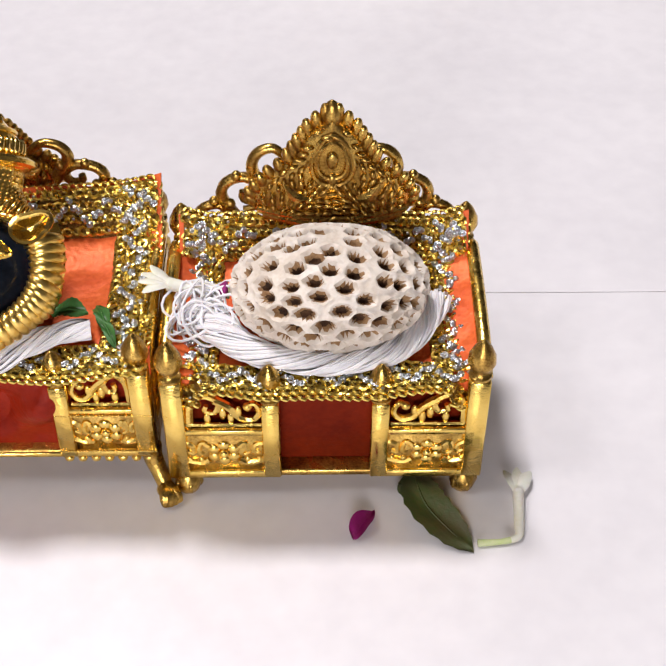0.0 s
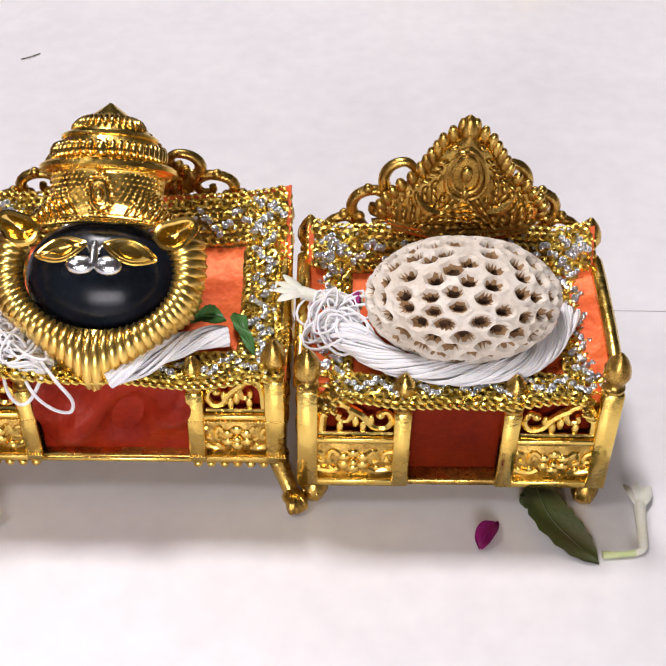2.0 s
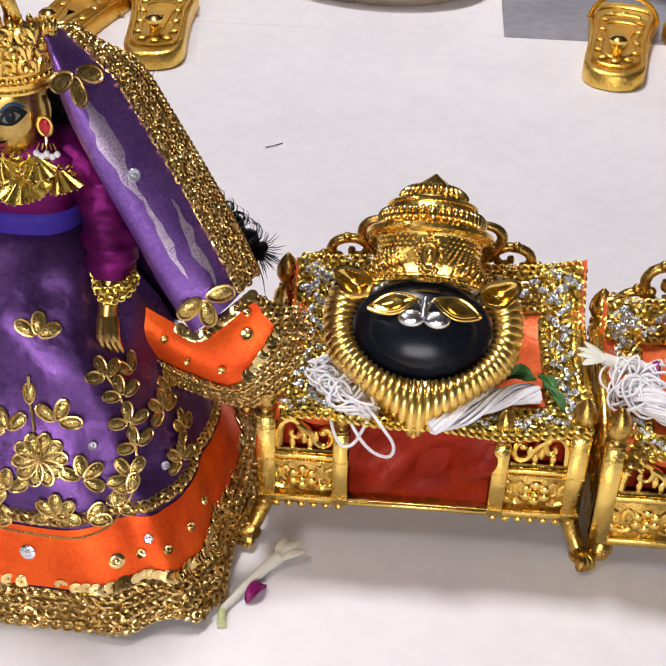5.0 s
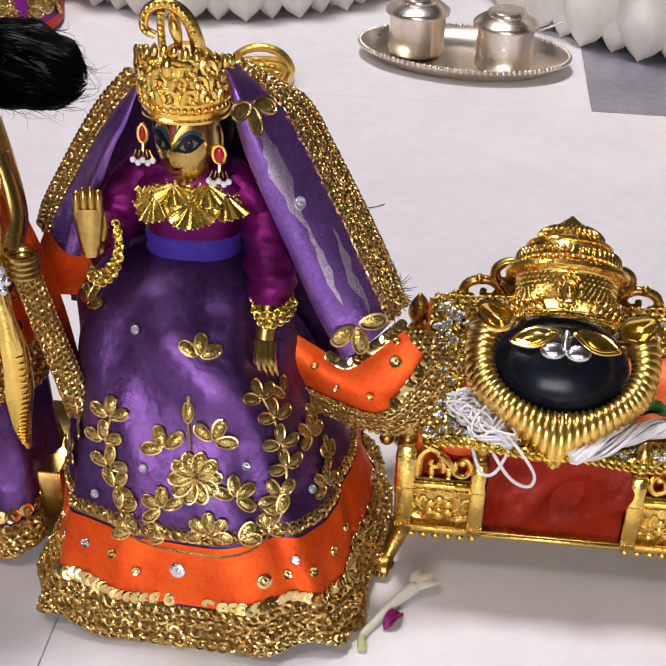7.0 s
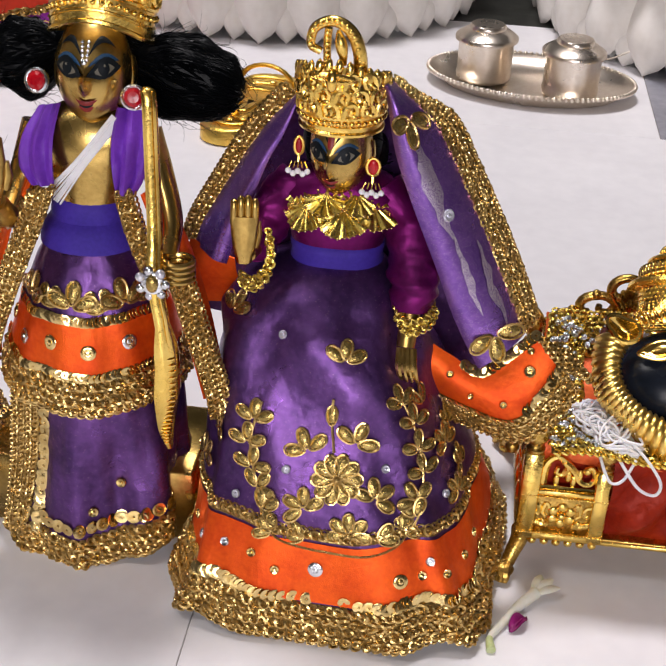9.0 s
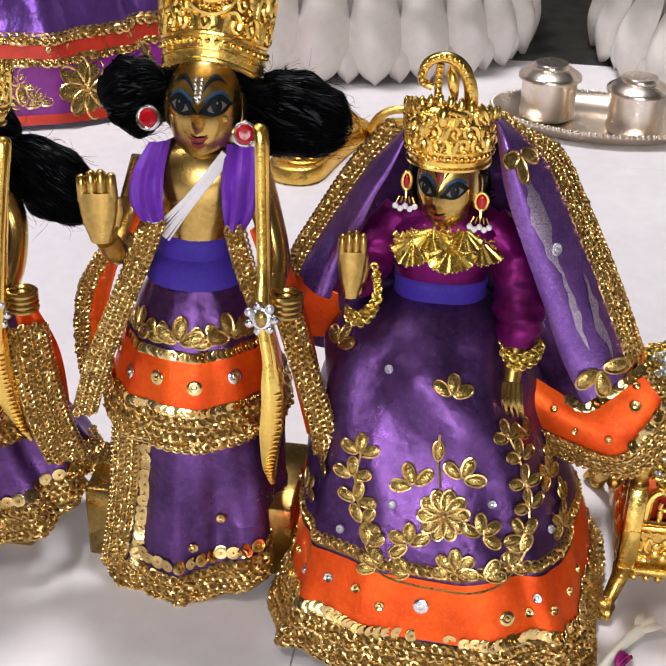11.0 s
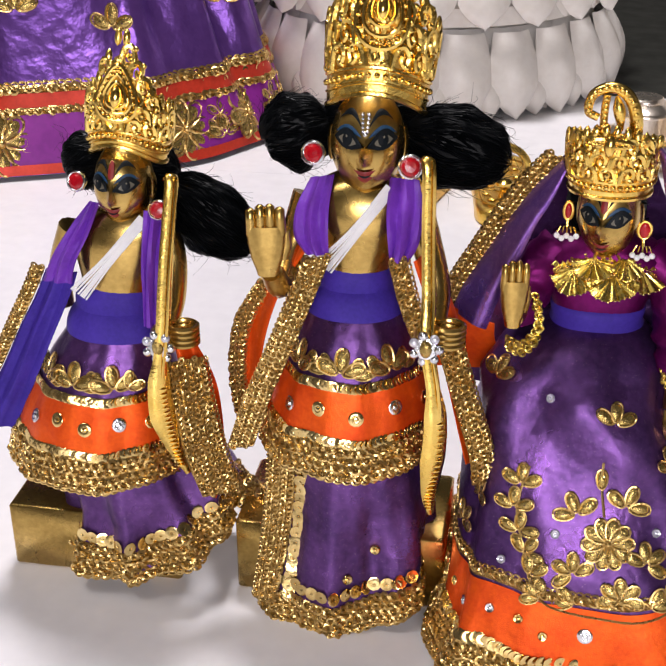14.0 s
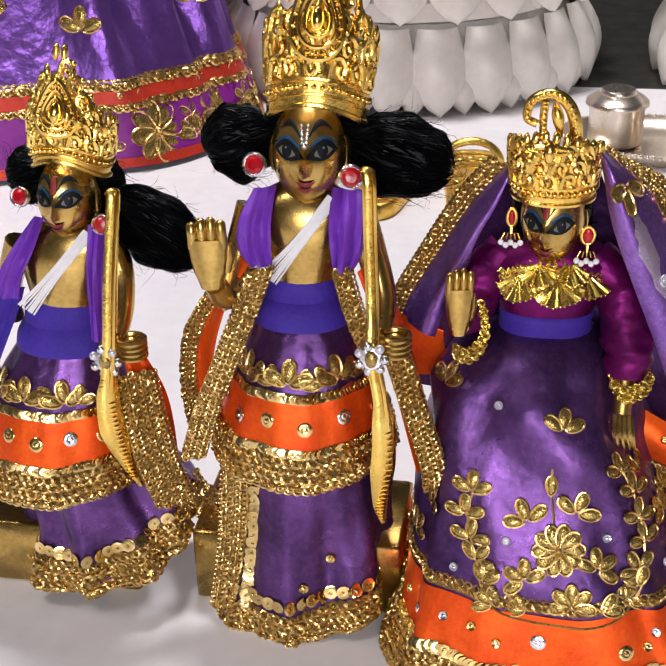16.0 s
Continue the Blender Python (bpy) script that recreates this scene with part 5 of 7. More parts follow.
bud([(0.1275, -0.026, 0.0014), (0.137, -0.0255, 0.0016), (0.144, -0.0235, 0.0018), (0.1455, -0.018, 0.002), (0.147, 0.0, 0.003)], [0.0016, 0.0012, 0.0016, 0.0022, 0.0026], 8, 3, "white tubular flower with green stem on the marble")
bud([(-0.156, -0.051, 0.0018), (-0.1565, -0.043, 0.0018), (-0.152, -0.035, 0.002), (-0.144, -0.0225, 0.003), (-0.136, -0.013, 0.004)], [0.0022, 0.0016, 0.0018, 0.0024, 0.0030], 5, 3, "white tubular flower lying on the marble")
bud([(0.0262, 0.0445, 0.0785), (0.020, 0.0445, 0.0790), (0.010, 0.0450, 0.0800), (0.001, 0.0460, 0.0815)], [0.0034, 0.0022, 0.0024, 0.0030], 4, 4, "white flower with magenta tip on the seat", True)

# ---- dressed brass figurines: each a plain statue, with its clothes and jewels as things of their own ----
def ellipse_ring(cx, cy, z, a, b, n=28, p=2.0, tilt=0.0):
    out = []
    for t in np.arange(n) * 2 * np.pi / n:
        c, s = math.cos(t), math.sin(t)
        out.append((cx + a * math.copysign(abs(c) ** (2 / p), c), cy + b * math.copysign(abs(s) ** (2 / p), s), z + tilt * s))
    return np.array(out)


def head(g, c, r, yaw, pitch, neck_z, tilak="red"):
    """Head with brow, nose, chin and ears, and simple painted marks. Slots: 0 brass, 1 dark paint, 2 blue paint, 3 red paint, 4 pale paint, 5 silver."""
    m = np.array(pose(*c, pitch, 0, yaw))

    def f(u, v):
        # u round the head (front at -pi/2), v from the chin to the top
        p = -math.pi / 2 + math.pi * v
        q = max(math.cos(p), 0.02)
        jaw = 1 - 0.20 * max(0, 0.45 - v) / 0.45
        x = r[0] * q * math.cos(u) * jaw
        y = r[1] * q * math.sin(u) * (1 - 0.12 * max(0, 0.4 - v))
        z = r[2] * math.sin(p)
        front = max(0, -math.sin(u))
        side = math.cos(u) * q
        nose = math.exp(-((side / 0.11) ** 2)) * (1.25 * math.exp(-(((v - 0.455) / 0.06) ** 2)) + 0.4 * math.exp(-(((v - 0.54) / 0.07) ** 2)))
        lips = 0.32 * math.exp(-((side / 0.28) ** 2)) * math.exp(-(((v - 0.335) / 0.035) ** 2))
        socket = -0.22 * math.exp(-(((abs(side) - 0.40) / 0.20) ** 2)) * math.exp(-(((v - 0.56) / 0.06) ** 2))
        chin = 0.25 * math.exp(-((side / 0.3) ** 2)) * math.exp(-(((v - 0.16) / 0.06) ** 2))
        y -= r[1] * 0.20 * front * (nose + lips + socket + chin)
        return m[:3, :3] @ np.array([x, y, z]) + m[:3, 3]
    us, vs = np.linspace(-math.pi, math.pi, 49), np.linspace(0.01, 0.99, 36)
    g.grid(f, us, vs, 0)

    def mark(cu, cv, wu, wv, mi, lift, bend=0.0, slant=0.0, tip=0.0):
        a = np.arange(20) * 2 * np.pi / 20
        ring, mid = [], []
        for t in a:
            du, dv = wu * math.cos(t), wv * math.sin(t) * (1 - tip * math.cos(t) ** 2)
            ring.append(on(f, cu + du, cv + dv + slant * du + bend * du * du, lift)[:3, 3])
            mid.append(on(f, cu + du * 0.5, cv + dv * 0.5 + slant * du * 0.5 + bend * du * du * 0.25, lift + 0.0002)[:3, 3])
        g.loft([ring, mid, [on(f, cu, cv, lift + 0.0003)[:3, 3]] * 20], mi, True, False)
    F = -math.pi / 2
    for s in (-1, 1):
        mark(F + s * 0.50, 0.612, 0.42, 0.022, 2, 0.0003, bend=-0.22, slant=0.03 * s, tip=0.5)
        mark(F + s * 0.49, 0.554, 0.45, 0.060, 1, 0.0006, bend=-0.10, slant=0.05 * s, tip=0.75)
        mark(F + s * 0.47, 0.546, 0.27, 0.034, 4, 0.0010, bend=-0.08, slant=0.05 * s, tip=0.75)
        mark(F + s * 0.45, 0.552, 0.15, 0.042, 1, 0.0014)
        # pale dot on the iris: a glint put on as colour
        mark(F + s * 0.47, 0.566, 0.03, 0.008, 4, 0.0018)
        mark(F + s * 0.48, 0.715, 0.40, 0.022, 1, 0.0004, bend=-0.50, slant=0.06 * s, tip=0.4)
        e = m @ at((s * r[0] * 0.98, 0.001, -0.02 * r[2]), (0, 1, 0), (s, -0.35, 0))
        g.ball((0, 0, 0), (r[0] * 0.20, r[2] * 0.34, r[0] * 0.10), 10, 7, 0, e)
    mark(F, 0.352, 0.30, 0.018, 3, 0.0008, bend=0.30, tip=0.6)
    mark(F, 0.338, 0.18, 0.006, 1, 0.0012, bend=0.35, tip=0.6)
    mark(F, 0.318, 0.21, 0.022, 3, 0.0009, bend=0.40, tip=0.5)
    if tilak == "silver":
        for s in (-1, 1):
            for k in range(5):
                g.ball((0, 0, 0), (r[0] * 0.055, r[0] * 0.055, r[0] * 0.04), 6, 4, 5, on(f, F + s * (0.10 - 0.012 * k), 0.70 - 0.026 * k, 0.0004))
        g.ball((0, 0, 0), (r[0] * 0.08, r[0] * 0.09, r[0] * 0.05), 8, 5, 5, on(f, F, 0.585, 0.0004))
    else:
        mark(F, 0.660, 0.10, 0.070, 3, 0.0012)
    # neck
    p = m[:3, 3]
    g.loft([ellipse_ring(p[0], p[1] + 0.002, z, a, a, 20) for z, a in ((neck_z - 0.006, r[0] * 0.72), (neck_z, r[0] * 0.55), (neck_z + 0.006, r[0] * 0.52), (neck_z + 0.014, r[0] * 0.55))], 0)
    return f


def open_hand(g, wrist, direction, normal, s=1.0, mi=0):
    """A raised palm with four joined fingers and a thumb."""
    m = at(wrist, np.cross(direction, normal), direction, s)
    rings = [ellipse_ring(0, 0, z, a, b, 18, 2.5) for z, a, b in ((-0.004, 0.0040, 0.0036), (-0.001, 0.0048, 0.0038), (0.003, 0.0062, 0.0040), (0.008, 0.0070, 0.0036), (0.013, 0.0073, 0.0030), (0.0155, 0.0072, 0.0026))]
    g.loft(rings, mi, True, True, m)
    for k, (x, h) in enumerate(((-0.0054, 0.0072), (-0.0018, 0.0086), (0.0018, 0.0088), (0.0054, 0.0076))):
        g.tube([(x, 0, 0.012), (x, -0.0002, 0.015 + h * 0.4), (x, 0.0002, 0.015 + h * 0.88), (x, 0.0004, 0.015 + h)], [0.0022, 0.00205, 0.0019, 0.0008], 9, mi, m)
    for z, bow in ((0.0105, 0.0012), (0.0082, -0.0010), (0.0058, -0.0014)):
        g.tube([(x, 0.0036 + 0.0002, z + bow * (1 - (x / 0.0055) ** 2)) for x in np.linspace(-0.005, 0.005, 7)], 0.00022, 4, mi, m)
    g.tube([(0.0056, 0.001, 0.002), (0.0074, 0.0012, 0.0075), (0.0076, 0.0010, 0.0125)], [0.0022, 0.0020, 0.0010], 8, mi, m)


def fist(g, c, mi=0, s=1.0):
    g.ball(c, (0.0062 * s, 0.0058 * s, 0.0058 * s), 14, 9, mi)
    for k in range(4):
        g.ball((c[0] - 0.003 * s + 0.0022 * k * s, c[1] - 0.0050 * s, c[2] - 0.001 * s), (0.0013 * s, 0.0022 * s, 0.0034 * s), 8, 6, mi)


def limb(g, pts, radii, mi=0):
    ln = smoothline(pts, 16)
    g.tube(ln, interp_arr(radii, 16), 12, mi)


def earring(c, r, facing, label):
    o = thing("earring", c, label, "earring", "earrings")
    m = at(c, (1, 0, 0), facing)
    g = Geo()
    g.lathe([(r * 0.9, -0.0016), (r, -0.0006), (r, 0.0010), (r * 0.86, 0.0016), (r * 0.74, 0.0010)], 22, 0, m)
    part("setting", g, SILVER_BRIGHT, o)
    g = Geo()
    g.lathe([(r * 0.76, 0.0002), (r * 0.72, 0.0014), (r * 0.45, 0.0022), (r * 0.05, 0.0024)], 12, 0, m)
    part("red_stone", g, RUBY, o, "faceted red stone", smooth=False)


def tall_crown(c, r, h, yaw, pitch, name, label, peak=1.0, seed=2, roll=0.0, arch=0.0):
    """A pierced gilt crown: band, lattice of scrolls, spiked rim rising to a leaf-shaped front."""
    o = thing(name, c, label, "crown")
    m = np.array(pose(*c, pitch, roll, yaw))

    def rim(u):
        d = math.cos(u + math.pi / 2)
        return 0.41 + 0.12 * d + 0.45 * math.exp(-((math.atan2(math.sin(u + math.pi / 2), d) / 0.50) ** 2)) * peak

    def f(u, v):
        z = h * v + arch * max(0.0, -math.sin(u)) ** 2 * max(0.0, 1 - 1.6 * v)
        a = r * (0.95 + 0.09 * min(v, 0.45) / 0.45 - 0.36 * max(0, v - 0.45))
        return m[:3, :3] @ np.array([a * math.cos(u), a * 0.96 * math.sin(u), z]) + m[:3, 3]
    g = Geo()
    us = np.linspace(-math.pi, math.pi, 49)
    g.grid(f, us, np.linspace(0, 0.16, 4), 0, False, 0.0010)
    band = part("band", g, GOLD, o)
    g = Geo()
    for v, rr in ((0.005, 0.0011), (0.07, 0.0007), (0.16, 0.0010)):
        g.tube([f(u, v) for u in us[:-1]], rr, 6, 0, None, True)
    part("band_rims", g, GOLD, band)
    for u in np.linspace(-math.pi, math.pi, 40, endpoint=False):
        g = Geo()
        g.ball((0, 0, 0), (0.0013, 0.0014, 0.0012), 7, 5, 0, on(f, u, 0.115, 0.0004))
        part("bead", g, GOLD_POLISH, band)
    # pierced lattice of leaf scrolls
    q = random.Random(seed)
    g = Geo()
    k = 15
    for i in range(k):
        u0 = -math.pi / 2 + 2 * math.pi * i / k
        top = rim(u0)
        for j, v0 in enumerate(np.arange(0.17, top - 0.06, 0.125)):
            uu = u0 + (math.pi / k if j % 2 else 0)
            s = 1 if (i + j) % 2 else -1
            du = math.pi / k * 0.95
            pts = [(uu - s * du * 0.9, v0), (uu - s * du * 0.6, v0 + 0.10), (uu + s * du * 0.2, v0 + 0.13), (uu + s * du * 0.75, v0 + 0.08), (uu + s * du * 0.45, v0 + 0.02), (uu + s * du * 0.05, v0 + 0.045), (uu + s * du * 0.2, v0 + 0.075)]
            g.tube([on(f, a, b, 0.0003)[:3, 3] for a, b in smoothline([(a, b, 0) for a, b in pts], 18)[:, :2]], np.linspace(0.0016, 0.0010, 18), 6)
            g.ball((0, 0, 0), (0.0020, 0.0013, 0.0014), 7, 5, 0, on(f, uu + 0.5 * du, v0 + 0.02, 0.0004, 1, q.random() * 3))
            g.ball((0, 0, 0), (0.0022, 0.0012, 0.0013), 7, 5, 0, on(f, uu - 0.4 * du, v0 + 0.10, 0.0004, 1, q.random() * 3))
            g.ball((0, 0, 0), (0.0014, 0.0014, 0.0013), 7, 5, 0, on(f, uu + 0.9 * du, v0 + 0.11, 0.0004))
    part("scroll_lattice", g, GOLD, o)
    inner = Geo()
    inner.grid(lambda u, v: np.array(m[:3, :3] @ np.array([0.93 * r * math.cos(u) * (1.06 if v > 0.2 else 1), 0.89 * r * math.sin(u) * (1.06 if v > 0.2 else 1), h * v * (rim(u) - 0.05)]) + m[:3, 3]), us, np.linspace(0.17, 0.92, 6), 0)
    part("inner_cap", inner, GOLD_AGED, o)
    for i in range(26):
        u = -math.pi / 2 + 2 * math.pi * (i + 0.5) / 26
        g = Geo()
        mm = on(f, u, rim(u) - 0.01, 0.0)
        g.ball((0, 0.0022, 0), (0.0017, 0.0038, 0.0014), 8, 6, 0, mm)
        part("spike", g, GOLD, o)
    g = Geo()
    for sc, rr in ((1.0, 0.0012), (0.72, 0.0009), (0.48, 0.0009)):
        pts = []
        for t in np.linspace(0, 2 * math.pi, 28, endpoint=False):
            pts.append(on(f, -math.pi / 2 + 0.42 * sc * math.sin(t) * (1 - 0.35 * math.cos(t)), 0.52 + 0.25 * peak * sc * math.cos(t), 0.0016)[:3, 3])
        g.tube(pts, rr, 6, 0, None, True)
    g.ball((0, 0, 0), (0.0026, 0.0050, 0.0024), 12, 8, 0, on(f, -math.pi / 2, 0.50, 0.0016))
    for t in np.linspace(0, 2 * math.pi, 20, endpoint=False):
        g.add(BEAD[0], BEAD[1], 0, on(f, -math.pi / 2 + 0.36 * math.sin(t) * (1 - 0.35 * math.cos(t)), 0.52 + 0.215 * peak * math.cos(t), 0.0018, 0.0011))
    part("front_leaf", g, GOLD_POLISH, o)
    return o


def hair_puff(g, c, r, tilt, seed, count=260):
    q = random.Random(seed)
    m = np.array(pose(*c, 0, tilt, 0))
    a = np.linspace(0, 2 * np.pi, 22, endpoint=False)
    rings = []
    for i in range(13):
        p = -math.pi / 2 + math.pi * i / 12
        k = max(0.04, math.cos(p))
        rr = np.array([1 + 0.22 * noise.noise(Vector((2 * math.cos(t), 2 * math.sin(t), 2 * p + seed))) + 0.10 * noise.noise(Vector((6 * math.cos(t), 6 * math.sin(t), 6 * p))) for t in a])
        rings.append(np.stack([np.full(22, r[0] * math.sin(p)), r[1] * k * np.cos(a) * rr, r[2] * k * np.sin(a) * rr], -1))
    g.loft(rings, 0, True, True, m)
    # combed strands that follow the puff, and a few stray wisps
    for k in range(count):
        th, p0 = q.random() * 6.283, -1.25 + 1.9 * q.random()
        p1, lift, bend = p0 + 0.5 + 0.5 * q.random(), 1.0 + 0.05 * q.random(), (q.random() - 0.5) * 0.7
        pts = []
        for i in range(6):
            p, t = p0 + (p1 - p0) * i / 5, th + bend * i / 5
            e = lift + (0.05 if i == 5 else 0.0)
            n2 = 1 + 0.22 * noise.noise(Vector((2 * math.cos(t), 2 * math.sin(t), 2 * p + seed)))
            pts.append((r[0] * math.sin(p) * e, r[1] * math.cos(p) * math.cos(t) * e * n2, r[2] * math.cos(p) * math.sin(t) * e * n2))
        g.tube(pts, [0.00012, 0.00034, 0.00036, 0.00034, 0.00026, 0.00005], 3, 0, m)
        if k % 9 == 0:
            d = np.array(unit(pts[-1]))
            e = np.array([q.gauss(0, 1), q.gauss(0, 1), q.gauss(0, 1)])
            L = 0.004 + 0.007 * q.random()
            g.tube(smoothline([pts[3], np.array(pts[5]) + d * L * 0.4, np.array(pts[5]) + d * L * 0.6 + e * L * 0.35], 6), [0.0001, 0.0001, 0.00009, 0.00008, 0.00006, 0.00003], 3, 0, m)


def sheet(edge_a, edge_b, folds=0.0012, waves=3.0, bulge=1.6):
    """A surface between two smooth edges: u from a to b, v along them."""
    A, B = smoothline(edge_a, 60), smoothline(edge_b, 60)

    def f(u, v):
        i = min(max(v, -0.2), 1.2) * 59
        k = int(min(max(math.floor(i), 0), 58))
        s = i - k
        a, b = A[k] * (1 - s) + A[k + 1] * s, B[k] * (1 - s) + B[k + 1] * s
        p = a * (1 - u) + b * u
        nrm = np.array([0, -1.0, 0.25])
        return p + nrm * (folds * math.sin(waves * math.pi * u + 2.0 * v) + bulge * folds * math.sin(math.pi * u))
    return f


def cloth_part(name, f, us, vs, mat, parent, lift=0.0, thick=0.0007, label="", flip=1.0, closed=False):
    g = Geo()

    def f2(u, v):
        return on(f, u, v, lift, flip=flip)[:3, 3] if lift else np.asarray(f(u, v))
    g.grid(f2, us, vs, 0, closed, thick)
    return part(name, g, mat, parent, label)


def band_lace(f, v0, width, us, parent, outward=(0, -1), flip=1.0, seed=1, rows=3, name="lace_hem", size=1.0, step=0.0036):
    g = Geo()
    surf_lace(g, f, [(u, v0) for u in us], outward, width, flip, rows=rows, seed=seed, size=size, step=step)
    return part(name, g, [LACE, SEQUIN, LACE_BACK], parent, "braided gold lace")


def button(f, u, v, parent, mat, r=0.0026, name="stud", flip=1.0):
    g = Geo()
    m = on(f, u, v, 0.0006, 1, 0, flip)
    g.lathe([(r, 0), (r, 0.0006), (r * 0.8, 0.0011), (r * 0.35, 0.0008), (r * 0.3, 0.0013), (r * 0.05, 0.0015)], 14, 0, m)
    part(name, g, mat, parent)


# ---- the seated figure in the long skirt ----
SKIRT = ((-1, -0.14, -0.229, 0.09, -0.10, 0.13), (0, 0.003, -0.230, 0.0770, -0.0590, 0.100), (0.11, 0.0210, -0.230, 0.0675, -0.0540, 0.094), (0.19, 0.0345, -0.231, 0.0650, -0.0500, 0.090), (0.35, 0.0600, -0.234, 0.0610, -0.0415, 0.083),
         (0.47, 0.0800, -0.238, 0.0560, -0.0330, 0.075), (0.59, 0.0990, -0.2405, 0.0510, -0.0250, 0.068), (0.70, 0.1150, -0.243, 0.0465, -0.0185, 0.064), (0.79, 0.1280, -0.2455, 0.0425, -0.0120, 0.060), (0.9, 0.1410, -0.2455, 0.0345, -0.0025, 0.052),
         (0.96, 0.1470, -0.243, 0.0270, 0.0055, 0.048), (1.0, 0.1500, -0.2395, 0.0190, 0.012, 0.045), (2, 0.30, -0.24, 0.018, 0.012, 0.045))


def skirt_f(u, v):
    z, cx, a, yf, yb = interp(v, SKIRT)
    p = 2.0 + 0.7 * max(0, min(1, 1 - v)) + 1.6 * max(0, min(1, (0.36 - v) / 0.30))
    c, s = math.cos(u), math.sin(u)
    x = a * math.copysign(abs(c) ** (2 / p), c)
    y = (yf + yb) / 2 + (yb - yf) / 2 * math.copysign(abs(s) ** (2 / p), s)
    k = 1 + (1 - min(1, max(0, v))) * 0.018 * math.sin(8 * u + 1.0) + 0.006 * math.sin(5 * u + 4 * v)
    # soft diagonal folds that fall from the knees, and flutes at the hem
    w = min(1, max(0, v))
    k += 0.062 * math.exp(-((v - 0.66) / 0.20) ** 2) * math.sin(5 * u + 11 * v) + 0.034 * math.exp(-((v - 0.80) / 0.12) ** 2) * math.sin(9 * u - 12 * v)
    k += 0.022 * (1 - w) ** 1.5 * math.sin(13 * u + 0.7) + 0.008 * math.sin(21 * u + 6 * v) * (1 - w)
    z += 0.0028 * (1 - w) ** 2 * math.sin(6 * u + 2.0) * min(1, max(0.0, v * 9))
    return (cx + x * k, (yf + yb) / 2 + (y - (yf + yb) / 2) * k, z)


def seated_figure():
    q = random.Random(21)
    turn = np.linspace(-math.pi, math.pi, 121)
    o = thing("long_skirt", (-0.24, 0.02, 0), "purple satin skirt with gold flowers and orange hem band", "skirt")
    cloth_part("satin", skirt_f, turn, np.linspace(0.02, 1.0, 44), PURPLE, o, thick=0)
    cloth_part("orange_band", skirt_f, turn, np.linspace(0.115, 0.275, 8), ORANGE, o, 0.0006, 0, "orange satin hem band")
    band_lace(skirt_f, 0.11, 0.0185, turn, o, seed=5, rows=4)
    band_lace(skirt_f, 0.285, 0.004, turn, o, (0, 1), seed=6, rows=1, name="gold_cord", size=0.8)
    for u in np.arange(-3.10, 0.6, 0.036):
        g = Geo()
        sequins(g, skirt_f, [(u, 0.120 + 0.006 * q.random())], 0.0030, seed=int(q.random() * 999), tilt=0.5)
        part("spangle", g, SEQUIN, o)
    g = Geo()
    flower_on(g, skirt_f, -1.48, 0.44, 10, 0.0100)
    part("embroidered_flower", g, [LACE, STONE_GOLD], o)
    for u, v, n, s, t, fan in ((-1.62, 0.50, 3, 0.0092, 2.0, 2.4), (-1.32, 0.52, 3, 0.0092, 1.1, 2.4), (-1.48, 0.56, 1, 0.0085, 1.57, 0), (-2.05, 0.55, 3, 0.0085, 1.6, 2.2), (-2.09, 0.485, 3, 0.0085, 1.7, 2.4),
                               (-2.05, 0.425, 3, 0.0085, 1.6, 2.6), (-2.00, 0.375, 3, 0.0085, 1.2, 2.4), (-1.92, 0.33, 3, 0.0085, 0.9, 2.4), (-0.85, 0.61, 3, 0.0085, 1.6, 2.2), (-0.77, 0.555, 3, 0.0085, 1.5, 2.4),
                               (-0.79, 0.49, 3, 0.0085, 1.5, 2.6), (-0.79, 0.43, 3, 0.0085, 1.7, 2.4), (-0.93, 0.37, 3, 0.0085, 2.1, 2.4), (-0.99, 0.33, 3, 0.0085, 2.4, 2.2), (-1.66, 0.36, 4, 0.0088, 2.2, 3.2),
                               (-1.26, 0.385, 4, 0.0088, 0.9, 3.2), (-1.48, 0.31, 5, 0.0090, 1.57, 3.4), (-1.62, 0.285, 2, 0.0088, 2.9, 0.8), (-1.34, 0.29, 2, 0.0088, 0.3, 0.8), (-1.80, 0.285, 3, 0.0080, 2.6, 1.6),
                               (-1.13, 0.295, 3, 0.0080, 0.5, 1.6), (-1.30, 0.74, 3, 0.0090, 1.3, 2.0), (-2.60, 0.80, 3, 0.0095, 1.57, 2.0), (-2.55, 0.46, 4, 0.0085, 1.57, 3.0), (-2.75, 0.36, 4, 0.0085, 1.57, 3.0),
                               (-0.42, 0.46, 4, 0.0085, 1.57, 3.0), (-0.30, 0.38, 4, 0.0085, 1.57, 3.0), (-0.45, 0.34, 4, 0.0080, 1.57, 3.0), (-0.20, 0.47, 4, 0.0080, 1.57, 3.0), (-2.45, 0.60, 2, 0.0085, 1.57, 1.2), (-0.55, 0.58, 2, 0.0085, 1.57, 1.2)):
        g = Geo()
        flower_on(g, skirt_f, u, v, n, s, turn=t, fan=fan or 0.01)
        part("embroidered_sprig", g, [LACE, STONE_GOLD], o)
    for s, pts in ((0, [(-2.0, 0.60), (-2.06, 0.5), (-2.03, 0.42), (-1.95, 0.34), (-1.75, 0.27), (-1.48, 0.255), (-1.2, 0.27), (-0.97, 0.33), (-0.80, 0.43), (-0.78, 0.53), (-0.86, 0.65)]), (1, [(-1.48, 0.50), (-1.47, 0.58), (-1.44, 0.64)])):
        g = Geo()
        g.tube([on(skirt_f, a, b, 0.0006)[:3, 3] for a, b in smoothline([(a, b, 0) for a, b in pts], 60)[:, :2]], 0.0006, 5)
        part("gold_stem_cord", g, LACE, o)
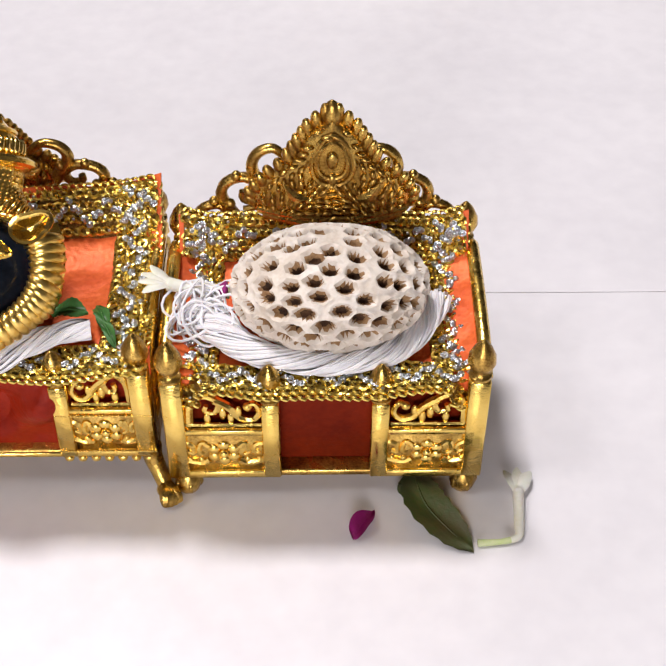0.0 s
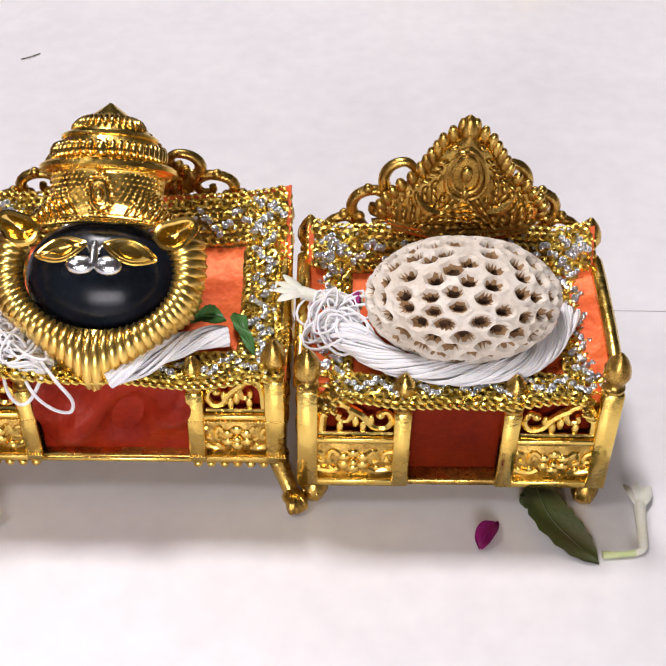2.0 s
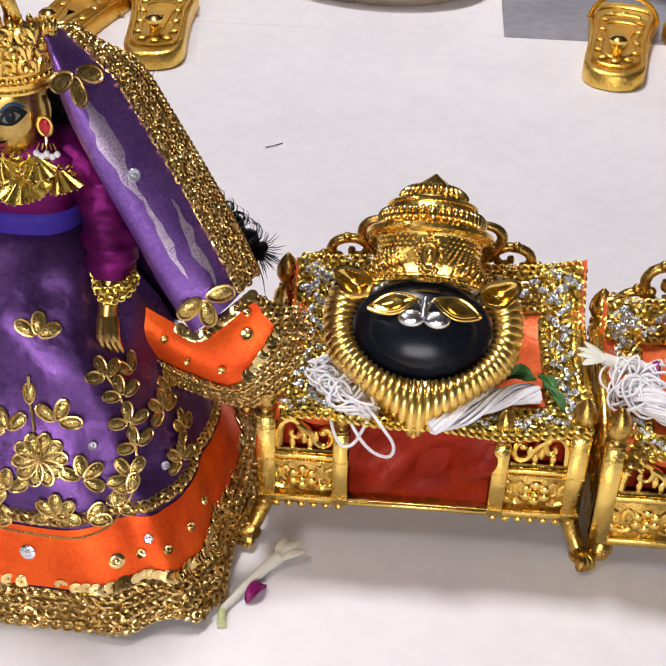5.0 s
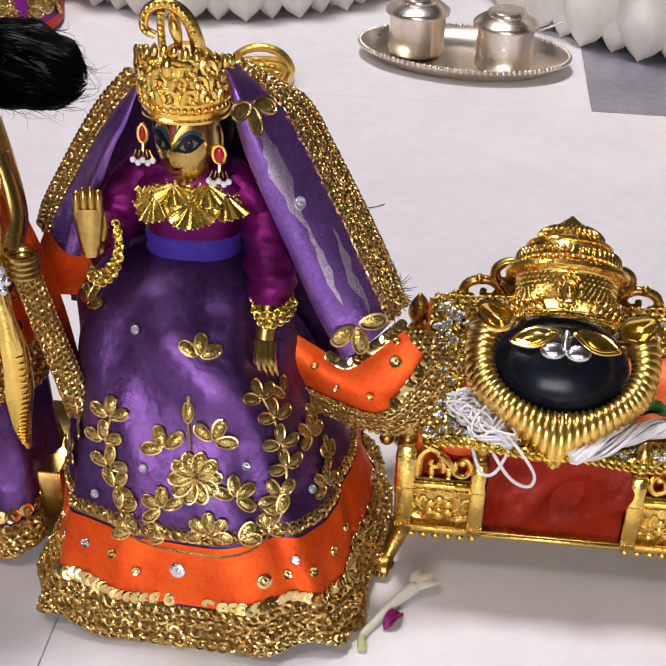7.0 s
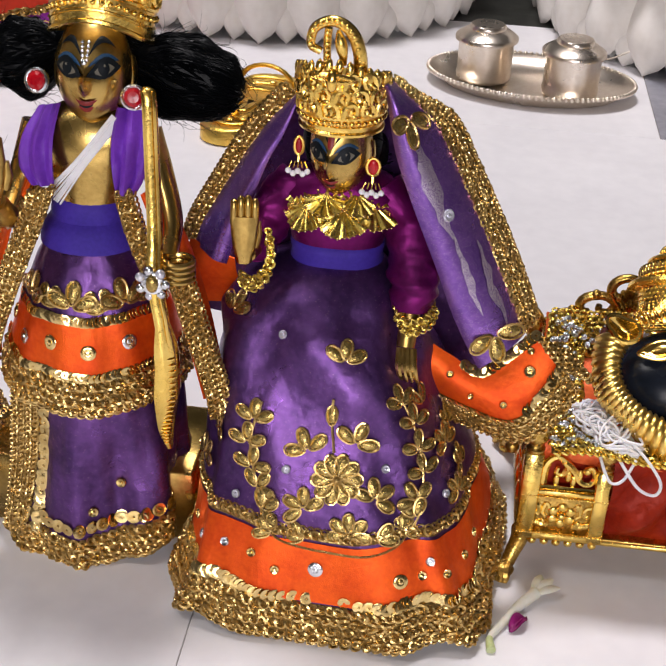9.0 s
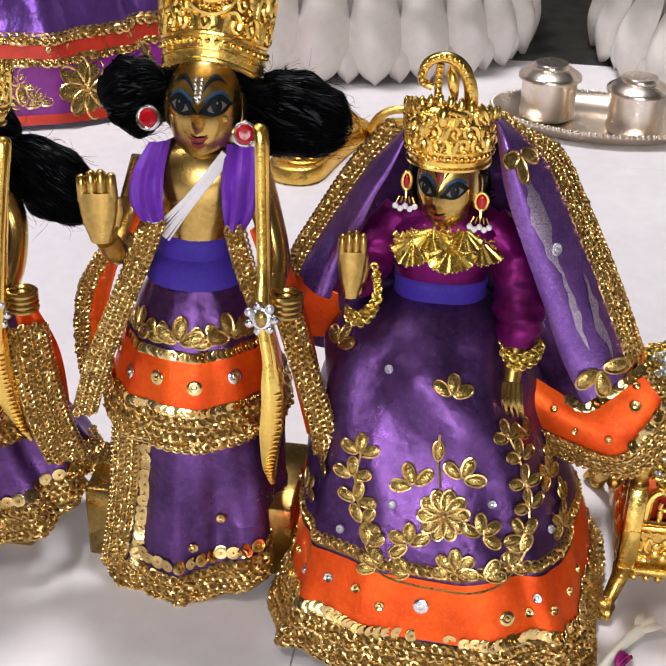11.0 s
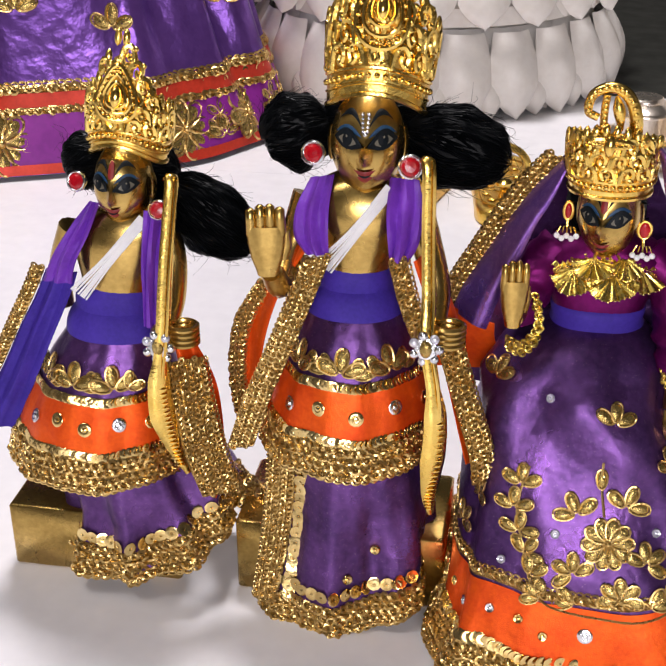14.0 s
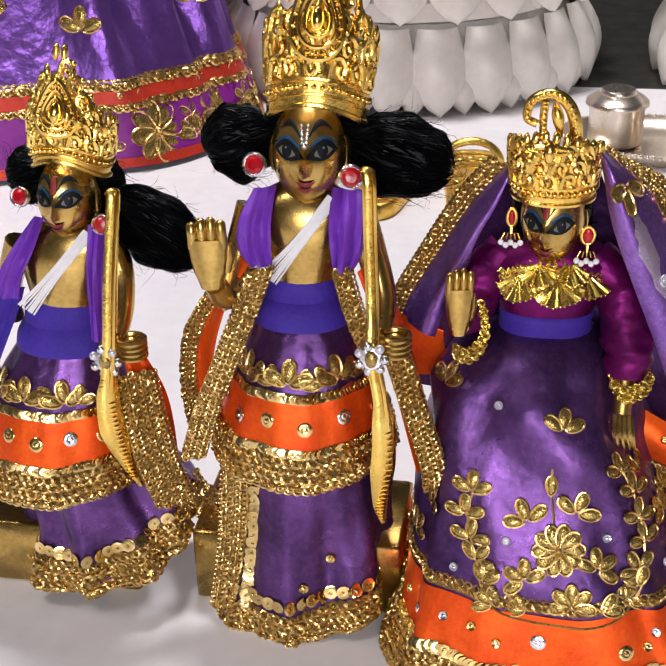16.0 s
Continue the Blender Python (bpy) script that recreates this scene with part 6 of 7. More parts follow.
    for u, v in ((-1.84, 0.79), (-1.76, 0.45), (-1.11, 0.45), (-2.17, 0.34), (-0.62, 0.36)):
        button(skirt_f, u, v, o, CRYSTAL, 0.0020, "crystal")
    for k, (u, v) in enumerate(((-1.58, 0.205), (-1.28, 0.18), (-1.90, 0.215), (-2.15, 0.21), (-1.09, 0.18), (-0.87, 0.19), (-2.45, 0.2), (-0.55, 0.2), (-1.73, 0.19), (-0.98, 0.22), (-0.3, 0.2), (-2.75, 0.2))):
        button(skirt_f, u, v, o, SEQUIN if k % 3 else SILVER_BRIGHT, 0.0034 if k < 2 else 0.0023)

    # statue
    g = Geo()
    c = (-0.2395, 0.0225, 0.2010)
    head(g, c, (0.0130, 0.0146, 0.0202), -12, 2, 0.184)
    g.loft([ellipse_ring(-0.240, 0.029, z, a, b, 24) for z, a, b in ((0.10, 0.020, 0.018), (0.148, 0.0165, 0.0125), (0.17, 0.021, 0.0135), (0.184, 0.024, 0.012), (0.190, 0.012, 0.008))], 0)
    limb(g, [(-0.262, 0.028, 0.180), (-0.272, 0.018, 0.160), (-0.276, 0.004, 0.1585)], [0.006, 0.0050, 0.0044])
    open_hand(g, (-0.2762, 0.000, 0.1610), (0.0, 0.03, 1.0), (0.15, -1.0, 0.05), (0.80, 1.0, 1.06))
    limb(g, [(-0.217, 0.028, 0.180), (-0.206, 0.020, 0.155), (-0.2055, 0.006, 0.132), (-0.206, 0.000, 0.122)], [0.006, 0.0050, 0.0044, 0.0040])
    for k in range(4):
        g.tube(smoothline([(-0.208 + 0.0018 * k, -0.001, 0.122), (-0.208 + 0.0022 * k, -0.006, 0.115), (-0.206 + 0.0022 * k, -0.005, 0.108)], 7), np.array([0.0018, 0.0018, 0.0017, 0.0016, 0.0014, 0.0011, 0.0006]), 7)
    g.loft([ellipse_ring(-0.24, 0.04, z, a, b, 24) for z, a, b in ((0.0, 0.03, 0.03), (0.01, 0.03, 0.03), (0.012, 0.02, 0.02), (0.10, 0.02, 0.018))], 0)
    solid("brass_figurine", g, [BRASS, PAINT_EYE, PAINT_BLUE, PAINT_RED, PAINT_PALE, SILVER_BRIGHT], "seated brass figurine with painted face and raised palm", "figurine", base=(-0.24, 0.03, 0))

    # blouse
    o = thing("blouse", (-0.24, 0.029, 0.147), "magenta satin blouse with puffed sleeves", "blouse")
    g = Geo()
    rings = [ellipse_ring(-0.240, 0.0285, z, a, b, 32, 2.3) for z, a, b in ((0.146, 0.0180, 0.0140), (0.160, 0.0205, 0.0155), (0.172, 0.0250, 0.0160), (0.181, 0.0268, 0.0150), (0.187, 0.0220, 0.0120), (0.190, 0.0120, 0.0095))]
    g.loft(rings, 0, True, False)
    part("bodice", g, MAGENTA, o)

    def sleeve(pts, rad, n=44):
        ln = smoothline(pts, n)
        g = Geo()
        g.tube(ln, interp_arr(rad, n), 26)
        V = g.v[0].reshape(n, 26, 3)
        for i in range(n):
            for j in range(26):
                w = Vector(V[i, j])
                k = 0.20 * noise.noise(Vector((w.x * 90 + w.z * 70, w.y * 90, w.z * 230))) + 0.05 * noise.noise(w * 420)
                V[i, j] = ln[i] + (V[i, j] - ln[i]) * (1 + k)
        g.v[0] = V.reshape(-1, 3)
        return g
    part("sleeve", sleeve([(-0.258, 0.029, 0.183), (-0.266, 0.025, 0.174), (-0.272, 0.015, 0.161), (-0.2725, 0.009, 0.1585)], [0.009, 0.0100, 0.0095, 0.0080]), MAGENTA, o)
    part("sleeve", sleeve([(-0.222, 0.029, 0.183), (-0.210, 0.024, 0.168), (-0.205, 0.014, 0.148), (-0.2050, 0.009, 0.135)], [0.009, 0.0105, 0.0110, 0.0080]), MAGENTA, o)
    for pts in ([(-0.2680, 0.0095, 0.1690), (-0.2655, 0.004, 0.163), (-0.2665, 0.000, 0.156), (-0.272, -0.002, 0.151), (-0.2785, 0.002, 0.1515)], [(-0.212, 0.008, 0.139), (-0.206, 0.001, 0.135), (-0.198, 0.004, 0.137), (-0.195, 0.011, 0.140)]):
        g = Geo()
        ln = smoothline(pts, 30)
        lace(g, ln, np.tile((0.1, -0.5, -0.8), (30, 1)), np.tile((0.2, -0.9, 0.5), (30, 1)), 0.006, rows=2, seed=9, step=0.003)
        part("gold_cuff", g, [LACE_YELLOW, SEQUIN, LACE_BACK], o, "gold lace cuff")
    o = thing("waist_sash", (-0.24, 0.0285, 0.146), "deep blue cloth sash tied round the waist", "sash")
    g = Geo()
    rings = []
    for k, (z, e) in enumerate(((0.144, 0.0), (0.1455, 0.0014), (0.149, 0.0018), (0.1525, 0.0010), (0.156, 0.0018), (0.159, 0.0012), (0.160, 0.0))):
        rings.append(ellipse_ring(-0.240, 0.0285, z, 0.0188 + e, 0.0150 + e, 40, 2.2, 0.0006))
    g.loft(rings, 0, True, False)
    part("wrap", g, BLUE_CLOTH, o)
    # necklace
    o = thing("necklace", (-0.24, 0.02, 0.18), "broad scalloped gold lace collar necklace", "necklace")

    def collar(u, v):
        a = -math.pi / 2 + u
        r = 0.0125 + 0.0130 * v + 0.0010 * math.cos(11 * u) * v
        return (-0.240 + r * 1.02 * math.cos(a), 0.0285 + r * 0.90 * math.sin(a) - 0.002 * v, 0.1848 - 0.0115 * v - 0.003 * math.cos(u) * v)
    g = Geo()
    surf_lace(g, collar, [(u, 0.05) for u in np.linspace(-2.0, 2.0, 40)], (0, 1), 0.005, -1.0, rows=2, seed=60, step=0.003, size=0.8)
    part("lace_tier", g, [LACE_YELLOW, SEQUIN, LACE_BACK], o)
    # pleated half-round ruffles in two tiers
    for tier, (mids, v0, reach, wide) in enumerate((((-1.45, -0.62, 0.18, 0.95, 1.6), 0.42, 0.66, 0.50), ((-1.1, -0.25, 0.55, 1.3), 0.15, 0.52, 0.46))):
        for uc in mids:
            def ruffle(a, d):
                mm = on(collar, uc + wide * d * math.sin(a), v0 + reach * d * (0.25 + 0.75 * math.cos(a)), 0.0010 + 0.0016 * tier + 0.0007 * d * math.cos(15 * a), flip=-1.0)
                return mm[:3, 3]
            g = Geo()
            g.grid(ruffle, np.linspace(-1.55, 1.55, 61), np.linspace(0.12, 1.0, 7), 0, False, 0.0003)
            for a in np.linspace(-1.5, 1.5, 17):
                g.add(BEAD[0], BEAD[1], 1, at(ruffle(a, 1.0), (1, 0, 0), (0, -0.8, 0.6), 0.0006))
            part("ruffle", g, [LACE_YELLOW, SEQUIN], o)
    for s in (-1, 1):
        o = thing("earring", (-0.2405 + s * 0.018, 0.022, 0.2), "gold drop earring with red stone and pearls", "earring", "earrings")
        x, y, z = (-0.2566, 0.0165, 0.2035) if s < 0 else (-0.2253, 0.0125, 0.1985)
        g = Geo()
        g.ball((x, y, z), (0.0015 if s < 0 else 0.0023, 0.0013, 0.0035), 12, 8)
        part("red_stone", g, RUBY, o, "red teardrop stone")
        g = Geo()
        a = np.linspace(0, 2 * np.pi, 18, endpoint=False)
        g.tube(np.stack([x + (0.0018 if s < 0 else 0.0026) * np.cos(a), np.full(18, y), z + 0.0039 * np.sin(a)], -1), 0.0007, 6, 0, None, True)
        g.tube([(x, y, z - 0.0045), (x, y - 0.001, z - 0.0070)], 0.0006, 6)
        for k in range(5):
            g.tube([(x + 0.0013 * (k - 2), y - 0.001, z - 0.0066), (x + 0.0019 * (k - 2), y - 0.0016, z - 0.0092)], 0.0003, 5)
        part("setting", g, GOLD, o)
        for k in range(5):
            g = Geo()
            g.ball((x + 0.0020 * (k - 2), y - 0.002, z - 0.0105 - 0.0012 * (k % 2)), (0.0013, 0.0013, 0.0013), 8, 6)
            part("pearl", g, COTTON, o, "small white pearl")
    # hair behind the face
    g = Geo()
    hair_puff(g, (-0.2405, 0.036, 0.200), (0.017, 0.009, 0.020), 0, 5, 60)
    solid("black_hair", g, HAIR, "black wool hair framing the figurine's face", "hair", base=(-0.24, 0.036, 0.18))
    # a plait that hangs behind the veil and frays at its end
    line = smoothline([(-0.232, 0.048, 0.196), (-0.214, 0.068, 0.168), (-0.190, 0.086, 0.132), (-0.172, 0.096, 0.108), (-0.159, 0.104, 0.089)], 40)
    g = Geo()
    g.tube(line, np.array([0.0068 + 0.0014 * math.sin(i * 1.3) - 0.00004 * i for i in range(40)]), 14)
    for k in range(260):
        i = int(q.random() * 34)
        a, e = q.random() * 6.283, 0.0064 + 0.0016 * q.random()
        pts = [line[min(39, i + j)] + np.array([math.cos(a + 0.5 * j), 0.6 * math.sin(a + 0.5 * j), math.sin(a + 0.5 * j)]) * (e + 0.0006 * j) for j in range(5)]
        g.tube(pts, [0.00015, 0.0003, 0.0003, 0.0002, 0.00005], 3)
    for k in range(70):
        d = np.array([q.gauss(0.4, 0.6), q.gauss(0, 0.6), q.gauss(-0.2, 0.7)]) * 0.009
        g.tube(smoothline([line[36], line[39] + d * 0.5, line[39] + d], 6), [0.0004, 0.0004, 0.0003, 0.0003, 0.0002, 0.00005], 3)
    solid("black_hair", g, HAIR, "black wool plait hanging behind the purple veil", "hair", base=(-0.19, 0.086, 0.09))
    tall = tall_crown((-0.2405, 0.0250, 0.2115), 0.0178, 0.046, -8, -2, "gilt_crown", "gilt pierced crown with a curled plume", 0.10, 4)
    g = Geo()
    arch = smoothline([(-0.2485, 0.013, 0.2450), (-0.2525, 0.013, 0.2475), (-0.2512, 0.013, 0.2540), (-0.2457, 0.013, 0.2572), (-0.2400, 0.013, 0.2562), (-0.2358, 0.014, 0.2515), (-0.2335, 0.015, 0.2445), (-0.2330, 0.017, 0.2370)], 40)
    g.tube(arch, np.linspace(0.0016, 0.0030, 40), 9)
    for i in range(4, 38, 2):
        g.ball(arch[i] + np.array([0, -0.0022, 0.0006]), (0.0012, 0.0012, 0.0012), 7, 5)
    g.tube(smoothline([(-0.2457, 0.013, 0.2545), (-0.2462, 0.013, 0.2480), (-0.2460, 0.014, 0.2380)], 12), 0.0016, 8)
    for k in range(7):
        g.ball((-0.2460, 0.0112, 0.2400 + 0.0022 * k), (0.0013, 0.0013, 0.0012), 7, 5)
    g.tube(smoothline([(-0.2420, 0.013, 0.2540), (-0.2405, 0.012, 0.2480), (-0.2390, 0.013, 0.2400)], 12), np.array([0.0006, 0.0012, 0.0016, 0.002, 0.0023, 0.0024, 0.0024, 0.0022, 0.0019, 0.0016, 0.0012, 0.0008]), 8)
    BASE[tall.name] = BASE.get(tall.name, (-0.2405, 0.0250, 0.2115))
    part("plume", g, GOLD, tall)

    # veil
    o = thing("veil", (-0.235, 0.045, 0.15), "purple satin veil with orange border and gold lace", "veil")
    inner = [(-0.2225, 0.022, 0.2300), (-0.2205, 0.016, 0.2240), (-0.2160, 0.013, 0.2050), (-0.2078, 0.012, 0.1840), (-0.1961, 0.012, 0.1566), (-0.1855, 0.012, 0.1309), (-0.1735, 0.011, 0.1090)]
    outer = [(-0.2226, 0.034, 0.2290), (-0.2120, 0.030, 0.2220), (-0.1995, 0.028, 0.2120), (-0.1885, 0.027, 0.1925), (-0.1755, 0.026, 0.1675), (-0.1647, 0.025, 0.1450), (-0.1545, 0.022, 0.1235)]
    right = sheet(inner, outer, 0.0014, 2.0, 6.2)
    cloth_part("right_fall", right, np.linspace(0, 1, 20), np.linspace(0, 1, 44), VEIL_SATIN, o)
    g = Geo()
    surf_lace(g, right, flip=-1.0, pts=[(0.985, v) for v in np.linspace(0.02, 1.0, 60)], outward=(1, 0), width=0.0135, rows=4, seed=31)
    part("lace_edge", g, [LACE, SEQUIN, LACE_BACK], o, "braided gold lace")
    g = Geo()
    surf_lace(g, right, flip=-1.0, pts=[(0.93, v) for v in np.linspace(0.02, 1.0, 60)], outward=(1, 0), width=0.003, rows=1, seed=32, size=0.8)
    part("gold_cord", g, [LACE, SEQUIN, LACE_BACK], o)
    for v, t in ((0.235, 0.4), (0.93, 0.5)):
        g = Geo()
        for a in (t, t + 1.5, t + 2.6):
            flower_on(g, right, 0.50, v, 1, 0.0115, turn=-a, fan=0.01, flip=-1.0)
        part("embroidered_sprig", g, [LACE, STONE_GOLD], o)
    # ragged streaks on the falls: sparkly cloth with its highlight put into the colour
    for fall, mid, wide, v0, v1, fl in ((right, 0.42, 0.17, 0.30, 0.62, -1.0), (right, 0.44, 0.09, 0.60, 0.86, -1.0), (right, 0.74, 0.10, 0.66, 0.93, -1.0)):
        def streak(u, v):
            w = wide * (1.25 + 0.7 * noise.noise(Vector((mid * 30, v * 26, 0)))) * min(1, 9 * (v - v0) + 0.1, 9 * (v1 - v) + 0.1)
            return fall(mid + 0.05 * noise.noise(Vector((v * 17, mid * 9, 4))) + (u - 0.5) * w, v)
        cloth_part("glitter_streak", streak, np.linspace(0, 1, 5), np.linspace(v0, v1, 50), GLITTER_SHEEN, o, 0.0012, 0, "silvery glitter weave", fl)
    button(right, 0.5, 0.565, o, CRYSTAL, 0.0028, "crystal", -1.0)
    top = [(-0.1985, 0.018, 0.1170), (-0.1850, 0.015, 0.1105), (-0.1725, 0.011, 0.1065), (-0.1610, 0.014, 0.1145), (-0.1501, 0.018, 0.1235)]
    low = [(-0.1945, 0.014, 0.0935), (-0.1755, 0.008, 0.0895), (-0.1565, 0.005, 0.0870), (-0.1445, 0.009, 0.0985), (-0.1378, 0.015, 0.1105)]
    end = sheet(low, top, 0.0014, 1.0)

    def end_f(u, v):
        return end(v, u)
    cloth_part("orange_end", end_f, np.linspace(0, 1, 36), np.linspace(0, 1, 12), ORANGE, o, 0, 0.0007, "orange satin end band")
    g = Geo()
    surf_lace(g, end_f, [(u, 0.02) for u in np.linspace(0, 1, 40)], (0, -1), 0.0145, rows=4, seed=33)
    part("lace_edge", g, [LACE, SEQUIN, LACE_BACK], o, "braided gold lace")
    g = Geo()
    rim = np.array([end_f(1.0, v) for v in np.linspace(0.0, 1.0, 14)])
    lace(g, rim, np.tile((0.80, 0.25, -0.45), (14, 1)), np.tile((0, -0.85, 0.5), (14, 1)), 0.0185, rows=5, seed=34)
    part("lace_edge", g, [LACE, SEQUIN, LACE_BACK], o, "braided gold lace")
    for u in np.linspace(0.35, 1.0, 17):
        g = Geo()
        sequins(g, end_f, [(u, 0.97)], 0.0026, seed=int(u * 100))
        part("spangle", g, SEQUIN, o)
    for u in np.linspace(0.62, 1.0, 13):
        g = Geo()
        sequins(g, end_f, [(u, 0.05)], 0.0026, seed=int(u * 100))
        part("spangle", g, SEQUIN, o)
    for u, v, r in ((0.80, 0.52, 0.0028), (0.52, 0.36, 0.0018), (0.18, 0.6, 0.0018), (0.90, 0.78, 0.0018), (0.3, 0.35, 0.0015)):
        button(end_f, u, v, o, SEQUIN, r)
    # back of the veil, and its left fall
    back = sheet([(-0.2240, 0.040, 0.224), (-0.215, 0.050, 0.200), (-0.195, 0.050, 0.165), (-0.178, 0.045, 0.12), (-0.165, 0.045, 0.085)], [(-0.257, 0.040, 0.222), (-0.272, 0.052, 0.200), (-0.292, 0.056, 0.165), (-0.304, 0.055, 0.13), (-0.306, 0.055, 0.10)], 0.0, 1)
    cloth_part("back_fall", back, np.linspace(0, 1, 14), np.linspace(0, 1, 20), PURPLE, o)
    hood = sheet([(-0.2230, 0.024, 0.2270), (-0.2225, 0.032, 0.2265), (-0.2240, 0.041, 0.224)], [(-0.2590, 0.026, 0.2240), (-0.2590, 0.033, 0.2240), (-0.2570, 0.041, 0.222)], 0.0, 1)
    cloth_part("hood", hood, np.linspace(0, 1, 14), np.linspace(0, 1, 6), PURPLE, o)
    l_in = [(-0.2590, 0.022, 0.2190), (-0.2640, 0.021, 0.2060), (-0.2695, 0.020, 0.1955), (-0.2750, 0.019, 0.1815), (-0.2800, 0.019, 0.1700), (-0.2880, 0.020, 0.1440)]
    l_out = [(-0.2600, 0.034, 0.2190), (-0.2700, 0.032, 0.2080), (-0.2795, 0.031, 0.1940), (-0.2895, 0.030, 0.1765), (-0.2985, 0.030, 0.1600), (-0.3030, 0.030, 0.1480)]
    left = sheet(l_out, l_in, 0.0012, 2.4, 4.5)
    cloth_part("left_fall", left, np.linspace(0, 1, 18), np.linspace(0, 1, 34), VEIL_SATIN, o)
    g = Geo()
    lace(g, smoothline(l_out, 40), np.tile((-0.75, 0.3, 0.35), (40, 1)), np.tile((-0.2, -0.8, 0.55), (40, 1)), 0.0075, rows=3, seed=35)
    part("lace_edge", g, [LACE, SEQUIN, LACE_BACK], o, "braided gold lace")
    l_end = sheet([(-0.305, 0.030, 0.150), (-0.309, 0.028, 0.138), (-0.309, 0.028, 0.120)], [(-0.284, 0.020, 0.147), (-0.283, 0.024, 0.135), (-0.276, 0.030, 0.12)], 0.001, 1.0)
    cloth_part("orange_end", l_end, np.linspace(0, 1, 12), np.linspace(0, 1, 10), ORANGE, o, label="orange satin end band")


seated_figure()


# ---- the two standing figures with bows ----
def archer(P):
    q = random.Random(P["seed"])
    K = P["kilt"]
    cy = P["cy"]
    turn = np.linspace(-math.pi, math.pi, 97)

    def kilt_f(u, v):
        z, cx, a, b = interp(v, K)
        k = 1 + 0.014 * (1 - v) * math.sin(9 * u + P["seed"]) + 0.010 * math.sin(14 * u + 3 * v) + 0.006 * math.sin(4 * u + 5 * v)
        return (cx + a * k * math.cos(u), cy + b * k * math.sin(u), z + 0.0012 * (1 - v) * math.sin(6 * u))
    o = thing("short_tunic_skirt", (P["x"], cy, K[1][1]), "purple satin tunic skirt with orange band and gold lace", "skirt")
    cloth_part("satin", kilt_f, turn, np.linspace(0.20, 1.0, 24), PURPLE, o, thick=0)
    v1, v2 = P["band"]
    cloth_part("orange_band", kilt_f, turn, np.linspace(v1, v2, 8), ORANGE, o, 0.0006, 0, "orange satin band")
    band_lace(kilt_f, v1 - 0.02, P["lace"], turn, o, seed=P["seed"], rows=4)
    for vv, r in ((v1, 0.0024), (v2, 0.0024)):
        for u in np.arange(-3.0, 0.1, 0.062):
            g = Geo()
            sequins(g, kilt_f, [(u, vv)], r, seed=int(q.random() * 999), tilt=0.35)
            part("spangle", g, SEQUIN, o)
    for u in P["sprigs"]:
        for du, n, t, f2, s in ((0, 3, 1.57, 2.2, 0.0105), (-0.19, 2, 2.4, 1.0, 0.0078), (0.19, 2, 0.74, 1.0, 0.0078)):
            g = Geo()
            flower_on(g, kilt_f, u + du, v2 + 0.055, n, s, turn=t, fan=f2)
            part("embroidered_sprig", g, [LACE, STONE_GOLD], o)
    for k, u in enumerate(P["studs"]):
        button(kilt_f, u, (v1 + v2) / 2 + 0.02 * (k % 2), o, SEQUIN if k % 3 else SILVER_BRIGHT, 0.0034, "stud")

    # lower wrap
    D = P["dhoti"]

    def dhoti_f(u, v):
        z, cx, a, b, y0 = interp(v, D)
        k = 1 + (0.075 * math.sin(P["pleats"] * u + 1.3 * v) + 0.05 * math.sin(5 * u - 5 * v) + 0.02 * math.sin(19 * u + 3 * v)) * (1 - 0.5 * v)
        return (cx + a * k * math.cos(u), y0 + b * k * math.sin(u), z + P["tilt"] * max(0.0, math.cos(u)) ** 1.5 * (1 - min(1, max(0, v))))
    o = thing("lower_wrap", (P["x"], cy, 0), "purple cloth lower wrap edged with gold lace and spangles", "garment")
    cloth_part("cloth", dhoti_f, turn, np.linspace(0.02, 1.0, 26), PURPLE, o, thick=0)
    band_lace(dhoti_f, P["hem"], P["hem_lace"], np.linspace(-math.pi, math.pi, 70), o, seed=P["seed"] + 3, rows=4)
    for u in np.arange(-2.9, 0.0, 0.12):
        g = Geo()
        sequins(g, dhoti_f, [(u, P["hem"] + 0.06)], 0.0034, seed=int(q.random() * 999), tilt=0.5)
        part("spangle", g, SEQUIN, o)
    if P["side_panel"]:
        ua = P["side_panel"]
        g = Geo()
        surf_lace(g, dhoti_f, [(ua, v) for v in np.linspace(0.06, 0.98, 40)], (-1, 0), 0.0135, rows=4, seed=P["seed"] + 5)
        part("lace_edge", g, [LACE, SEQUIN, LACE_BACK], o, "braided gold lace")
        for v in np.linspace(0.14, 0.98, 18):
            g = Geo()
            sequins(g, dhoti_f, [(ua + 0.10, v)], 0.0036, seed=int(v * 300), tilt=0.4)
            part("spangle", g, SEQUIN, o)
        for u, v in ((-1.45, 0.30), (-1.1, 0.42), (-0.9, 0.2)):
            button(dhoti_f, u, v, o, SEQUIN, 0.0026)

    # statue: block base, legs, torso, arms, head
    g = Geo()
    bx = P["base"]
    g.box(bx[0], bx[1], 0.0012)
    g.loft([ellipse_ring(P["x"], cy + 0.004, z, a, a * 0.8, 20) for z, a in ((bx[1][2] - 0.004, 0.022), (K[2][1], 0.020))], 0)
    g.loft([ellipse_ring(P["x"] + dx, cy, z, a, b, 28, 2.05) for z, dx, a, b in P["torso"]], 0)
    head(g, P["head"], P["head_r"], P["yaw"], P["pitch"], P["neck"], P["tilak"])
    limb(g, *P["arm_a"])
    if P["palm"]:
        open_hand(g, *P["palm"])
    limb(g, *P["arm_b"])
    fist(g, P["fist"])
    solid("brass_figurine", g, [BRASS, PAINT_EYE, PAINT_BLUE, PAINT_RED, PAINT_PALE, SILVER_BRIGHT], P["label"], "figurine", base=(P["x"], cy, 0))

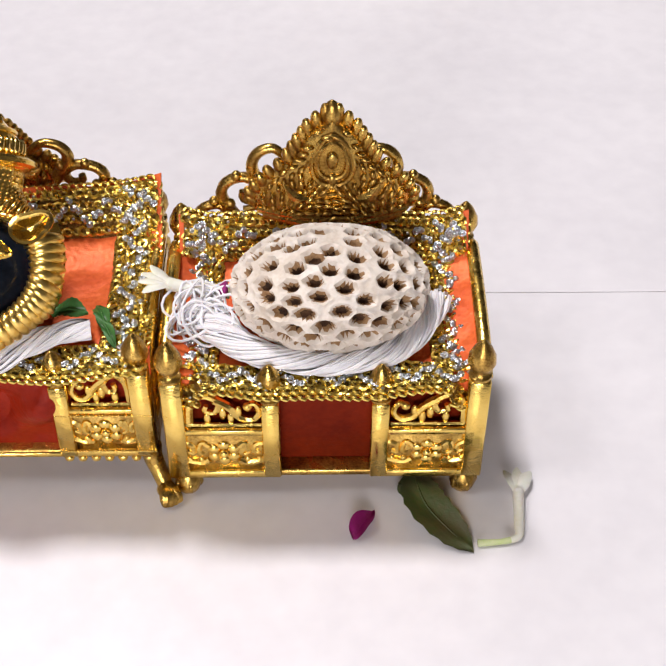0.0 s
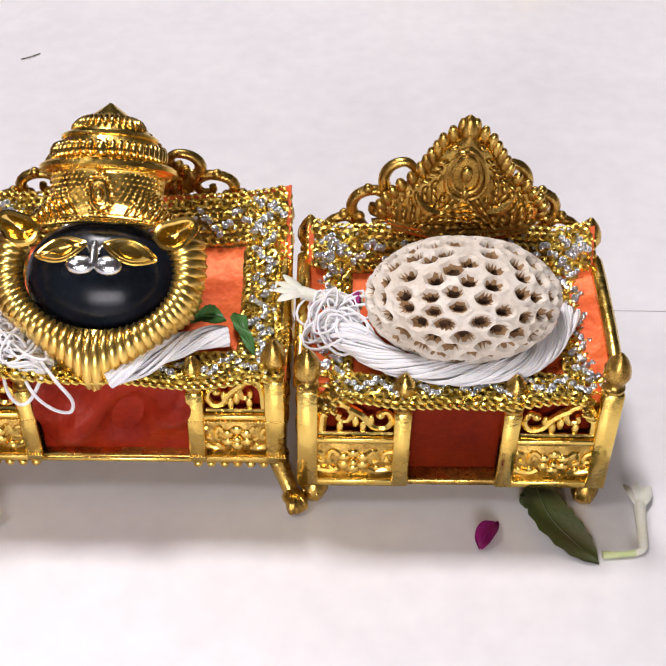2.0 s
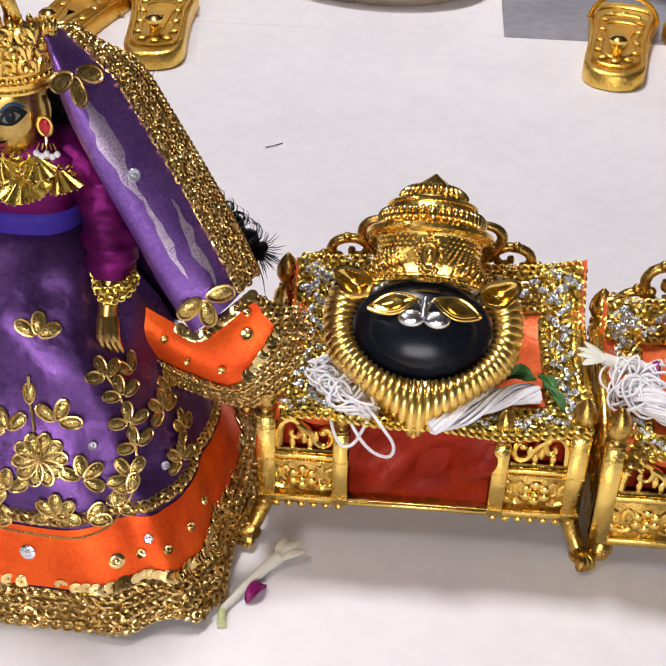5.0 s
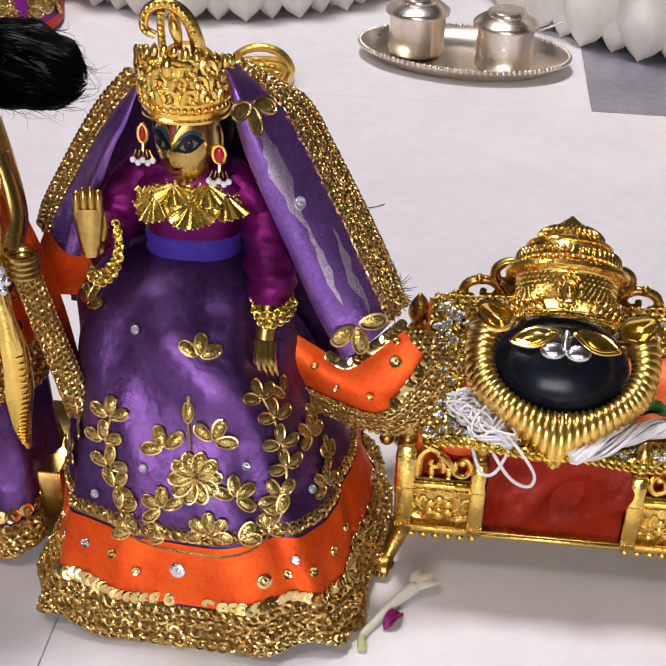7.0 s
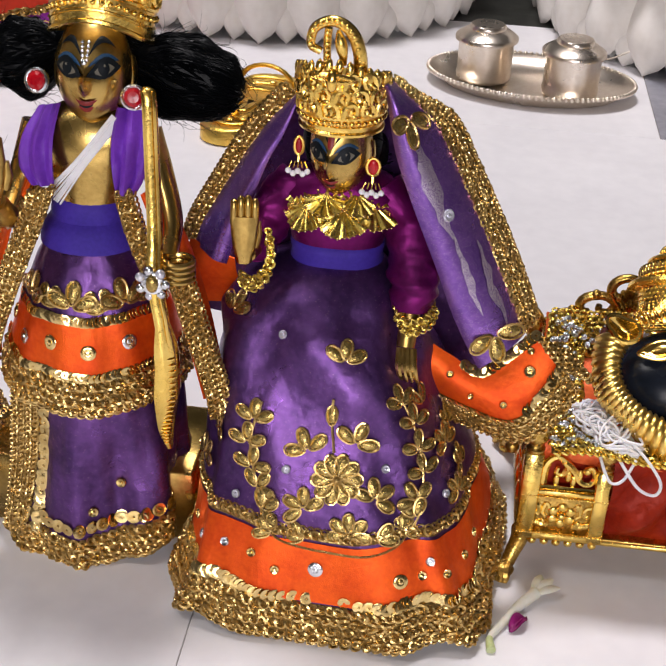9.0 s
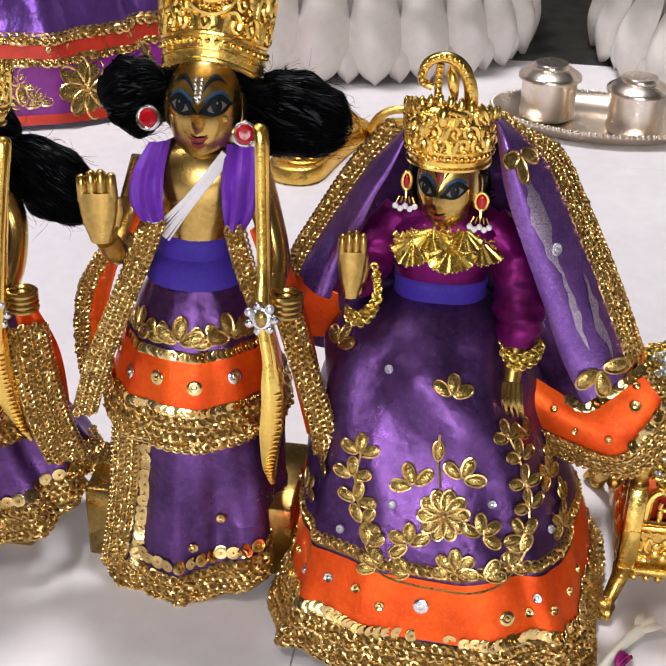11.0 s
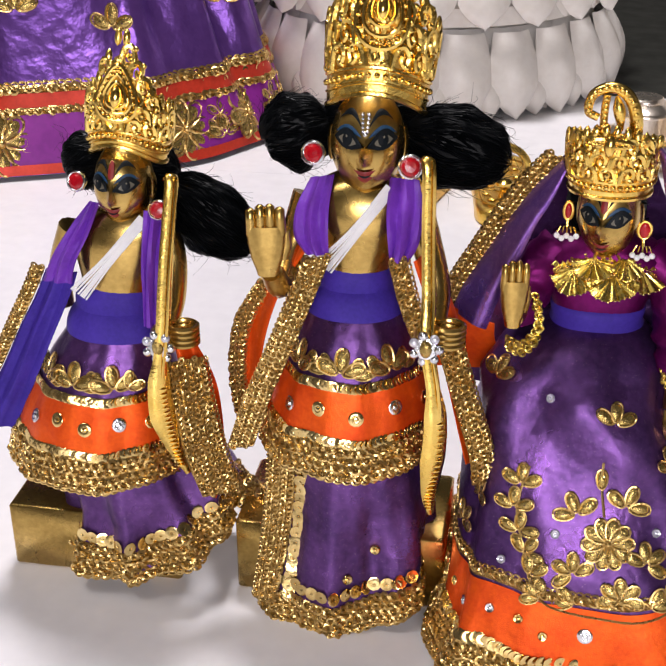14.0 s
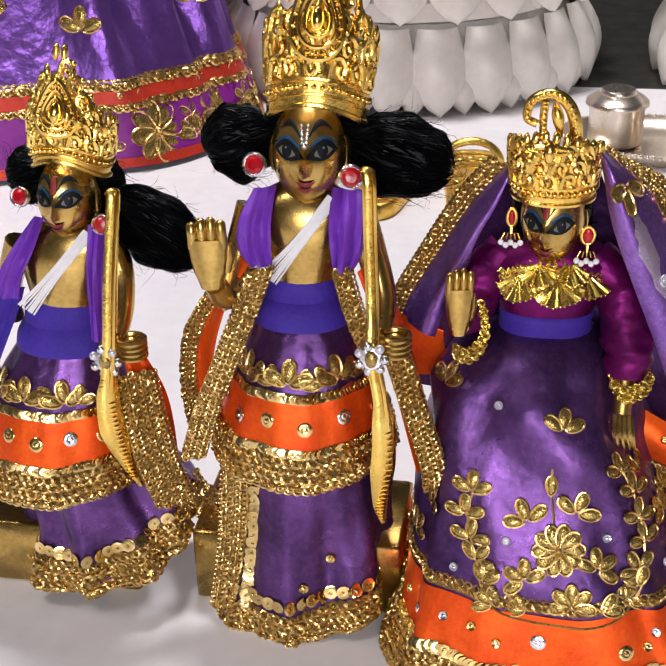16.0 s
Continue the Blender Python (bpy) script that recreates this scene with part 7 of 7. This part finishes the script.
    # sash
    o = thing("waist_sash", (P["x"], cy, P["sash"][0]), "deep blue cloth sash wound twice round the waist", "sash")
    z0, z1, sx, sa, sb = P["sash"]
    zs = np.linspace(z0, z1, 13)
    g = Geo()
    g.loft([ellipse_ring(sx, cy, z, sa + 0.0016 * abs(math.sin(math.pi * 2.0 * i / 12)) + 0.0050 * (1 - i / 12) ** 1.6 - 0.0040 * i / 12, sb + 0.0016 * abs(math.sin(math.pi * 2.0 * i / 12)) + 0.0050 * (1 - i / 12) ** 1.6 - 0.0040 * i / 12, 44, 2.2, 0.0008 * math.sin(i)) for i, z in enumerate(zs)], 0, True, False)
    part("wrap", g, BLUE_CLOTH, o)
    # sacred threads across the chest
    g = Geo()
    a, b = np.array(P["thread"][0]), np.array(P["thread"][1])
    for k in range(8):
        off = np.array([0.00088, 0, -0.00062]) * (k - 3.5 + 0.3 * math.sin(5 * k))
        mid = (a + b) / 2 + np.array([0, -0.0050, 0]) + off * 0.6
        g.tube(smoothline([a + off * 0.6, mid, b + off * 1.1], 12), 0.00045, 6)
    solid("sacred_thread", g, COTTON, "white cotton strands across the brass chest", "thread")
    # shoulder scarf
    o = thing("shoulder_scarf", (P["x"], cy, P["neck"] - 0.03), "purple shoulder scarf with gold lace panels", "scarf")
    for (ea, eb, mat, wv) in P["scarf"]:
        f = sheet(ea, eb, 0.0014, wv + 1.5)
        cloth_part("fold", f, np.linspace(0, 1, 14), np.linspace(0, 1, 24), mat, o)
    for (line, across, width, rows) in P["scarf_lace"]:
        g = Geo()
        ln = smoothline(line, 40)
        lace(g, ln, np.tile(across, (40, 1)), np.tile((-0.1, -0.85, 0.5), (40, 1)), width, rows=rows, seed=P["seed"] + 8)
        part("lace_panel", g, [LACE, SEQUIN, LACE_BACK], o, "braided gold lace")
    # hair, earrings, crown
    o = thing("black_hair", (P["head"][0], P["head"][1], P["head"][2]), "fluffy black wool hair puffed out behind the ears", "hair")
    for c, r, tilt in P["hair"]:
        g = Geo()
        hair_puff(g, c, r, tilt, P["seed"], 900)
        tagged(part("puff", g, HAIR, o), kind="stuff")
    for c in P["ears"]:
        earring(c, P["ear_r"], (c[0] * 0 + (-0.15 if c[0] < P["head"][0] else 0.15), -1, 0.35), "round silver earring with a large red stone")
    tall_crown(P["crown"], P["crown_r"], P["crown_h"], P["yaw"], P["crown_pitch"], "gilt_crown", "tall gilt pierced crown with a leaf-shaped front", 1.0, P["seed"], P["crown_roll"], 0.007)
    # bow
    o = thing("bow", P["bow"][0], "golden metal bow held in the figurine's fist", "bow")
    ln = smoothline(P["bow"], 60)
    g = Geo()
    r = np.array([interp(i / 59, ((0, 0.0016), (0.08, 0.0030), (0.4, 0.0036), (0.56, 0.0034), (0.62, 0.0056), (0.75, 0.0064), (0.9, 0.0036), (1, 0.0014)))[0] for i in range(60)])
    g.tube(ln, r, 10, 0, None, False, 0.6)
    part("limb", g, GOLD, o)
    g = Geo()
    for dx in (-0.0022, 0.0022):
        g.tube([ln[i] + np.array([dx, -0.0020, 0.0]) for i in range(3, 38)], 0.0007, 6)
    for i in range(38, 57):
        g.ball(ln[i] + np.array([0.0, -0.0018, 0.0]), (r[i] * 0.75, 0.0020, 0.0009), 9, 5)
    part("raised_edge", g, GOLD_POLISH, o)
    c = np.array(P["fist"]) + np.array([0, -0.008, -0.002])
    g = Geo()
    g.lathe([(0.0048, -0.001), (0.0052, 0.0), (0.0046, 0.0010), (0.002, 0.0014)], 18, 0, at(c, (1, 0, 0), (0, -1, 0.2)))
    grip = part("jewelled_grip", g, SILVER_BRIGHT, o, "silver flower ornament with stones")
    for k in range(7):
        a = k * 0.9
        g = Geo()
        g.ball(c + np.array([0.0055 * math.cos(a), -0.0006, 0.0060 * math.sin(a)]), (0.0022, 0.0018, 0.0022), 9, 6)
        part("petal", g, CRYSTAL if k % 2 else SILVER_BRIGHT, grip)
    g = Geo()
    g.ball(c + np.array([0, -0.001, 0]), (0.0028, 0.0022, 0.0040), 10, 7)
    part("centre_stone", g, STONE_GOLD, grip)
    o = thing("bangle_stack", P["fist"], "stack of plain brass bangles on the wrist", "bangles")
    for k in range(4):
        g = Geo()
        a = np.linspace(0, 2 * np.pi, 22, endpoint=False)
        cc = np.array(P["fist"]) + np.array([0.0085, 0.002, 0.004 - 0.0025 * k])
        g.tube(np.stack([cc[0] + 0.0062 * np.cos(a), cc[1] + 0.0056 * np.sin(a), cc[2] + 0 * a], -1), 0.0013, 7, 0, None, True)
        part("bangle", g, BRASS, o)


archer(dict(
    seed=3, x=-0.3455, cy=0.016,
    kilt=((-1, 0.0, -0.347, 0.05, 0.055), (0, 0.0815, -0.347, 0.0425, 0.0460), (0.25, 0.102, -0.3465, 0.0385, 0.0415), (0.5, 0.122, -0.346, 0.0335, 0.0360), (0.75, 0.144, -0.346, 0.0255, 0.0270), (1.0, 0.161, -0.3455, 0.0165, 0.0165), (2, 0.2, -0.345, 0.016, 0.016)),
    band=(0.30, 0.58), lace=0.0150, tilt=0.016, tilak="silver", crown_roll=4, sprigs=(-2.35, -1.62, -0.85), studs=(-2.30, -1.85, -1.38, -0.88, -0.35, -2.8),
    dhoti=((-1, -0.09, -0.348, 0.045, 0.05, 0.018), (0, 0.001, -0.349, 0.0440, 0.0430, 0.018), (0.5, 0.045, -0.348, 0.0405, 0.0340, 0.018), (1.0, 0.092, -0.347, 0.0360, 0.0290, 0.018), (2, 0.2, -0.347, 0.036, 0.03, 0.018)),
    pleats=7, hem=0.15, hem_lace=0.0150, side_panel=-2.25,
    base=((-0.4010, 0.001, 0.0), (-0.300, 0.058, 0.040)),
    torso=((0.150, 0, 0.0150, 0.0140), (0.172, 0, 0.0150, 0.0140), (0.182, 0.001, 0.0180, 0.0152), (0.190, 0.001, 0.0215, 0.0165), (0.198, 0.002, 0.0240, 0.0168), (0.204, 0.002, 0.0245, 0.0155), (0.209, 0.002, 0.0215, 0.0135), (0.2125, 0.002, 0.0150, 0.0110), (0.215, 0.002, 0.010, 0.009)),
    head=(-0.3410, 0.0165, 0.2285), head_r=(0.0156, 0.0172, 0.0228), yaw=4, pitch=-9, neck=0.209,
    arm_a=([(-0.366, 0.016, 0.204), (-0.372, 0.010, 0.184), (-0.3745, -0.004, 0.170), (-0.3765, -0.014, 0.1805)], [0.0072, 0.0062, 0.0058, 0.0048]),
    palm=((-0.3775, -0.0165, 0.1850), (-0.03, 0.0, 1.0), (0.12, -1.0, 0.05), 1.10),
    arm_b=([(-0.321, 0.016, 0.204), (-0.3145, 0.012, 0.186), (-0.3090, 0.005, 0.169), (-0.3085, -0.005, 0.158)], [0.0075, 0.0066, 0.0060, 0.0050]), fist=(-0.3105, -0.0120, 0.1550),
    label="standing brass figurine with painted face and raised palm",
    sash=(0.1545, 0.1770, -0.3455, 0.0175, 0.0165),
    thread=((-0.3295, 0.0055, 0.2130), (-0.3570, -0.0010, 0.1780)),
    scarf=(([(-0.3540, 0.010, 0.2160), (-0.3545, 0.000, 0.2050), (-0.3540, -0.005, 0.1930), (-0.3540, -0.006, 0.1860)], [(-0.3650, 0.016, 0.2120), (-0.3690, 0.004, 0.2030), (-0.3690, -0.003, 0.1930), (-0.3640, -0.006, 0.1860)], PURPLE_PLAIN, 3.0),
           ([(-0.3300, 0.010, 0.2160), (-0.3300, 0.000, 0.2050), (-0.3290, -0.005, 0.1930), (-0.3280, -0.006, 0.1850)], [(-0.3190, 0.016, 0.2130), (-0.3160, 0.004, 0.2050), (-0.3170, -0.003, 0.1930), (-0.3210, -0.005, 0.1850)], PURPLE_PLAIN, 3.0),
           ([(-0.3640, -0.004, 0.186), (-0.378, 0.006, 0.160), (-0.387, 0.010, 0.130), (-0.391, 0.010, 0.092)], [(-0.370, 0.012, 0.185), (-0.390, 0.022, 0.155), (-0.402, 0.022, 0.130), (-0.402, 0.020, 0.095)], ORANGE, 1.0),
           ([(-0.318, -0.004, 0.185), (-0.310, -0.004, 0.160), (-0.302, -0.006, 0.130), (-0.292, -0.010, 0.092)], [(-0.314, 0.010, 0.185), (-0.302, 0.008, 0.160), (-0.293, 0.006, 0.130), (-0.284, 0.0, 0.090)], ORANGE, 1.0)),
    scarf_lace=(([(-0.3520, -0.0085, 0.1870), (-0.3590, -0.0120, 0.1680), (-0.3680, -0.0160, 0.1450), (-0.3780, -0.0140, 0.1200), (-0.3880, -0.0080, 0.0900)], (-0.9, 0.15, -0.25), 0.0125, 4),
                ([(-0.3720, 0.012, 0.178), (-0.390, 0.018, 0.160), (-0.4020, 0.018, 0.138), (-0.4040, 0.016, 0.110), (-0.3990, 0.010, 0.090)], (0.75, -0.3, -0.1), 0.008, 3),
                ([(-0.3280, -0.0085, 0.1860), (-0.3230, -0.0100, 0.1680), (-0.3160, -0.0120, 0.1500)], (0.9, 0.2, 0.2), 0.0075, 3),
                ([(-0.3060, -0.010, 0.1480), (-0.2980, -0.014, 0.1250), (-0.2900, -0.016, 0.1000), (-0.2880, -0.014, 0.0840)], (0.9, 0.2, 0.1), 0.0100, 4)),
    hair=(((-0.3740, 0.030, 0.2270), (0.0150, 0.0120, 0.0160), -25), ((-0.3055, 0.030, 0.2235), (0.0228, 0.0130, 0.0172), 14), ((-0.3415, 0.036, 0.2290), (0.022, 0.012, 0.021), 0)),
    ears=((-0.3625, 0.0080, 0.2255), (-0.3215, 0.0030, 0.2235)), ear_r=0.0052,
    crown=(-0.3382, 0.0190, 0.2420), crown_r=0.0216, crown_h=0.078, crown_pitch=-13,
    bow=[(-0.3160, 0.002, 0.2262), (-0.3132, -0.004, 0.2270), (-0.3122, -0.007, 0.2000), (-0.3108, -0.012, 0.1740), (-0.3100, -0.018, 0.1530), (-0.3068, -0.021, 0.1350), (-0.3052, -0.021, 0.1150), (-0.3062, -0.020, 0.0950), (-0.3070, -0.019, 0.0800), (-0.3058, -0.018, 0.0690)]))

archer(dict(
    seed=8, x=-0.4560, cy=0.018,
    kilt=((-1, -0.05, -0.47, 0.055, 0.055), (0, 0.0480, -0.4700, 0.0500, 0.0480), (0.25, 0.0730, -0.4680, 0.0440, 0.0430), (0.5, 0.0960, -0.4650, 0.0385, 0.0370), (0.75, 0.1190, -0.4610, 0.0300, 0.0280), (1.0, 0.1400, -0.4560, 0.0200, 0.0180), (2, 0.2, -0.456, 0.018, 0.016)),
    band=(0.38, 0.64), lace=0.0150, tilt=0.034, tilak="red", crown_roll=4, sprigs=(-2.45, -1.85, -1.25), studs=(-2.30, -1.92, -1.55, -1.15, -0.75),
    dhoti=((-1, -0.06, -0.455, 0.05, 0.05, 0.022), (0, 0.013, -0.4480, 0.0450, 0.0380, 0.022), (0.5, 0.040, -0.4490, 0.0410, 0.0340, 0.022), (1.0, 0.070, -0.4540, 0.0380, 0.0300, 0.020), (2, 0.2, -0.455, 0.036, 0.03, 0.02)),
    pleats=11, hem=0.26, hem_lace=0.0170, side_panel=None,
    base=((-0.5170, 0.001, 0.0), (-0.430, 0.058, 0.036)),
    torso=((0.125, 0, 0.0165, 0.0140), (0.150, 0.000, 0.0165, 0.0140), (0.160, 0.002, 0.0182, 0.0148), (0.168, 0.003, 0.0205, 0.0158), (0.176, 0.004, 0.0225, 0.0160), (0.183, 0.006, 0.0225, 0.0148), (0.188, 0.007, 0.0190, 0.0125), (0.1915, 0.008, 0.0130, 0.0105), (0.194, 0.009, 0.009, 0.008)),
    head=(-0.4485, 0.0170, 0.2035), head_r=(0.0130, 0.0150, 0.0190), yaw=-3, pitch=-5, neck=0.188,
    arm_a=([(-0.474, 0.016, 0.182), (-0.482, 0.018, 0.162), (-0.484, 0.020, 0.150), (-0.484, 0.022, 0.140)], [0.0065, 0.0058, 0.0050, 0.0042]), palm=None,
    arm_b=([(-0.432, 0.018, 0.182), (-0.4275, 0.015, 0.170), (-0.4255, 0.006, 0.156), (-0.4262, -0.003, 0.147)], [0.0066, 0.0058, 0.0052, 0.0046]), fist=(-0.4270, -0.0090, 0.1440),
    label="standing brass figurine with painted face holding a bow",
    sash=(0.134, 0.157, -0.4560, 0.0200, 0.0175),
    thread=((-0.4370, 0.0060, 0.1920), (-0.4680, 0.0000, 0.1560)),
    scarf=(([(-0.4580, 0.010, 0.1965), (-0.4620, 0.004, 0.1838), (-0.4690, 0.002, 0.1700), (-0.4725, 0.004, 0.1590)], [(-0.4640, 0.014, 0.1953), (-0.4720, 0.010, 0.1850), (-0.4810, 0.008, 0.1719), (-0.4880, 0.008, 0.1580)], PURPLE_PLAIN, 3.0),
           ([(-0.4700, 0.006, 0.1640), (-0.4740, 0.006, 0.1532), (-0.4845, 0.005, 0.1306), (-0.4953, 0.004, 0.1072), (-0.5091, 0.004, 0.0800)], [(-0.4860, 0.010, 0.1630), (-0.4920, 0.009, 0.1500), (-0.5010, 0.008, 0.1340), (-0.5135, 0.008, 0.1101), (-0.5329, 0.008, 0.0776)], BLUE_CLOTH, 3.0),
           ([(-0.4370, 0.008, 0.195), (-0.4360, -0.001, 0.180), (-0.4370, -0.002, 0.163), (-0.4370, -0.004, 0.145)], [(-0.4280, 0.012, 0.194), (-0.4290, 0.002, 0.180), (-0.4300, 0.000, 0.163), (-0.4300, -0.004, 0.145)], PURPLE_PLAIN, 3.0),
           ([(-0.4230, -0.004, 0.135), (-0.4180, -0.006, 0.110), (-0.4130, -0.006, 0.085), (-0.4080, -0.006, 0.058)], [(-0.4180, 0.004, 0.138), (-0.4080, 0.004, 0.115), (-0.4050, 0.002, 0.085), (-0.4055, 0.000, 0.066)], ORANGE, 1.0)),
    scarf_lace=(([(-0.4850, 0.006, 0.165), (-0.4910, 0.005, 0.152), (-0.5000, 0.004, 0.135), (-0.5125, 0.004, 0.111), (-0.5315, 0.004, 0.078)], (-0.8, 0.2, 0.2), 0.006, 2),
                ([(-0.4270, -0.010, 0.130), (-0.4230, -0.014, 0.110), (-0.4180, -0.015, 0.085), (-0.4120, -0.012, 0.062)], (0.85, 0.3, 0.1), 0.0180, 6)),
    hair=(((-0.4690, 0.030, 0.2080), (0.0110, 0.0110, 0.0130), -25), ((-0.4130, 0.026, 0.1870), (0.0235, 0.0120, 0.0155), 38), ((-0.4470, 0.034, 0.2030), (0.018, 0.010, 0.018), 0)),
    ears=((-0.4660, 0.0060, 0.2075), (-0.4285, 0.0010, 0.1985)), ear_r=0.0046,
    crown=(-0.4465, 0.0190, 0.2150), crown_r=0.0176, crown_h=0.053, crown_pitch=-10,
    bow=[(-0.4230, 0.000, 0.2130), (-0.4205, -0.003, 0.2135), (-0.4222, -0.007, 0.1930), (-0.4236, -0.011, 0.1739), (-0.4250, -0.016, 0.1480), (-0.4275, -0.018, 0.1258), (-0.4270, -0.018, 0.1082), (-0.4232, -0.015, 0.0906), (-0.4187, -0.012, 0.0745)]))
